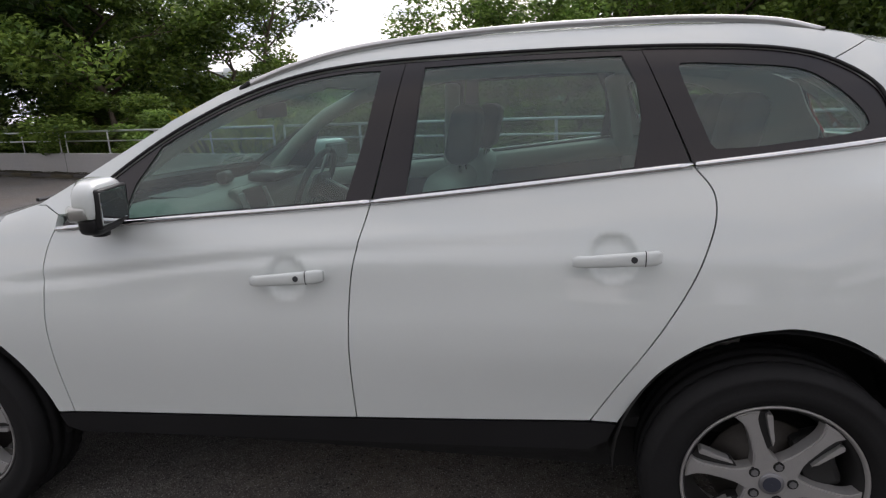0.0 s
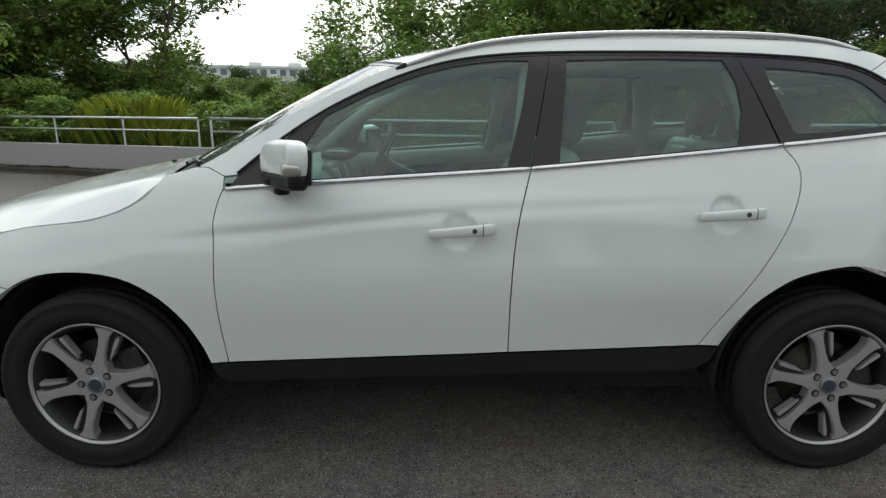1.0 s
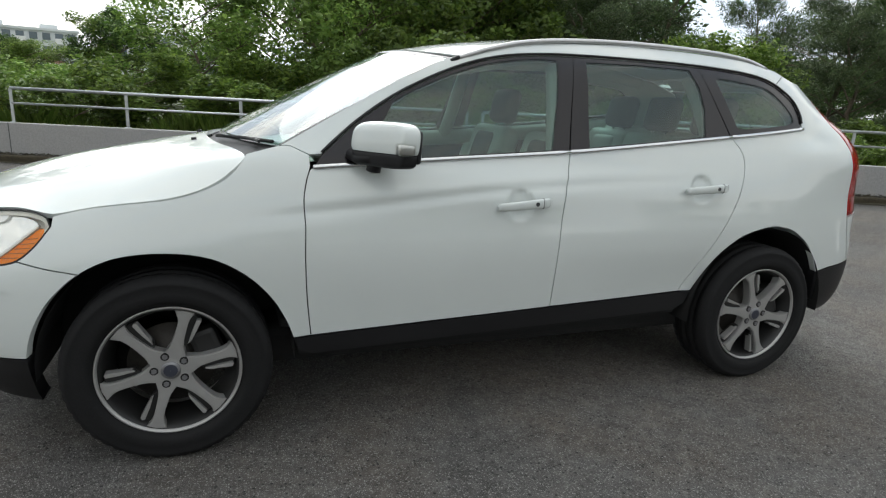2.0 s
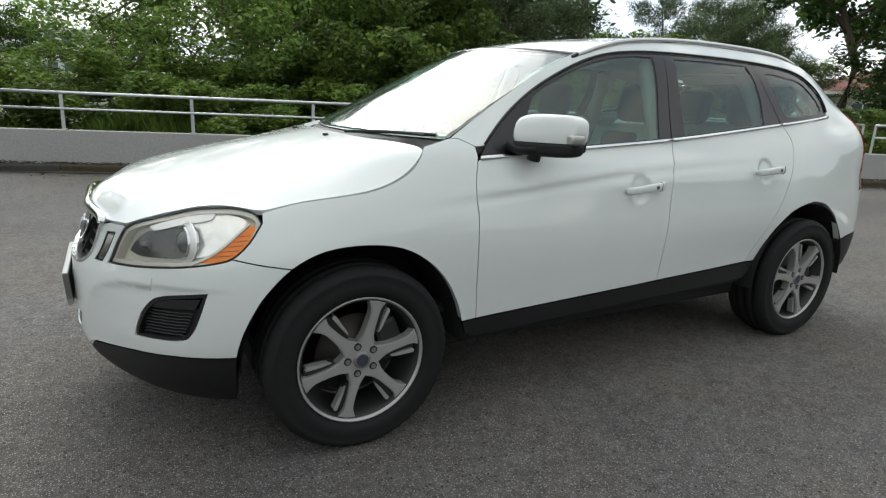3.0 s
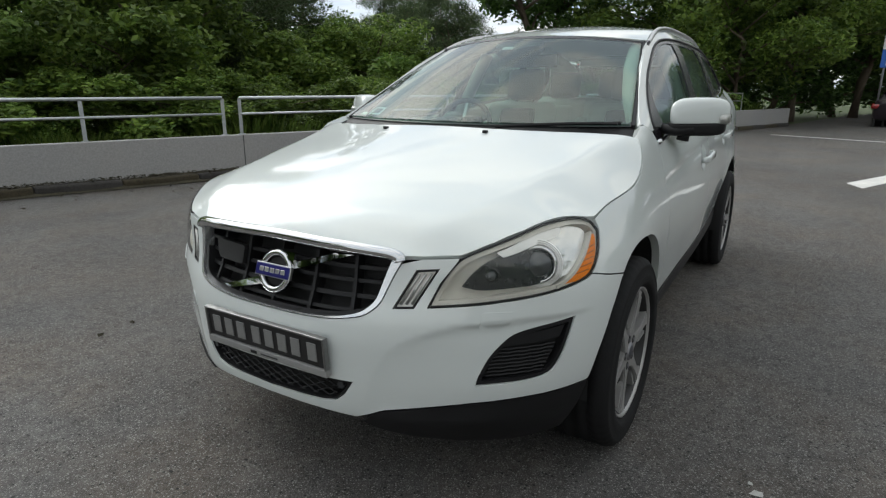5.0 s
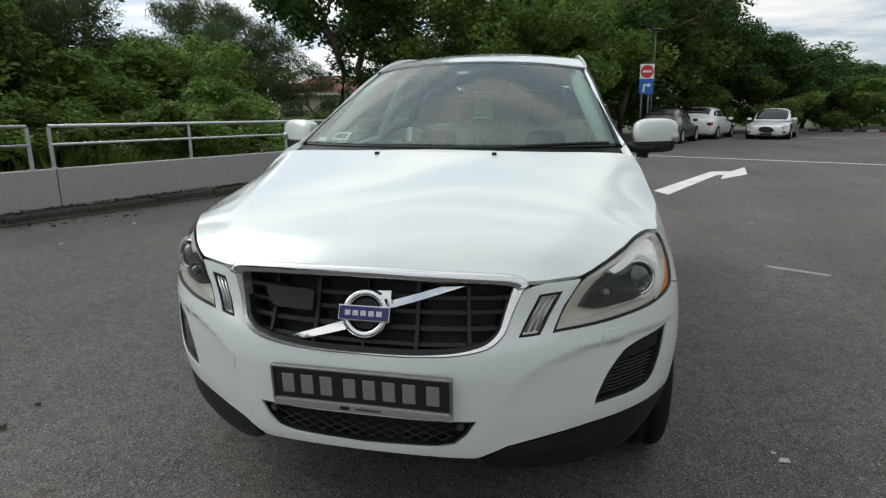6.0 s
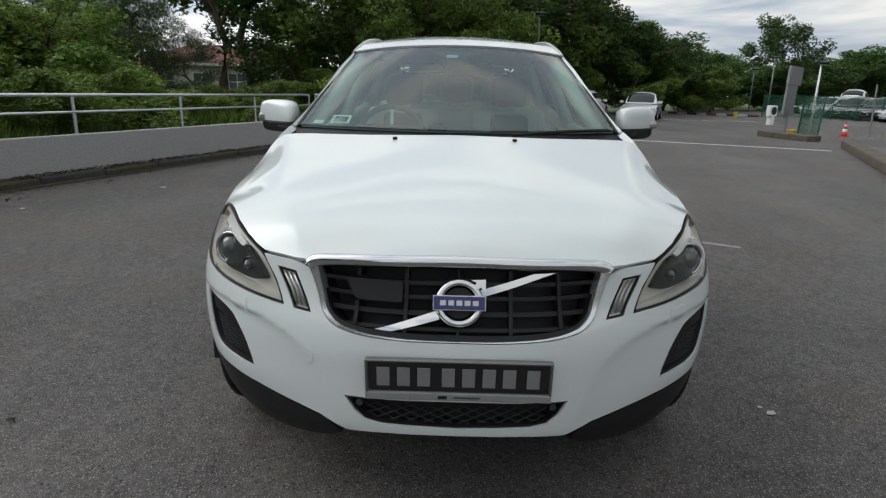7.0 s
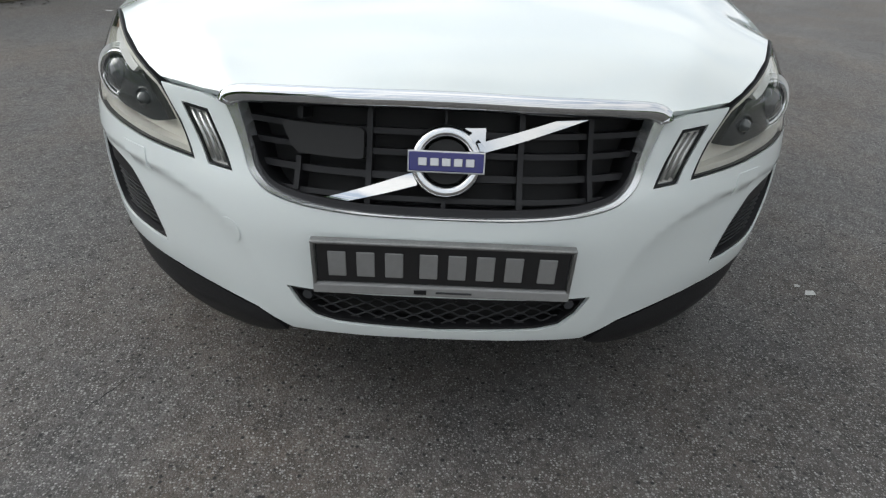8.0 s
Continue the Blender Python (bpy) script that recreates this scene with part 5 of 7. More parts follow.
    bez = curve([(.650, .768), (.682, .805), (.736, .843), (.821, .874), (.875, .886), (.907, .885), (.902, .850), (.907, .800), (.902, .780), (.886, .770), (.791, .762), (.707, .758), (.650, .768)], 3)[:-1]
    sheet("lamp_bezel", flip(bez, s), BEZEL, lamp, gap=0, lift=-.022, depth=.05, h=.03, label="dark inner bezel")
    bowl = curve([(.935, .775), (.912, .79), (.905, .85), (.925, .893), (.965, .910), (1.03, .922), (1.098, .914), (1.128, .896), (1.106, .868), (1.045, .816), (1.0, .787)], 3)
    sheet("lamp_bowl", flip(bowl, s), BOWL, lamp, gap=0, lift=-.021, depth=.03, h=.03)
    wing = curve([(.759, .866), (.811, .884), (.875, .905), (.950, .919), (1.010, .924), (1.000, .902), (.939, .890), (.875, .878), (.821, .862), (.779, .852)], 2)
    sheet("lamp_wing", flip(wing, s), WING, lamp, gap=0, lift=-.013, depth=.02, h=.02, label="bright upper reflector")
    am = [(.962, .761), (1.03, .764), (1.078, .775), (1.112, .800), (1.142, .836), (1.162, .872), (1.160, .884), (1.140, .882), (1.120, .866), (1.053, .812), (1.012, .786)]
    sheet("amber_reflector", flip(am, s), AMBER, lamp, gap=.001, lift=-.0095, depth=.02, h=.02, label="orange side reflector")
    sheet("reflector_ridge", flip(strip(curve([(.945, .752), (1.012, .783), (1.053, .811), (1.118, .866), (1.142, .886)], 4), .009, .007, 1), s), BEIGE, lamp, gap=0, lift=-.0030, depth=.03, h=.02, label="pale ridge inside the lamp")
    for z in (.784, .800, .816, .832, .848):
        a0, a1 = float(np.interp(z, [.761, .786, .812, .866], [.962, 1.012, 1.053, 1.120])) + .006, float(np.interp(z, [.775, .800, .836, .872], [1.078, 1.112, 1.142, 1.162])) - .006
        part("reflector_rib", tube([on_skin((a0 + (a1 - a0) * j / 4) * s, z + .006 * j / 4, -.0090)[0] for j in range(5)], .0013, 5), RIB, lamp)
    for a, z, r in ((.895, .826, .043), (.742, .800, .019)):
        c, n = on_skin(a * s, z, -.024)
        n = (n * .5 + Vector((-1, 0, 0)) * .8).normalized()
        m = Matrix.Translation(c) @ n.to_track_quat("Y", "Z").to_matrix().to_4x4()
        bm = lathe([(r * 1.32, -.030), (r * 1.32, .0), (r * 1.20, .006), (r * 1.06, .002), (r * 1.0, -.012)], 28)
        bm.transform(m)
        part("projector_ring", bm, CHROME if r > .03 else BEZEL, lamp, "chrome projector ring" if r > .03 else "", True)
        for k in range(3 if r > .03 else 0):                     # stepped reflector round the projector
            bm = lathe([(r * (1.34 + .11 * k), -.004 - .004 * k), (r * (1.41 + .11 * k), .001 - .004 * k), (r * (1.45 + .11 * k), -.016)], 28)
            bm.transform(m)
            part("reflector_step", bm, WING, lamp, "stepped bright reflector", True)
        bm = lathe([(r * 1.05, -.02), (r * .99, -.006), (r * .82, .008), (r * .5, .018), (.001, .022)], 24)
        bm.transform(m)
        part("projector_lens", bm, PROJECTOR, lamp, "dark glassy projector", True)
    # front position lamp beside the grille
    il = sheet("position_lamp", flip(IND, s), LENS, CAR, gap=.003, lift=-.001, depth=.006, h=.02, label="slim clear position lamp")
    sheet("lamp_seal", flip(shrink(IND, .001), s), BLACK_TRIM, il, holes=[flip(shrink(IND, .0045), s)], gap=0, lift=0, depth=.03, h=.02)
    sheet("lamp_backing", flip(shrink(IND, .002), s), surface("smoky_reflector", (.72, .71, .69), .3, .4) if s < 0 else bpy.data.materials["smoky_reflector"], il, gap=0, lift=-.009, depth=.004, h=.03)
    for k in (.22, .50, .78):
        p, q = np.array(IND[0]) * (1 - k) + np.array(IND[1]) * k, np.array(IND[3]) * (1 - k) + np.array(IND[2]) * k
        p, q = p * .9 + q * .1, p * .1 + q * .9
        bm = tube([on_skin(p[0] * s, p[1], -.006)[0], on_skin((p + q)[0] / 2 * s, (p + q)[1] / 2, -.006)[0], on_skin(q[0] * s, q[1], -.006)[0]], .0045, 8)
        part("light_guide", bm, SATIN, il, smooth=True)
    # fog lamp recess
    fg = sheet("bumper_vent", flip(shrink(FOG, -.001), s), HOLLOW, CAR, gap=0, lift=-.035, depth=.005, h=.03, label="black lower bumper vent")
    sheet("vent_frame", flip(FOG, s), BLACK_TRIM, fg, holes=[flip(FOG_MESH, s)], gap=.001, lift=-.004, depth=.03, h=.02)
    sheet("vent_lip", flip([(.762, .606), (.80, .622), (.975, .640), (.955, .605), (.80, .592), (.753, .588)], s), BLACK_TRIM, fg, gap=0, lift=-.010, depth=.02, h=.02, dome=.004)
    for k in range(8):
        z = .496 + .0115 * k
        a0 = .725 + (z - .49) * .30; a1 = .905 + (z - .50) * .52
        part("vent_slat", tube([on_skin((a0 + (a1 - a0) * j / 8) * s, z + .008 * j / 8 + .002 * (j % 2), -.016)[0] for j in range(9)], .0028, 5), BLACK_TRIM, fg)
    # small covers on the bumper
    cov = curve([(.80, .700), (.795, .672), (.782, .650), (.76, .645), (.705, .647), (.70, .655)], 3) + [(.71, .70)]
    sheet("washer_cover", flip(cov, s), PAINT, CAR, gap=0, lift=.0022, depth=.004, h=.02, dome=.0015)
sheet("tow_eye_cover", arch(.46, .575, .030, 0, 345, 22), PAINT, CAR, gap=0, lift=.0016, depth=.003, h=.02)

# grille
g_out = [(.475, .836)] + GRILLE_SIDE
grille_open = g_out + [(-a, b) for a, b in reversed(g_out[:-1])]
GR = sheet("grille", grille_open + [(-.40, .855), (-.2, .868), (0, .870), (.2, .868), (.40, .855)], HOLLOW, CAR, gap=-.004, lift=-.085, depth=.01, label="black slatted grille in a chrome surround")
for s in (-1, 1):
    sheet("grille_wall", flip(strip(g_out, .02, .02, -1), s), BLACK_TRIM, GR, gap=0, lift=-.012, depth=.075, h=.03)
    sheet("chrome_side", flip(strip(g_out, .031, .004, -1), s), SKY_CHROME, GR, gap=.001, lift=.003, depth=.035, h=.012, dome=.006, label="polished chrome grille side")
bm = bmesh.new()
bar = [on_skin(a, b, .002)[0] for a, b in curve([(-0.471, 0.834), (-0.467, 0.843), (-0.45, 0.851), (-0.415, 0.856), (-0.275, 0.863), (0.0, 0.867), (0.275, 0.863), (0.415, 0.856), (0.45, 0.851), (0.467, 0.843), (0.471, 0.834)], 5)]
tube(bar, .0185, 12, bm=bm)
part("chrome_bar", bm, CHROME, GR, "polished chrome grille top bar", True)
half = pchip([.66, .672, .70, .745, .795, .835], [.19, .30, .378, .419, .442, .460])
for z in (.692, .731, .770, .808):
    wd = float(half(z)) - .01
    sheet("grille_slat", [(-wd, z - .006), (wd, z - .006), (wd, z + .005), (-wd, z + .005)], BLACK_TRIM, GR, gap=0, lift=-.034, depth=.035, h=.03)
for a, z0, z1 in ((-.312, .690, .842), (-.155, .668, .848), (.155, .668, .848), (.312, .690, .750), (.312, .820, .842), (0, .662, .69), (0, .825, .852)):
    sheet("grille_rib", [(a - .006, z0), (a + .006, z0), (a + .006, z1), (a - .006, z1)], BLACK_TRIM, GR, gap=0, lift=-.026, depth=.045, h=.03)
sheet("radar_cover", [(.165, .757), (.175, .754), (.305, .756), (.322, .767), (.348, .808), (.340, .814), (.175, .812), (.165, .806)], HOLLOW, GR, gap=0, lift=-.012, depth=.05, h=.03, dome=.01, label="grey sensor cover")

# round badge with a diagonal bar
def grille_place(y, z, out):
    return on_skin(y, z, out)[0]
n0 = on_skin(0, .757, 0)[1]
BM = Matrix.Translation(grille_place(0, .757, -.016)) @ n0.to_track_quat("Y", "Z").to_matrix().to_4x4()     # y outwards
sheet("diagonal_bar", [(.055, .739), (.055, .715), (.195, .679), (.245, .682)], CHROME, GR, gap=0, lift=-.018, depth=.02, h=.012, dome=.004, label="chrome diagonal bar")
sheet("diagonal_bar", [(-.055, .790), (-.055, .769), (-.301, .841), (-.229, .839)], CHROME, GR, gap=0, lift=-.018, depth=.02, h=.012, dome=.004, label="chrome diagonal bar")
bm = lathe([(.070, 0), (.070, .010), (.066, .016), (.057, .018), (.050, .014), (.048, .006), (.048, 0), (.070, 0)], 48); bm.transform(BM)
badge = part("badge", bm, CHROME, CAR, "round chrome badge with a blue band", True)
bm = lathe([(.0455, -.005), (.044, .003), (.001, .004)], 32); bm.transform(BM)
part("badge_centre", bm, HOLLOW, badge)
bm = box(.151, .012, .043, BM @ pose(0, .016, 0), .002); part("badge_border", bm, SATIN, badge)
bm = box(.145, .012, .037, BM @ pose(0, .0185, 0), .002); part("badge_band", bm, BLUE, badge, "blue enamel band")
bm = bmesh.new()
for k in range(5):
    box(.017, .004, .015, BM @ pose(-.046 + .023 * k, .0252, 0), .001, 1, bm=bm)
part("badge_marks", bm, SATIN, badge, "plain silver marks")
bm = bmesh.new()
sx = 1 if (BM.to_3x3() @ Vector((1, 0, 0))).y < 0 else -1
for q in ((.040 * sx, .054), ):
    vs = [bm.verts.new(BM @ Vector((x, y, z))) for y in (.004, .016) for x, z in ((q[0] - .008 * sx, .066), (q[0] + .034 * sx, .068), (q[0] + .034 * sx, .030), (q[0] + .020 * sx, .046), (q[0] + .004 * sx, .030), (q[0] - .008 * sx, .044), (q[0] + .008 * sx, .058))]
    bm.faces.new(vs[:7]); bm.faces.new(vs[7:])
    for k in range(7):
        bm.faces.new((vs[k], vs[(k + 1) % 7], vs[7 + (k + 1) % 7], vs[7 + k]))
bmesh.ops.recalc_face_normals(bm, faces=bm.faces)
part("badge_arrow", bm, CHROME, badge)

# number plate
PM = pose(-2.338, -.017, .551, 0, -4, 0) @ Matrix.Scale(.985, 4, (0, 1, 0)) @ Matrix.Scale(.92, 4, (0, 0, 1))
NP = part("number_plate", box(.014, .515, .100, PM @ pose(0, 0, .010), .002), surface("plate_black", (.012, .012, .013), .35, var=.15, scale=12), CAR, "black number plate in a worn chrome frame")
for y, z, sy, sz in ((0, .065, .535, .008), (.263, .008, .008, .108), (-.263, .008, .008, .108)):
    part("plate_frame", box(.020, sy, sz, PM @ pose(-.003, y, z), .003), PLATE_SILVER, NP, "worn chrome plate frame")
part("plate_strip", box(.020, .535, .026, PM @ pose(-.003, 0, -.056), .003), surface("pale_plate_strip", (.24, .24, .235), .4, var=.1), NP, "pale dealer strip")
for k in range(8):
    y = .215 - k * .058 - (.012 if k > 2 else 0) - (.010 if k > 6 else 0)
    part("plate_bar", box(.004, .037, .064, PM @ pose(-.0085, y, .010), .002), PLATE_GREY, NP)
part("strip_mark", box(.003, .026, .010, PM @ pose(-.014, .045, -.056)), BLACK_TRIM, NP)
part("strip_mark", box(.002, .075, .004, PM @ pose(-.014, -.025, -.056)), GREY_PLASTIC, NP)

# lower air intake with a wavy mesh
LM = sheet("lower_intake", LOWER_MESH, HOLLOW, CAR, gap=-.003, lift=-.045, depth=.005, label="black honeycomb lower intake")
sheet("intake_frame", LOWER_MESH, BLACK_TRIM, LM, holes=[shrink(LOWER_MESH, .008)], gap=.001, lift=-.005, depth=.035, h=.02)
for k in range(7):
    z = .396 + .0125 * k
    wd = .24 + (z - .395) * 1.05
    pts = [on_skin(-wd + 2 * wd * j / 80, z + .0055 * (1 if k % 2 else -1) * math.cos(2 * math.pi * (-wd + 2 * wd * j / 80) / .052), -.018)[0] for j in range(81)]
    part("mesh_wire", tube(pts, .0022, 4), BLACK_TRIM, LM)
for y in (-.285, .285):
    c, n = on_skin(y, .452, -.02)
    part("parking_sensor", rod(c, c + n * .014, .011, 16), GREY_PLASTIC, LM)

# cowl, wipers, washer jets, roof rails, aerial fin
sheet("cowl", [(-.13, -.70), (.012, -.70), (.012, .70), (-.13, .70)], BLACK_TRIM, CAR, fn=screen_fn, gap=0, lift=-.012, depth=.02, h=.05, label="black plastic cowl under the windscreen")
sheet("screen_band", [(.0, -.69), (.034, -.69), (.018, -.45), (.012, -.2), (.012, .3), (.018, .69), (.0, .69)], GLOSS_BLACK, CAR, fn=screen_fn, gap=0, lift=-.006, depth=.001, h=.04, label="black glass border")
sheet("screen_band", [(.872, -.69), (.90, -.69), (.90, .69), (.872, .69)], GLOSS_BLACK, CAR, fn=screen_fn, gap=0, lift=.001, depth=.004, h=.04, label="black glass border")
for pts in ([(.016, -.655), (.012, -.52), (.0, -.38), (-.02, -.22)], [(-.03, .05), (-.035, .32), (-.035, .60)]):
    low = -.016 if pts[0][1] > 0 else .001
    P3 = [Vector(screen_fn(np.array([a]), np.array([b]))[0]) + Vector((-.012, 0, low)) for a, b in curve(pts, 6)]
    wp = part("wiper", tube(P3, .0055, 6, flat=1.4), BLACK_TRIM, CAR, "black wiper blade")
    part("wiper_arm", tube([P3[0] + Vector((-.05, 0, .0)), P3[3] + Vector((-.02, 0, low * .8)), P3[7] + Vector((0, 0, low * .6))], .007, 6), BLACK_TRIM, wp)
for y in (-.245, .262):
    p = Vector(hood_fn(np.array([-1.315]), np.array([y]))[0])
    part("washer_jet", box(.022, .018, .012, Matrix.Translation(p + Vector((0, 0, .004))), .003), BLACK_TRIM, CAR)
for s in (-1, 1):
    ends = [(2.685, 1.533), (2.76, 1.555), (2.838, 1.578), (3.001, 1.615), (3.166, 1.636), (3.405, 1.652), (3.652, 1.659), (3.892, 1.658), (4.129, 1.651), (4.35, 1.632), (4.48, 1.603)]
    lifts = [-.004, .002, .005, .007, .008, .008, .008, .008, .006, .002, -.006]
    pts = curve([tuple(on_skin(a * s, b, c)[0]) for (a, b), c in zip(ends, lifts)], 4)
    rl = part("roof_rail", tube(pts, .0105, 10, flat=1.1), SATIN, CAR, "silver roof rail", True)
    foot = Vector(pts[0])
    part("rail_foot", box(.05, .024, .02, Matrix.Translation(foot) @ pose(0, 0, 0, 0, -28, 0), .008), BLACK_TRIM, rl)

# ---- the white car: underside, wheels and cabin ----
for s in (-1, 1):
    for cx in (-1.387, 1.387):
        v, f = [], []
        r = .435
        for k in range(25):
            a = math.radians(-4 + 188 * k / 24)
            v += [(cx + r * math.cos(a), .895 * s, .375 + r * math.sin(a)), (cx + r * math.cos(a), .52 * s, .375 + r * math.sin(a))]
        f = [(2 * k, 2 * k + 1, 2 * k + 3, 2 * k + 2) for k in range(24)] + [tuple(range(1, 50, 2))]
        lo = raw("arch_liner", v, f, LINER, CAR, "black wheel arch liner")
    sheet("inner_panel", flip([(1.99, .34), (2.03, 1.06), (2.8, 1.10), (3.6, 1.15), (4.05, 1.20), (4.04, .95), (3.86, .60), (3.84, .38)], s), LINER, CAR, gap=0, lift=-.03, depth=.004, h=.12)
part("underbody", box(3.6, 1.44, .17, pose(.05, 0, .33), .04), LINER, CAR, "dark underbody")
part("underbody_shield", box(.8, .9, .08, pose(-1.62, 0, .35), .03), LINER, CAR)
sheet("nose_backing", [(-1.04, .30), (1.04, .30), (1.04, .70), (.7, .70), (.45, .64), (-.45, .64), (-.7, .70), (-1.04, .70)], LINER, CAR, gap=0, lift=-.115, depth=.004, h=.12)

def prism(outline, y0, y1, bevel=.003):
    """An outline in the wheel's plane (x, z) given depth along y, with a softened front edge."""
    bm = bmesh.new()
    a = [bm.verts.new((x, y0, z)) for x, z in outline]; b = [bm.verts.new((x, y1, z)) for x, z in outline]
    n = len(outline)
    ff = bm.faces.new(a); bm.faces.new(b[::-1])
    for k in range(n):
        bm.faces.new((a[k], b[k], b[(k + 1) % n], a[(k + 1) % n]))
    bmesh.ops.recalc_face_normals(bm, faces=bm.faces)
    if bevel:
        bmesh.ops.bevel(bm, geom=[e for e in ff.edges], offset=bevel, segments=2, affect="EDGES")
    return bm

SATIN_DARK = surface("dull_cap_metal", (.22, .22, .23), .35, .6)
def wheel(turn):
    """A six-spoke alloy wheel with its tyre and brake; the outer face looks along -y."""
    e = new("wheel"); e.parent = CAR
    e["label"] = "six-spoke machined alloy wheel with a black tyre"
    prof = [(.243, .105), (.262, .116), (.30, .120), (.335, .114), (.352, .098), (.358, .075), (.3585, .06), (.351, .058), (.351, .046), (.359, .044), (.3595, .012), (.352, .010), (.352, -.010), (.3595, -.012), (.359, -.044), (.351, -.046), (.351, -.058), (.3585, -.06), (.360, -.082), (.354, -.104), (.338, -.118), (.330, -.1225), (.326, -.1205), (.300, -.127), (.275, -.127), (.262, -.1205), (.258, -.113), (.247, -.107), (.240, -.098), (.236, -.09)]
    bm = bmesh.new(); n = 144; rings = []
    for r, y in prof:
        ring = []
        for k in range(n):
            rr = r - (.0045 if (.350 <= r <= .3587 and abs(y) > .055 and k % 3 == 0) else 0)
            a = 2 * math.pi * k / n
            ring.append(bm.verts.new((rr * math.cos(a), y, rr * math.sin(a))))
        rings.append(ring)
    for a, b in zip(rings, rings[1:]):
        for k in range(n):
            bm.faces.new((a[k], b[k], b[(k + 1) % n], a[(k + 1) % n]))
    part("tyre", bm, TYRE, e, "black road tyre", True)
    rim = part("rim", lathe([(.2475, -.107), (.2475, -.112), (.2445, -.1135), (.2405, -.111), (.238, -.104), (.229, -.095), (.222, -.06), (.205, -.02), (.20, .03), (.215, .09), (.24, .105)], 72), ALLOY, e, "machined alloy rim", True)
    # near-black sleeve over the alloy, painting the shaded inside of the rim
    part("rim_barrel", lathe([(.2360, -.1035), (.2275, -.094), (.2205, -.06), (.2035, -.02), (.1985, .03)], 64), ALLOY_SHADE, rim, smooth=True)
    def rot(pts, a):
        c, q = math.cos(a), math.sin(a)
        return [(x * c - z * q, x * q + z * c) for x, z in pts]
    for k in range(6):
        a = math.radians(turn + 60 * k)
        main = curve([(-.044, .030), (-.033, .064), (-.0225, .095), (-.0175, .150), (-.020, .195), (-.038, .2285)], 3) + [(.0, .2345)] + curve([(.030, .2300), (.018, .205), (.0165, .150), (.0205, .100), (.034, .068), (.044, .045)], 3)
        bm = prism(rot(main, a), -.107, -.064, .004)
        for v in bm.verts:
            q = math.hypot(v.co.x, v.co.z)
            v.co.y += .012 * max(0, 1 - q / .235) ** 1.4
        part("spoke", bm, ALLOY, rim)
        fin = [(.043, .128), (.034, .112), (.036, .16), (.042, .208), (.051, .211), (.058, .204), (.049, .16)]
        bm = prism(rot(fin, a), -.102, -.070, .002)
        part("spoke_fin", bm, ALLOY, rim)
        # dark web: painted shade for the groove between spoke and fin
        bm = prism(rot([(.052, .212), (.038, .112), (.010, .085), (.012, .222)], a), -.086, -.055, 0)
        part("spoke_web", bm, ALLOY_SHADE, rim)
    bm = lathe([(.071, -.070), (.070, -.086), (.064, -.0965), (.040, -.0995), (.001, -.0995)], 36)
    part("hub", bm, ALLOY, rim, smooth=True)
    for k in range(5):
        a = math.radians(72 * k + 18 + turn * .4)
        x, z = .056 * math.cos(a), .056 * math.sin(a)
        # black disc on the hub paints the dark of the nut's recess
        part("nut_hole", rod((x, -.1010, z), (x, -.08, z), .0150, 14), HOLLOW, rim)
        part("wheel_nut", rod((x, -.1050, z), (x, -.08, z), .0100, 6), SATIN_DARK, rim)
    part("centre_cap", lathe([(.034, -.092), (.034, -.103), (.031, -.106), (.001, -.1065)], 28), SATIN_DARK, rim, smooth=True)
    part("cap_mark", lathe([(.024, -.102), (.024, -.107), (.001, -.1076)], 20), surface("cap_blue", (.05, .055, .075), .3, .3) if turn > 0 else bpy.data.materials["cap_blue"], rim)
    part("brake_disc", lathe([(.155, -.012), (.155, -.022), (.085, -.022), (.08, -.035), (.001, -.035)], 48), DISC, e, "rusty steel brake disc", True)
    part("brake_caliper", box(.10, .07, .17, pose(.13, -.03, .05, 0, -20, 0), .02), ALLOY_SHADE, e)
    return e
wf = wheel(44.0); wf.matrix_basis = pose(-1.395, -.818, .356, 0, 0, 0)
wr = wheel(-41.0); wr.matrix_basis = pose(1.387, -.795, .356, 0, 0, 0)
copy_thing(wf, pose(-1.395, .798, .356, 0, 0, 180)); copy_thing(wr, pose(1.387, .795, .356, 0, 0, 180))

# cabin
part("cabin_floor", box(2.9, 1.5, .04, pose(.45, 0, .44), .01), CARPET, CAR)
sheet("headliner", [(.06, -.55), (1.9, -.55), (1.9, .55), (.06, .55)], HEADLINER, CAR, fn=roof_fn, gap=0, lift=-.035, depth=.004, h=.1)
def cushion(name, sx, sy, sz, m, mat, par, r=.05, label=""):
    return part(name, box(sx, sy, sz, m, r, 4), mat, par, label, True)
def seat(x, y, rear=False):
    w = .50 if not rear else .46
    b = cushion("seat", .52, w, .16, pose(x, y, .64, 0, -7, 0), LEATHER, CAR, .05, "beige leather seat")
    cushion("seat_centre", .44, w * .55, .15, pose(x, y, .655, 0, -7, 0), LEATHER, b, .05)
    cushion("backrest", .13, w, .60, pose(x + .31, y, .93, 0, 18, 0), LEATHER, b, .055)
    cushion("backrest_centre", .14, w * .58, .52, pose(x + .30, y, .93, 0, 18, 0), DARK_SEAT if not rear else LEATHER, b, .05)
    for s in (-1, 1):
        cushion("side_bolster", .14, .09, .42, pose(x + .27, y + s * w * .44, .88, 0, 18, 0), LEATHER, b, .04)
    cushion("headrest", .10, .26, .21, pose(x + .44, y, 1.335, 0, 12, 0), DARK_SEAT, b, .045, "charcoal headrest")
    for s in (-1, 1):
        part("headrest_rod", rod((x + .42, y + .06 * s, 1.18), (x + .435, y + .06 * s, 1.27), .007, 8), CHROME, b)
    return b
for y in (-.37, .37):
    seat(.02, y)
for y in (-.42, 0, .42):
    seat(.92, y, True)
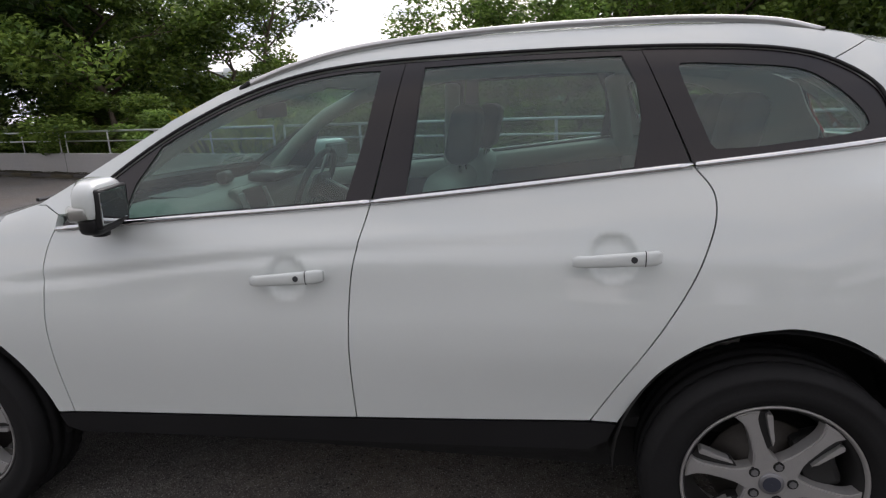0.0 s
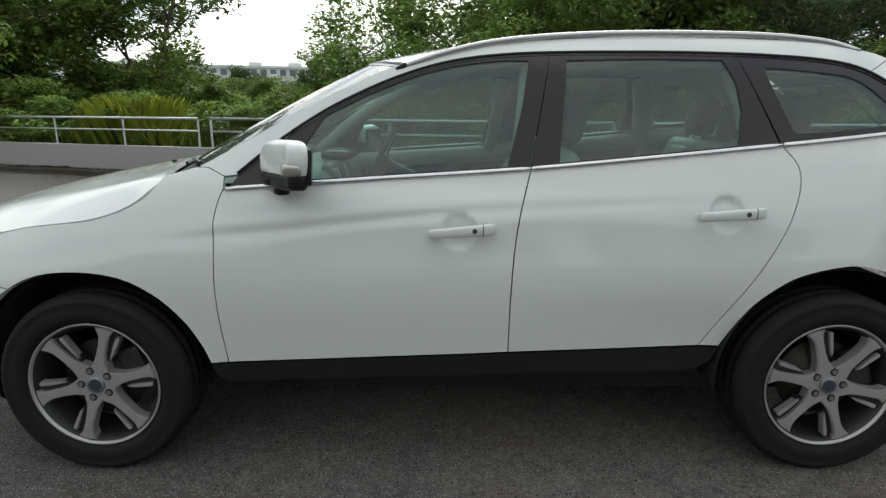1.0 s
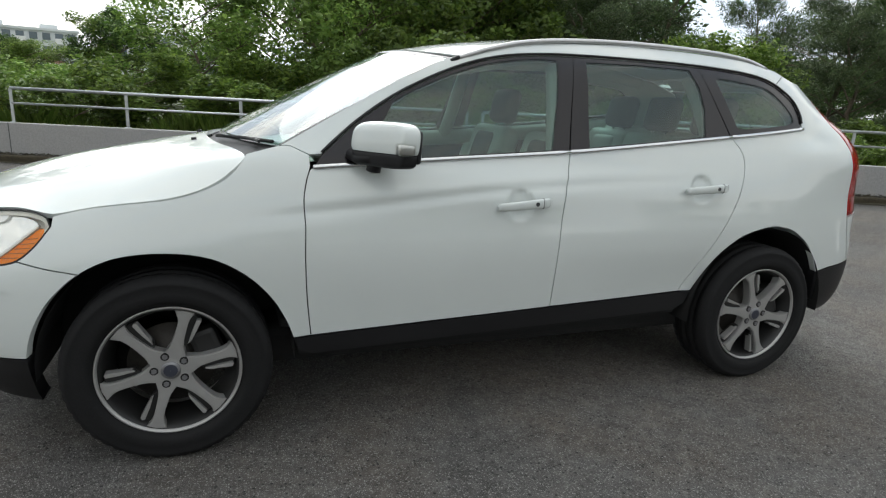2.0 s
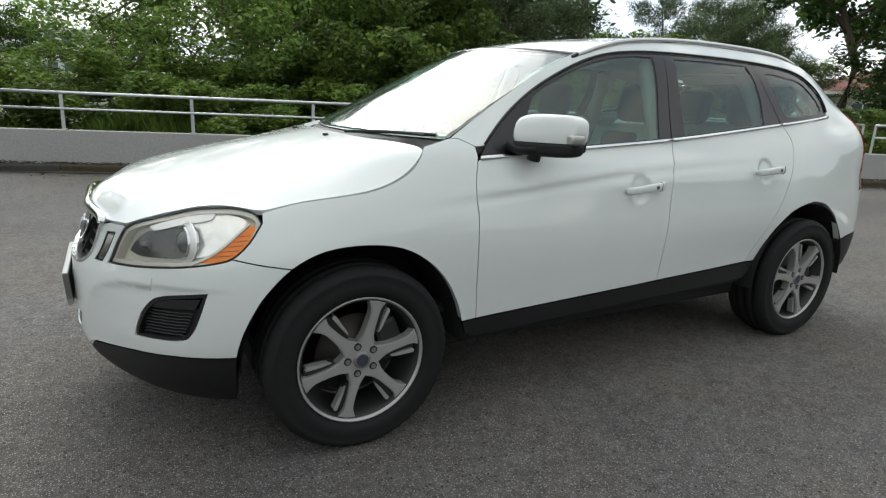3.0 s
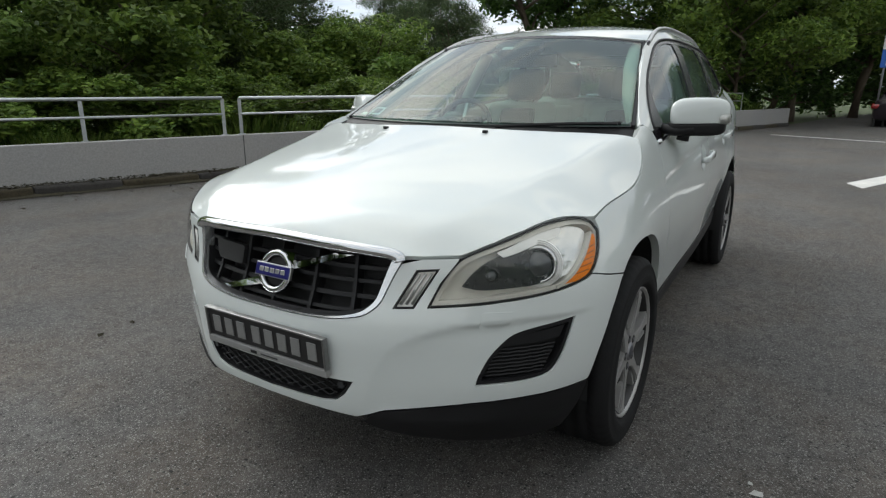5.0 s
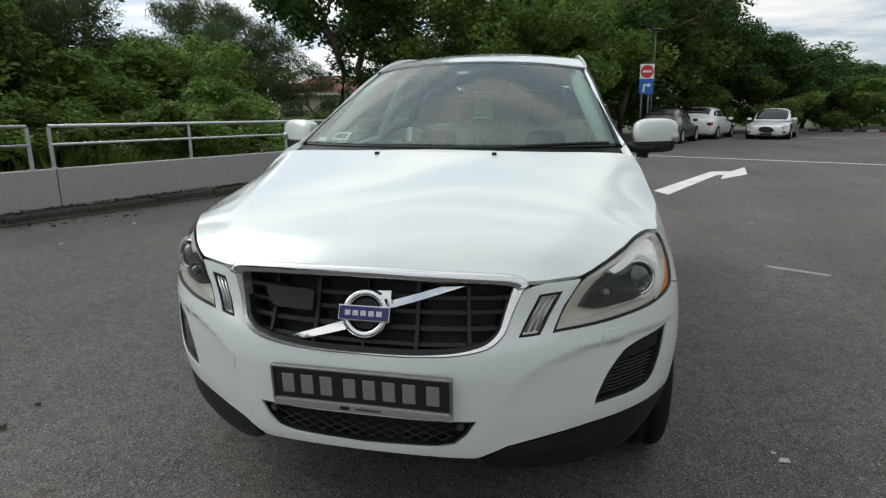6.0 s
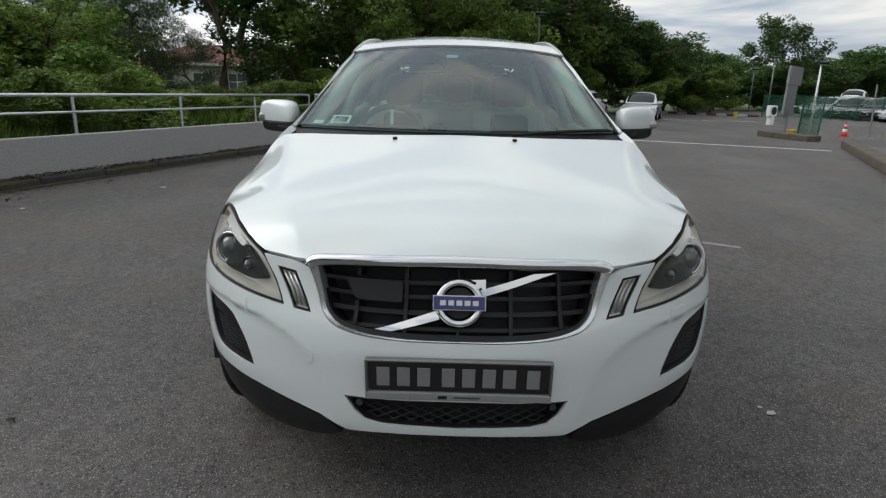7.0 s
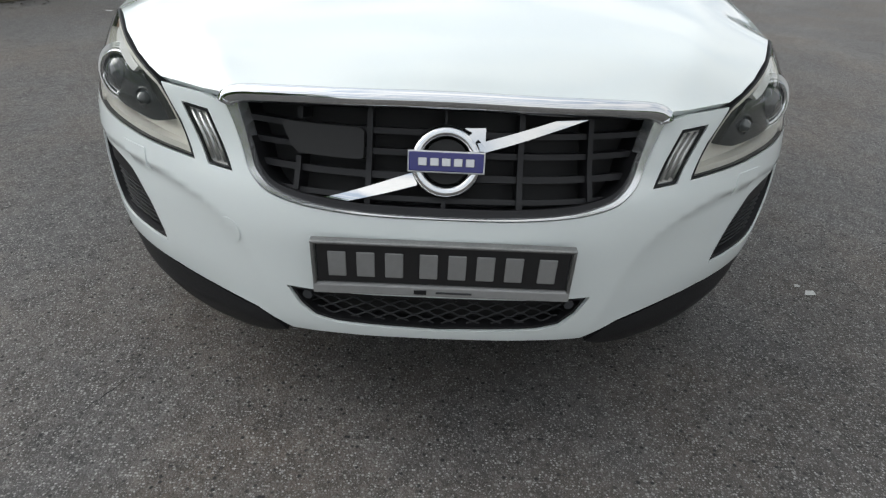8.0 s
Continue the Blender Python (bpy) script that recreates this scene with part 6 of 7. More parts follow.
# dashboard
sec = [(-1.13, 1.06), (-.95, 1.098), (-.78, 1.105), (-.66, 1.085), (-.60, 1.03), (-.60, .86), (-.68, .70), (-1.0, .66)]
bm = bmesh.new()
ys = [-.74, -.6, -.3, -.05, .15, .37, .6, .74]
rings = []
for y in ys:
    k = .035 * math.exp(-((y - .37) / .2) ** 2)
    rings.append([bm.verts.new((x + (.04 if abs(y) > .7 else 0) * (x < -.9), y, z + (k if z > 1.02 and x > -.85 else 0))) for x, z in sec])
for a, b in zip(rings, rings[1:]):
    for j in range(len(sec)):
        bm.faces.new((a[j], b[j], b[(j + 1) % len(sec)], a[(j + 1) % len(sec)]))
bmesh.ops.bevel(bm, geom=bm.edges[:], offset=.008, segments=1, affect="EDGES")
dash = part("dashboard", bm, DASH, CAR, "grey-green dashboard", True)
part("centre_stack", box(.05, .24, .40, pose(-.585, .0, .93, 0, -24, 0), .03, 3), DASH, dash)
for sgn in (-1, 1):
    part("vent_trim", box(.03, .015, .20, pose(-.575, -.105 * sgn, 1.0, 0, -20, 0), .006), SATIN, dash, "satin silver vent trim")
part("screen", box(.012, .17, .10, pose(-.598, .0, 1.06, 0, -15, 0), .004), GLOSS_BLACK, dash)
part("instrument_hood", box(.16, .36, .05, pose(-.66, .37, 1.13), .022, 3), GLOSS_BLACK, dash, smooth=True)
part("speaker_grille", box(.20, .30, .01, pose(-.86, -.12, 1.103, 0, 2, 0), .004), GREY_PLASTIC, dash)
part("phone_holder", box(.06, .10, .06, pose(-.80, .10, 1.145, 0, -10, 10), .02, 3), BLACK_TRIM, dash)
part("side_vent", box(.03, .05, .14, pose(-.60, -.66, 1.0, 0, -14, 0), .01), SATIN, dash)
part("console", box(.9, .22, .22, pose(-.15, 0, .62), .03, 3), DARK_SEAT, CAR, "dark centre console")
SM = pose(-.45, .37, 1.075, 0, -64, 0)
bm = bmesh.new()
tube([SM @ Vector((.185 * math.cos(a), .185 * math.sin(a), 0)) for a in [2 * math.pi * k / 40 for k in range(41)]], .016, 8, bm=bm)
sw = part("steering_wheel", bm, DARK_SEAT, CAR, "dark steering wheel with silver spokes", True)
part("wheel_boss", box(.14, .17, .05, SM @ pose(0, 0, -.02), .03, 3), DARK_SEAT, sw, smooth=True)
for a in (0, 180, 90):
    part("wheel_spoke", box(.13, .02, .016, SM @ pose(0, 0, -.006, 0, 0, a) @ pose(.115, 0, 0), .006), SATIN, sw)
part("steering_column", rod(SM @ Vector((0, 0, -.02)), SM @ Vector((0, 0, -.24)), .05, 14), BLACK_TRIM, sw)
# parking labels stuck inside the windscreen
for a0, a1, c0, c1 in ((.055, .125, .47, .56), (.045, .075, .59, .64)):
    o = [(a0, c0), (a1, c0), (a1, c1), (a0, c1)]
    st_ = sheet("parking_label", o, surface("pale_label_film", (.5, .55, .52), .5) if a0 > .05 else bpy.data.materials["pale_label_film"], CAR, fn=screen_fn, holes=[shrink(o, .012)] if a0 > .05 else [], gap=0, lift=-.012, depth=.001, h=.03, label="pale printed parking label")
# inner mirror and camera pod
q = Vector(screen_fn(np.array([.74]), np.array([.07]))[0])
pod = sheet("camera_pod", [(.868, -.15), (.868, .165), (.80, .155), (.775, .10), (.735, .085), (.735, -.02), (.78, -.05), (.80, -.14)], BLACK_TRIM, CAR, fn=screen_fn, gap=0, lift=-.012, depth=.05, h=.04, label="black sensor pod behind the windscreen")
q = Vector(screen_fn(np.array([.765]), np.array([.03]))[0])
part("pod_window", box(.03, .06, .004, Matrix.Translation(q + Vector((-.002, .005, -.009))) @ pose(0, 0, 0, 0, -27, 0), .001), SATIN, pod)
part("inner_mirror", box(.025, .25, .065, Matrix.Translation(q + Vector((.12, -.10, -.07))), .012, 3), BLACK_TRIM, pod)
for s in (-1, 1):
    # pillars seen from inside, and grab handles
    part("pillar_trim", tube([Vector(skin(np.array([a * s]), np.array([b]))[0]) + Vector((.03, -.06 * s, -.03)) for a, b in ((2.05, 1.15), (2.25, 1.31), (2.45, 1.44), (2.66, 1.53), (2.9, 1.575))], .038, 8), HEADLINER, CAR, smooth=True)
    part("pillar_trim", tube([Vector(skin(np.array([a * s]), np.array([b]))[0]) + Vector((0, -.075 * s, -.01)) for a, b in ((3.12, 1.10), (3.15, 1.25), (3.17, 1.4), (3.19, 1.54))], .04, 8), HEADLINER, CAR, smooth=True)
    part("pillar_trim", tube([Vector(skin(np.array([a * s]), np.array([b]))[0]) + Vector((0, -.085 * s, -.01)) for a, b in ((4.05, 1.18), (4.03, 1.3), (4.01, 1.42), (3.98, 1.54))], .05, 8), HEADLINER, CAR, smooth=True)
    part("door_card", tube([Vector(skin(np.array([a * s]), np.array([float(BELT(a)) - .045]))[0]) + Vector((0, -.075 * s, -.01)) for a in np.linspace(2.12, 4.4, 12)], .05, 8), HEADLINER, CAR, smooth=True)
    part("side_liner", tube([Vector(skin(np.array([a * s]), np.array([b]))[0]) + Vector((0, -.075 * s, -.02)) for a, b in ((2.75, 1.54), (3.2, 1.61), (3.7, 1.62), (4.2, 1.60), (4.5, 1.55))], .035, 8), HEADLINER, CAR, smooth=True)
for s in (-1, 1):
    sheet("rear_pillar_trim", flip([(3.98, 1.17), (4.95, 1.10), (5.08, 1.30), (4.88, 1.50), (4.60, 1.585), (3.98, 1.60)], s), HEADLINER, CAR, holes=[flip(shrink(QUARTER_GLASS, -.012), s)], gap=0, lift=-.05, depth=.01, h=.06)
part("parcel_cover", box(.75, 1.25, .02, pose(1.68, 0, 1.13), .004), DARK_SEAT, CAR)
part("rear_seat_back", box(.10, 1.34, .66, pose(1.36, 0, .92, 0, 14, 0), .04), LEATHER, CAR)

# ---- road markings and litter ----
def flat(name, pts, mat, z=.004):
    return raw(name, [(x, y, z) for x, y in pts], [range(len(pts))], mat)
def stripe(a, b, wd, n=1):
    a, b = Vector(a), Vector(b); q = (b - a).normalized(); q = Vector((-q.y, q.x)) * wd / 2
    return [tuple(a + q), tuple(a - q), tuple(b - q), tuple(b + q)]
tagged(flat("road_line", stripe((16.7, -.3), (12.0, -9.9), .16), WHITE_LINE), "worn white painted line across the car park", "road marking", kind="structure")
tagged(flat("road_line", stripe((30.2, -11.6), (29.4, -17.6), .16), WHITE_LINE), "far white painted stop line", "road marking", kind="structure")
tagged(flat("turn_arrow", [(6.28, -2.04), (6.75, -1.87), (9.97, -3.30), (10.45, -3.52), (10.55, -3.95), (11.72, -4.52), (9.93, -4.13), (8.80, -3.36), (9.80, -3.64), (9.62, -3.45)], WHITE_LINE), "white painted turn arrow on the asphalt", "road marking", kind="structure")
FAINT = surface("worn_road_paint", (0.24, 0.238, 0.23), 0.8, var=0.5, scale=9, fine=60, bump=0.3)
tagged(flat("scuff_mark", [(1.70, -2.20), (1.62, -2.34), (1.52, -2.52), (1.44, -2.64), (1.40, -2.60), (1.50, -2.40), (1.60, -2.22)], FAINT), "faint pale scuff on the asphalt", "mark", kind="structure")
PAPER = surface("paper_scrap", (.42, .42, .40), .8, var=.2)
def scrap(name, x, y, r, label, seed, mat=PAPER, h=.012):
    rg = random.Random(seed)
    bm = bmesh.new()
    c = bm.verts.new((0, 0, h))
    ring = [bm.verts.new((r * rg.uniform(.5, 1.1) * math.cos(t), r * rg.uniform(.3, .7) * math.sin(t), rg.uniform(.001, h))) for t in [2 * math.pi * k / 9 for k in range(9)]]
    for k in range(9):
        bm.faces.new((c, ring[k], ring[(k + 1) % 9]))
    o = part(name, bm, mat)
    o.matrix_world = pose(x, y, .001, 0, 0, rg.uniform(0, 180))
    return tagged(o, label, "litter", "scraps on the asphalt")
for k, (x, y, r) in enumerate(((-1.52, -1.385, .028), (-1.47, -1.36, .014), (3.80, -2.63, .03), (2.37, 4.69, .04), (3.93, 3.90, .05), (5.2, 3.6, .04), (7.0, 2.9, .05), (8.2, 2.2, .04), (-.9, -2.4, .012), (1.2, 4.6, .03))):
    scrap("paper_scrap", x, y, r, "small pale scrap of litter on the asphalt", k)
for k, (x, y) in enumerate(((-1.95, 1.77), (-1.75, 1.80))):
    scrap("leaf", x, y, .026, "dark fallen leaf on the asphalt", 20 + k, DEBRIS, .02)
CRACK = surface("asphalt_crack", (.012, .012, .012), .9, var=.3)
for a, b, k in (((-2.03, .83), (-2.27, .94), 1), ((-2.31, 1.0), (-2.42, 1.12), 2), ((-3.4, -1.1), (-2.9, -2.2), 3)):
    rg = random.Random(k); n = 14
    a, b = Vector(a), Vector(b); q = (b - a).normalized(); q = Vector((-q.y, q.x))
    up_, lo_ = [], []
    off = 0
    for i in range(n + 1):
        off += rg.uniform(-.006, .006)
        c = a.lerp(b, i / n) + q * off; wd = .0016 * math.sin(math.pi * (.05 + .9 * i / n)) * rg.uniform(.5, 1.4)
        up_.append(tuple(c + q * wd)); lo_.append(tuple(c - q * wd))
    o = raw("crack", [(x, y, .002) for x, y in up_ + lo_], [(i, i + 1, n + 2 + i, n + 1 + i) for i in range(n)], CRACK)
    tagged(o, "thin dark crack in the asphalt", "crack", "cracks", "structure")
TAR = surface("tar_spot", (.02, .02, .02), .6, var=.2)
for k in range(26):
    rg = random.Random(100 + k)
    x, y = rg.uniform(-4.5, 6), rg.choice((rg.uniform(-3.4, -1.2), rg.uniform(1.3, 5.0)))
    o = flat("tar_spot", [(x + rg.uniform(.008, .03) * math.cos(t), y + rg.uniform(.008, .03) * math.sin(t)) for t in [2 * math.pi * q / 8 for q in range(8)]], TAR, .0025)
    tagged(o, "small dark tar spot on the asphalt", "stain", "tar spots", "structure")

# ---- island kerb, signs and posts ----
STONE = surface("brown_kerbstone", (.085, .068, .05), .9, var=.5, scale=4, fine=40, bump=.5)
def kerb_run(a, b, n, wd, h, mats, label, name="island_kerb"):
    e = anchor(name, Matrix(), "", ""); 
    for key in ("label", "category"):
        if key in e: del e[key]
    tagged(e, label, "kerb", kind="structure")
    a, b = Vector(a), Vector(b); d = (b - a) / n; yaw = math.degrees(math.atan2(d.y, d.x))
    meshes = []
    for m in mats:
        bm = box(d.length * .985, wd, h, None, .03)
        for v in bm.verts:
            v.co += Vector((noise.noise(v.co * 5), noise.noise(v.co * 6 + Vector((3, 0, 0))), noise.noise(v.co * 4))) * .012
        me = bpy.data.meshes.new("kerb_stone"); bm.to_mesh(me); bm.free(); me.materials.append(m); meshes.append(me)
    for k in range(n):
        o = new("kerb_stone", meshes[k % len(meshes)]); o.parent = e
        c = a + d * (k + .5)
        o.matrix_world = pose(c.x, c.y, h / 2 - .01, 0, 0, yaw)
    return e
kerb_run((13.1, -11.0), (5.6, -7.3), 7, .32, .22, [STONE], "weathered brown kerbstones round an island")
kerb_run((17.6, -10.9), (15.2, -11.3), 3, .5, .2, [STONE], "low brown kerb under the leaning sign")
RED_STONE = surface("red_kerb_paint", (.10, .03, .028), .8, var=.3, scale=4, fine=40)
WHITE_STONE = surface("white_kerb_paint", (.36, .36, .35), .8, var=.4, scale=4, fine=40)
kerb_run((43.6, -13.2), (37.6, -20.6), 14, .25, .15, [WHITE_STONE, RED_STONE], "far red and white striped kerb")
GALV = surface("dull_grey_metal", (.20, .205, .21), .5, .4, var=.12, scale=5, fine=60)
RED = surface("sign_red", (.55, .03, .03), .45, var=.06)
SIGN_BLUE = surface("sign_blue", (.02, .13, .50), .45, var=.06)
SIGN_WHITE = surface("sign_white", (.75, .75, .74), .5, var=.05)
face = pose(23.08, -3.30, 0, 0, 0, 98)       # signs look back along the car park
def traffic_sign():
    e = anchor("traffic_sign", face, "red no-entry sign over a blue arrow sign on poles", "traffic sign")
    m = Matrix()
    for x in (-.16, .12):
        part("pole", rod((x, .04, 0), (x, .04, 3.0), .035, 10), GALV, e, smooth=True)
    p = part("no_entry_plate", box(.58, .02, .60, pose(0, 0, 2.95), .01), SIGN_WHITE, e)
    part("red_disc", rod((0, -.012, 2.95), (0, -.018, 2.95), .26, 32), RED, p)
    part("white_bar", box(.38, .006, .09, pose(0, -.022, 2.95)), SIGN_WHITE, p)
    p = part("turn_plate", box(.58, .02, .60, pose(0, 0, 2.34), .01), SIGN_BLUE, e)
    bm = box(.08, .006, .26, pose(-.10, -.014, 2.24)); box(.20, .006, .08, pose(-.03, -.0145, 2.40), bm=bm)
    part("arrow_shaft", bm, SIGN_WHITE, p)
    bm = bmesh.new(); vs = [bm.verts.new(q) for q in ((.06, -.016, 2.51), (.06, -.016, 2.29), (.21, -.016, 2.40))]; bm.faces.new(vs)
    part("arrow_head", bm, SIGN_WHITE, p)
    for o in e.children_recursive:
        pass
    return e
ts = traffic_sign()
ts.matrix_world = pose(23.08, -3.30, 0, 0, 0, -83)
def lamp_post(x, y, h, label, head=.5, pole=GALV):
    e = anchor("lamp_post", pose(x, y, 0, 0, 0, -83), label, "lamp post", "lamp posts")
    part("pole", rod((0, 0, 0), (0, 0, h), .05, 10, .035), pole, e, smooth=True)
    bm = box(head, .22, .10, pose(0, -.1, h + .05, 20, 0, 0), .02)
    hd = part("lamp_head", bm, BLACK_TRIM, e)
    part("lamp_glass", box(head * .85, .16, .012, pose(0, -.10, h - .005, 20, 0, 0)), SIGN_WHITE, hd)
    part("bracket", box(.06, .06, .14, pose(0, 0, h - .05)), GALV, e)
    return e
lamp_post(25.05, -3.75, 4.75, "grey floodlight on a tall slim pole", .42)
lamp_post(50.2, -25.9, 3.6, "thin pale lamp post far across the car park", .6)
lamp_post(40.7, -22.7, 4.0, "thin pale lamp post far across the car park", .5)
lamp_post(20.32, -14.1, 2.6, "short white lamp post beside the fence", .35, SIGN_WHITE)
e = anchor("sign_box", pose(17.2, -11.45, 0, 0, 0, -56), "grey metal sign board seen from behind", "sign board")
part("upper_board", box(.80, .10, .60, pose(.03, 0, 2.04, 0, 3, 0), .01), GALV, e)
part("lower_board", box(.60, .09, 1.05, pose(-.06, .012, 1.28, 0, 3, 0), .01), GALV, e)
part("post", rod((-.08, 0, 0), (-.08, 0, .9), .045, 10), GALV, e)
part("yellow_foot", box(.42, .3, .26, pose(.25, -.1, .13), .03), surface("yellow_paint", (.45, .32, .04), .8, var=.3), e)
FENCE_GREEN = surface("green_mesh_fence", (.012, .085, .045), .6, var=.2)
def fence(a, b, h, label, n, lean=0.0):
    a, b = Vector(a), Vector(b); d = b - a; ln = d.length
    e = anchor("mesh_fence", pose(a.x, a.y, 0, lean, 0, math.degrees(math.atan2(d.y, d.x))), label, "fence", "green fences")
    for k in range(n + 1):
        part("post", rod((ln * k / n, 0, 0), (ln * k / n, 0, h), .03, 8), FENCE_GREEN, e)
    bm = bmesh.new()
    st = max(.05, ln / 160)
    k = 0.0
    while k < ln:
        box(.012, .012, h - .1, pose(k, 0, h / 2 + .03), bm=bm); k += st
    for z in np.arange(.08, h, max(.06, st)):
        box(ln, .01, .012, pose(ln / 2, 0, float(z)), bm=bm)
    part("mesh_panel", bm, FENCE_GREEN, e)
    return e
fence((17.0, -11.75), (16.2, -11.95), 1.4, "leaning green wire-mesh fence panel", 1, -4)
fence((37.2, -20.6), (34.0, -26.3), 1.5, "long green wire-mesh fence round the car yard", 5)
fence((34.0, -26.3), (27.5, -33), 1.5, "long green wire-mesh fence round the car yard", 5)
part_pole = rod((18.45, -15.2, 0), (18.5, -15.15, 1.85), .03, 8)
tagged(part("fence_post", part_pole, GALV), "single dark steel fence post", "post")
e = anchor("traffic_cone", pose(18.1, -14.05, 0) @ Matrix.Scale(.78, 4), "orange and white traffic cone", "traffic cone")
part("base", box(.36, .36, .04, pose(0, 0, .02), .01), RED, e)
for z0, z1, m in ((.04, .22, RED), (.22, .36, SIGN_WHITE), (.36, .48, RED), (.48, .56, SIGN_WHITE), (.56, .66, RED)):
    part("band", rod((0, 0, z0), (0, 0, z1), .15 - z0 * .17, 20, .15 - z1 * .17), m, e, smooth=True)
e = anchor("barrier_box", pose(26.35, -15.6, 0, 0, 0, -60) @ Matrix.Scale(.68, 4), "white parking barrier box with a round black dial", "barrier")
part("cabinet", box(.42, .35, .95, pose(0, 0, .475), .02), SIGN_WHITE, e)
part("head", box(.85, .30, .75, pose(.0, -.02, 1.0), .03), SIGN_WHITE, e)
part("dial", rod((0, -.18, 1.0), (0, -.21, 1.0), .28, 24), BLACK_TRIM, e)
e = anchor("yellow_bollard", pose(34.3, -17.5, 0) @ Matrix.Scale(.5, 4), "short yellow bollard beside the far kerb", "bollard")
part("post", box(.35, .35, .8, pose(0, 0, .4), .04), bpy.data.materials["yellow_paint"], e)

# ---- other cars ----
FAR_GLASS = surface("far_car_glass", (.008, .010, .010), .06, spec=0.4, var=.05)
def car_body(name, label, colour, L=4.7, W=1.84, H=1.45, hatch=False, light=(.6, .6, .6), rear=(.3, .02, .02), group="parked cars", grille=.55):
    """A smaller sedan or hatchback: body, glasshouse, windows, lamps and wheels. Its nose looks along -x."""
    e = anchor(name, Matrix(), label, "car", group)
    paint = surface(name + "_paint", colour, .3, var=.03, coat=1.0)
    hb = .62 * H
    st = [(-.50, .45, .30, .62), (-.485, .72, .22, .68), (-.44, .90, .20, .72), (-.34, .98, .18, .80), (-.18, 1.0, .18, .91), (0, 1.0, .18, .95), (.20, 1.0, .18, .98), (.36, .99, .19, 1.0), (.45, .93, .22, 1.02 if hatch else .99), (.485, .86, .26, .95 if hatch else .93), (.50, .70, .34, .84)]
    bm = bmesh.new(); rings = []
    stf = catmull([q[0] for q in st], [q[1:] for q in st])
    for x in [st[a][0] + (st[a + 1][0] - st[a][0]) * q / 3 for a in range(len(st) - 1) for q in range(3)] + [st[-1][0]]:
        wd, z0, zt = [float(q) for q in stf(np.array(x))]
        w, zt = W / 2 * wd, hb * zt
        sec = curve([(0, z0), (w * .80, z0), (w * .96, z0 + .09), (w, z0 + (zt - z0) * .45), (w * .985, z0 + (zt - z0) * .72), (w * .92, zt - .035), (w * .72, zt + .012), (w * .4, zt + .03), (0, zt + .035)], 3)
        full = sec + [(-y, z) for y, z in sec[::-1][1:-1]]
        rings.append([bm.verts.new((x * L, y, z)) for y, z in full])
    n = len(rings[0])
    for a, b in zip(rings, rings[1:]):
        for k in range(n):
            bm.faces.new((a[k], a[(k + 1) % n], b[(k + 1) % n], b[k]))
    bm.faces.new(rings[0]); bm.faces.new(rings[-1][::-1])
    bmesh.ops.recalc_face_normals(bm, faces=bm.faces)
    body = part("body", bm, paint, e, smooth=True)
    x0, x3 = (-.24, .47) if hatch else (-.23, .43)
    zb = hb * .95
    high = catmull([0, .10, .24, .38, .56, .74, .88, .96, 1], [(0,), (.34,), (.78,), (.96,), (1.0,), (.965,), (.80,), (.48,), (0,)] if hatch else [(0,), (.34,), (.78,), (.97,), (1.0,), (.88,), (.52,), (.22,), (0,)])
    wide = catmull([0, .2, .6, .85, 1], [(.84,), (.97,), (1.0,), (.95,), (.84,)])
    def dome(u, v, out=0.0):
        """The glasshouse: u from the base of the windscreen to the tail, v across it."""
        def at(u, v):
            h, a = float(high(np.array(min(max(u, 0), 1)))[0]), v * math.pi / 2
            c, y = abs(math.cos(a)) ** .5, abs(math.sin(a)) ** .55
            return Vector(((x0 + (x3 - x0) * u) * L, math.copysign(W * .462 * float(wide(np.array(u))[0]) * y * (1 - .20 * h * c), v), zb + (H - zb) * h * c))
        p = at(u, v)
        if out:
            e1, e2 = at(u + .004, v) - at(u - .004, v), at(u, v + .004) - at(u, v - .004)
            n = e1.cross(e2).normalized()
            p = p + n * out * (1 if n.dot(p - Vector((.1, 0, zb))) > 0 else -1)
        return p
    bm = bmesh.new()
    us, vv = [k / 30 for k in range(31)], [-1 + k / 16 for k in range(33)]
    g = [[bm.verts.new(dome(u, v)) for v in vv] for u in us]
    for i in range(30):
        for j in range(32):
            bm.faces.new((g[i][j], g[i + 1][j], g[i + 1][j + 1], g[i][j + 1]))
    bmesh.ops.remove_doubles(bm, verts=bm.verts, dist=1e-4)
    bmesh.ops.recalc_face_normals(bm, faces=bm.faces)
    part("roof", bm, paint, e, smooth=True)
    def pane(nm, c):
        """A curved pane between four corners (u, v), 12 mm thick."""
        bm, n = bmesh.new(), 7
        gr = []
        for out in (.008, -.004):
            gr.append([[bm.verts.new(dome(*(np.array(c[0]) * (1 - i / n) * (1 - j / n) + np.array(c[1]) * (i / n) * (1 - j / n) + np.array(c[2]) * (i / n) * (j / n) + np.array(c[3]) * (1 - i / n) * (j / n)), out)) for j in range(n + 1)] for i in range(n + 1)])
        for q in gr:
            for i in range(n):
                for j in range(n):
                    bm.faces.new((q[i][j], q[i + 1][j], q[i + 1][j + 1], q[i][j + 1]))
        rim = lambda q: [q[i][0] for i in range(n)] + [q[n][j] for j in range(n)] + [q[n - i][n] for i in range(n)] + [q[0][n - j] for j in range(n)]
        a_, b_ = rim(gr[0]), rim(gr[1])
        for k in range(len(a_)):
            bm.faces.new((a_[k], a_[(k + 1) % len(a_)], b_[(k + 1) % len(a_)], b_[k]))
        bmesh.ops.recalc_face_normals(bm, faces=bm.faces)
        part(nm, bm, FAR_GLASS, e, smooth=True)
    t0 = .80 if hatch else .74
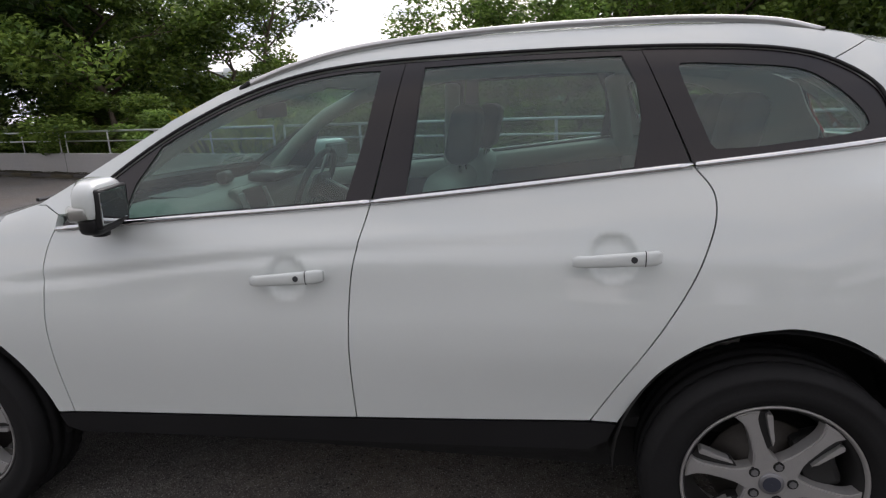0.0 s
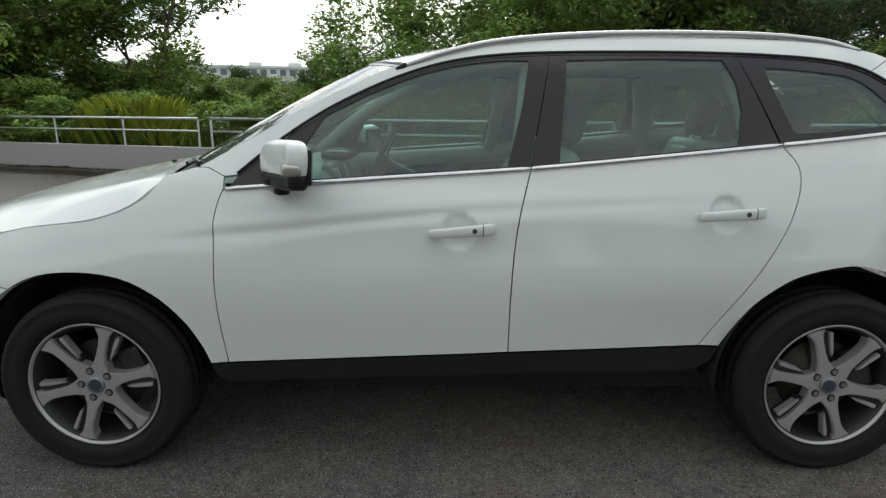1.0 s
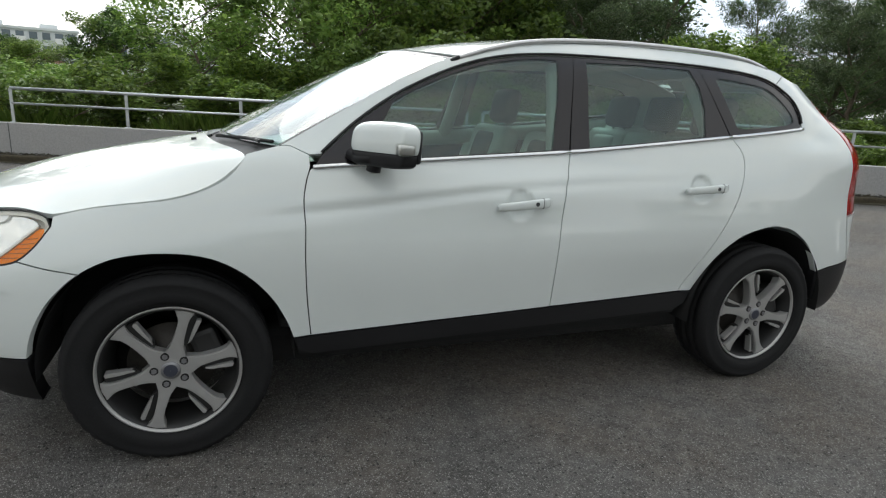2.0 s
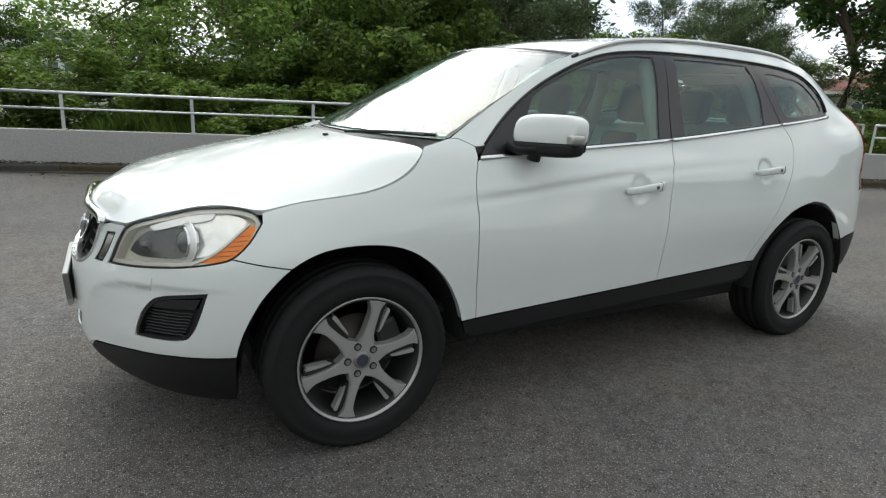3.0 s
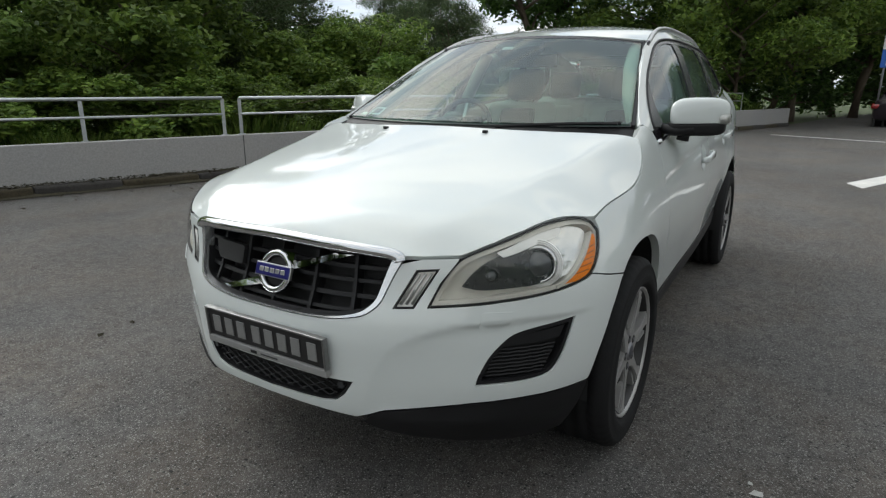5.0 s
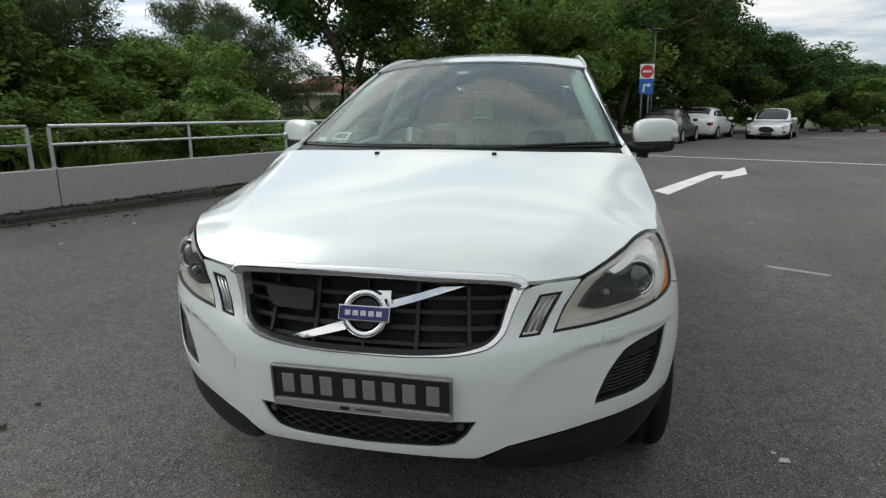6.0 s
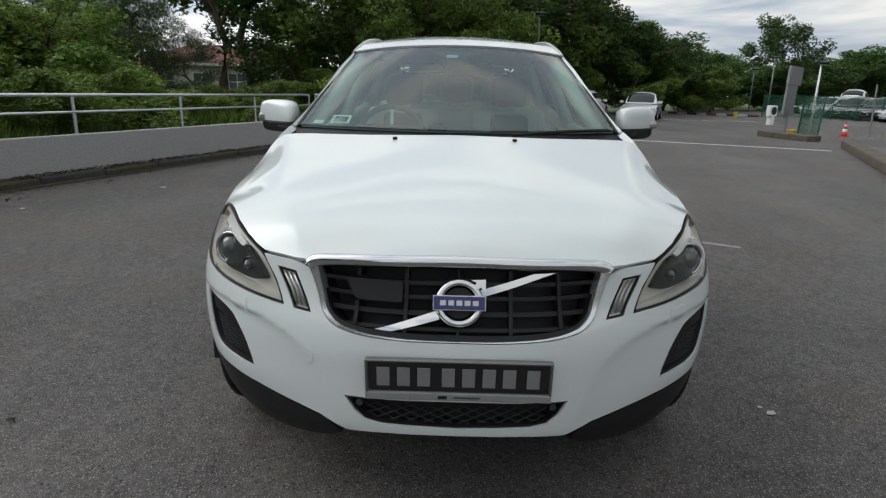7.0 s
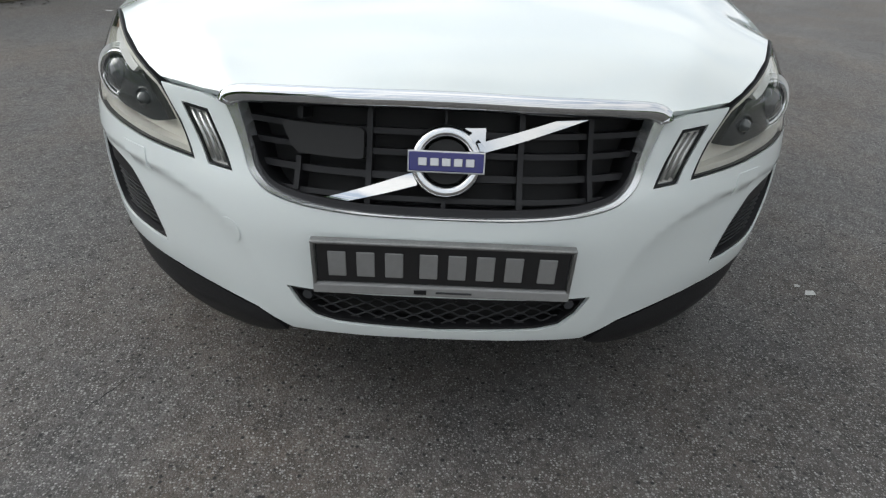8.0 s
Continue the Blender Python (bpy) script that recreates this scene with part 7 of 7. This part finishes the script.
    for q in (-1, 1):
        pane("side_window", [(.16, .95 * q), (.43, .95 * q), (.43, .66 * q), (.29, .66 * q)])
        pane("side_window", [(.45, .95 * q), (.72, .95 * q), (.70, .66 * q), (.45, .66 * q)])
        if hatch:
            pane("side_window", [(.74, .93 * q), (.86, .90 * q), (.80, .70 * q), (.72, .68 * q)])
    pane("windscreen", [(.03, -.62), (.30, -.56), (.30, .56), (.03, .62)])
    pane("rear_window", [(t0, -.52), (.955, -.60), (.955, .60), (t0, .52)])
    lm, rm = bpy.data.materials.get("far_head_lamp") or surface("far_head_lamp", light, .1, var=.1, coat=1.0), bpy.data.materials.get("far_tail_lamp") or surface("far_tail_lamp", rear, .15, coat=1.0)
    for s in (-1, 1):
        part("head_lamp", box(.34, .34, .11, pose(-.458 * L, s * W * .355, hb * .655, 8 * s, -14, s * 32), .045, 3), lm, e)
        part("tail_lamp", box(.22, .40, .16, pose(.478 * L, s * W * .37, hb * .78, 0, 8, -s * 24), .05, 3), rm, e)
        part("wing_mirror", box(.12, .2, .13, pose(-.15 * L, s * W * .52, zb + .07), .04), paint, e)
        for x in (-.29, .30):
            wl = part("wheel", lathe([(.20, -.10), (.30, -.11), (.325, -.07), (.325, .07), (.30, .11), (.20, .10)], 24), TYRE, e, smooth=True)
            wl.matrix_basis = pose(x * L, s * (W / 2 - .09), .325)
            rm2 = part("rim", lathe([(.215, -.112), (.20, -.10), (.06, -.085), (.001, -.09)] if s < 0 else [(.001, .09), (.06, .085), (.20, .10), (.215, .112)], 20), ALLOY, wl, smooth=True)
            lin = part("wheel_arch", lathe([(.37, -.16), (.37, .16)], 20), HOLLOW, e)
            lin.matrix_basis = pose(x * L, s * (W / 2 - .155), .34)
    GM = pose(-.507 * L, 0, hb * .50, 0, -6, 90) @ Matrix.Diagonal((1.9 * grille ** .5, 1, .85 * grille, 1))
    bm = lathe([(.19, -.02), (.19, .012), (.17, .018), (.165, 0)], 28); bm.transform(GM)
    gr = part("grille", bm, SATIN, e, "chrome grille ring", True)
    bm = lathe([(.168, .004), (.001, .006)], 28); bm.transform(GM)
    part("grille_mesh", bm, BLACK_TRIM, gr)
    for k in (-2, -1, 0, 1, 2) if grille > .9 else ():
        part("grille_slat", box(.012, .52 - .07 * abs(k), .012, pose(-.510 * L, 0, hb * .50 + .045 * k)), GREY_PLASTIC, gr)
    for s in (-1, 1):
        part("side_intake", box(.05, .26, .09, pose(-.478 * L, s * W * .36, .36, 0, 0, s * 26), .03), BLACK_TRIM, e)
        part("fog_trim", box(.03, .24, .018, pose(-.487 * L, s * W * .36, .385, 0, 0, s * 26), .006), SATIN, e)
    part("rear_valance", box(.10, W * .74, .16, pose(.478 * L, 0, .30), .03), BLACK_TRIM, e)
    part("lower_intake", box(.06, 1.1, .10, pose(-.485 * L, 0, .30), .02), BLACK_TRIM, e)
    part("number_plate", box(.02, .50, .11, pose(-.508 * L, 0, hb * .27), .004), BLACK_TRIM, e)
    part("rear_plate", box(.02, .50, .11, pose(.503 * L, 0, hb * .56), .004), BLACK_TRIM, e)
    return e
c1 = car_body("white_sedan", "white sedan with a black grille facing the camera", (.72, .74, .74), 5.0, 1.9, 1.47, grille=1.0)
c1.matrix_basis = pose(29.6, -10.2, 0, 0, 0, -22)
c2 = car_body("white_hatchback", "white hatchback parked with its tail showing", (.72, .74, .74), 4.9, 1.9, 1.54, True)
c2.matrix_basis = pose(29.4, -7.0, 0, 0, 0, 155)
c3 = car_body("dark_hatchback", "dark purple-black hatchback parked beside the trees", (.02, .013, .02), 4.3, 1.8, 1.5, True)
c3.matrix_basis = pose(24.6, -4.55, 0, 0, 0, 158)
yard = [car_body("silver_saloon", "silver saloon in the far car yard", (.42, .44, .46), 4.6, 1.8, 1.45), car_body("black_saloon", "black saloon in the far car yard", (.015, .016, .018), 4.6, 1.8, 1.45), car_body("pale_hatchback", "pale hatchback in the far car yard", (.62, .64, .64), 4.3, 1.8, 1.55, True)]
spots = [(40.2, -26.8), (38.1, -27.3), (35.6, -27.4), (33.3, -27.4), (31.3, -27.5), (29.2, -27.8), (43.3, -31.4), (46.5, -32.6), (40.8, -33.9), (38.2, -35.8), (49.7, -31.4), (44.0, -36.5)]
for k, (x, y) in enumerate(spots):
    src = yard[(0, 1, 1, 0, 1, 2)[k % 6]]
    m = pose(x, y, 0, 0, 0, -62 + (k * 37) % 7)
    if k in (0, 1, 5):
        src.matrix_basis = m
    else:
        copy_thing(src, m)
van = car_body("white_van", "white van beyond the parked cars", (.7, .7, .7), 5.0, 1.9, 2.0, True)
van.matrix_basis = pose(42.4, -30, 0, 0, 0, 140)

# ---- house and far buildings ----
PLASTER = surface("cream_plaster", (.62, .61, .55), .85, var=.1, scale=1.2, fine=30, bump=.1)
ROOF_TILE = surface("terracotta_tiles", (.15, .055, .04), .85, var=.35, scale=1.2, fine=18, bump=.5)
PALE = surface("pale_facade", (.60, .63, .64), .8, var=.08, scale=.3, fine=6)
FAR_WIN = surface("facade_glass", (.10, .13, .15), .2, var=.2)
def house(m, L, D, H, RH, label):
    e = anchor("house", m, label, "house", "houses")
    part("wall", box(L, D, H, pose(0, 0, H / 2 - .1)), PLASTER, e)
    o = .6
    v = [(-L / 2 - o, -D / 2 - o, H - .1), (L / 2 + o, -D / 2 - o, H - .1), (L / 2 + o, D / 2 + o, H - .1), (-L / 2 - o, D / 2 + o, H - .1), (-L / 2 + D * .42, 0, H + RH), (L / 2 - D * .42, 0, H + RH)]
    raw("roof", v, [(0, 1, 5, 4), (1, 2, 5), (2, 3, 4, 5), (3, 0, 4), (3, 2, 1, 0)], ROOF_TILE, e)
    part("fascia", box(L + 1.25, D + 1.25, .16, pose(0, 0, H - .19)), SIGN_WHITE, e)
    part("lower_band", box(L + .1, D + .1, .5, pose(0, 0, .65)), ROOF_TILE, e)
    k = -L / 2 + 1.2
    while k < L / 2 - 1:
        wn = part("window", box(1.1, .06, 1.1, pose(k, -D / 2 - .03, H * .55)), FAR_WIN, e)
        fr = box(1.2, .08, .07, pose(k, -D / 2 - .05, H * .55 + .56))
        for q in (-.56, 0, .56):
            box(.06, .08, 1.15, pose(k + q, -D / 2 - .05, H * .55), bm=fr)
        box(1.2, .08, .07, pose(k, -D / 2 - .05, H * .55), bm=fr); box(1.2, .08, .07, pose(k, -D / 2 - .05, H * .55 - .56), bm=fr)
        part("frame", fr, SIGN_WHITE, wn)
        k += 2.3
    return e
house(pose(42.0, 17.6, 0, 0, 0, -68), 9.6, 7, 2.9, 1.3, "cream bungalow with a terracotta tiled roof")
house(pose(-30, 92, 0, 0, 0, 20), 14, 9, 3.2, 2.0, "far house with a red tiled roof")
def block(m, L, H, storeys, bays, label):
    e = anchor("apartment_building", m, label, "building", "far apartment buildings")
    part("wall", box(L, 12, H, pose(0, 0, H / 2)), PALE, e)
    part("roof", box(L + .8, 12.8, .5, pose(0, 0, H + .25)), PALE, e)
    for q in (-.32, .08, .36):
        part("stair_head", box(L * .09, 5, 1.3, pose(L * q, 0, H + .9)), PALE, e)
    sh = H / storeys; bw = L / bays
    for f in range(storeys):
        for b in range(bays):
            x = -L / 2 + bw * (b + .5)
            if b % 3 == 1:
                part("balcony", box(bw * .8, 1.6, sh * .42, pose(x, -6.8, sh * (f + .25))), SIGN_WHITE, e)
            part("window", box(bw * .62, .3, sh * .52, pose(x, -6.0, sh * (f + .6))), FAR_WIN, e)
    return e
block(pose(-50, 150, 0, 0, 0, 17), 34, 10.6, 4, 15, "pale four-storey apartment block beyond the trees")
block(pose(-84, 140, 0, 0, 0, 32), 26, 11.0, 4, 9, "pale four-storey apartment block beyond the trees")
block(pose(-14, 158, 0, 0, 0, 5), 24, 11.5, 4, 8, "pale four-storey apartment block beyond the trees")

# ---- palms by the railing ----
def palm(seed, label):
    rg = random.Random(seed)
    e = anchor("palm", Matrix(), label, "palm", "palms")
    bm = bmesh.new(); vs, fs = [], []
    for k in range(13):
        a = k * 2.4; ln = rg.uniform(1.1, 1.6); up = rg.uniform(.55, 1.1)
        pts = [Vector((math.cos(a) * ln * u, math.sin(a) * ln * u, .5 + up * u * 1.3 - 1.0 * u * u)) for u in [j / 8 for j in range(9)]]
        tube(pts, .012, 5, bm=bm, taper=lambda u: .014 * (1 - .8 * u))
        for j in range(1, 22):
            u = j / 22; q = u * 8; i = int(q); p = pts[i].lerp(pts[min(i + 1, 8)], q - i)
            d = (pts[min(i + 1, 8)] - pts[i]).normalized(); sd = d.cross(Vector((0, 0, 1))).normalized()
            for s in (-1, 1):
                t = (sd * s + d * .7 - Vector((0, 0, .25))).normalized(); l2 = .34 * math.sin(math.pi * (u * .85 + .1)); n0_ = len(vs)
                w = d * .018
                vs += [p - w, p + w, p + t * l2 * .6 + w * .8, p + t * l2, p + t * l2 * .6 - w * .8]
                fs.append(range(n0_, n0_ + 5))
    part("stalks", bm, LEAF_LIGHT, e)
    raw("fronds", vs, fs, LEAF_LIGHT, e)
    return e
p1 = palm(1, "light green young palm behind the railing")
p1.matrix_basis = pose(16.9, 3.1, .5)
copy_thing(p1, pose(17.9, 1.9, .5, 0, 0, 130)); copy_thing(p1, pose(18.6, 2.6, .9, 0, 0, 250))
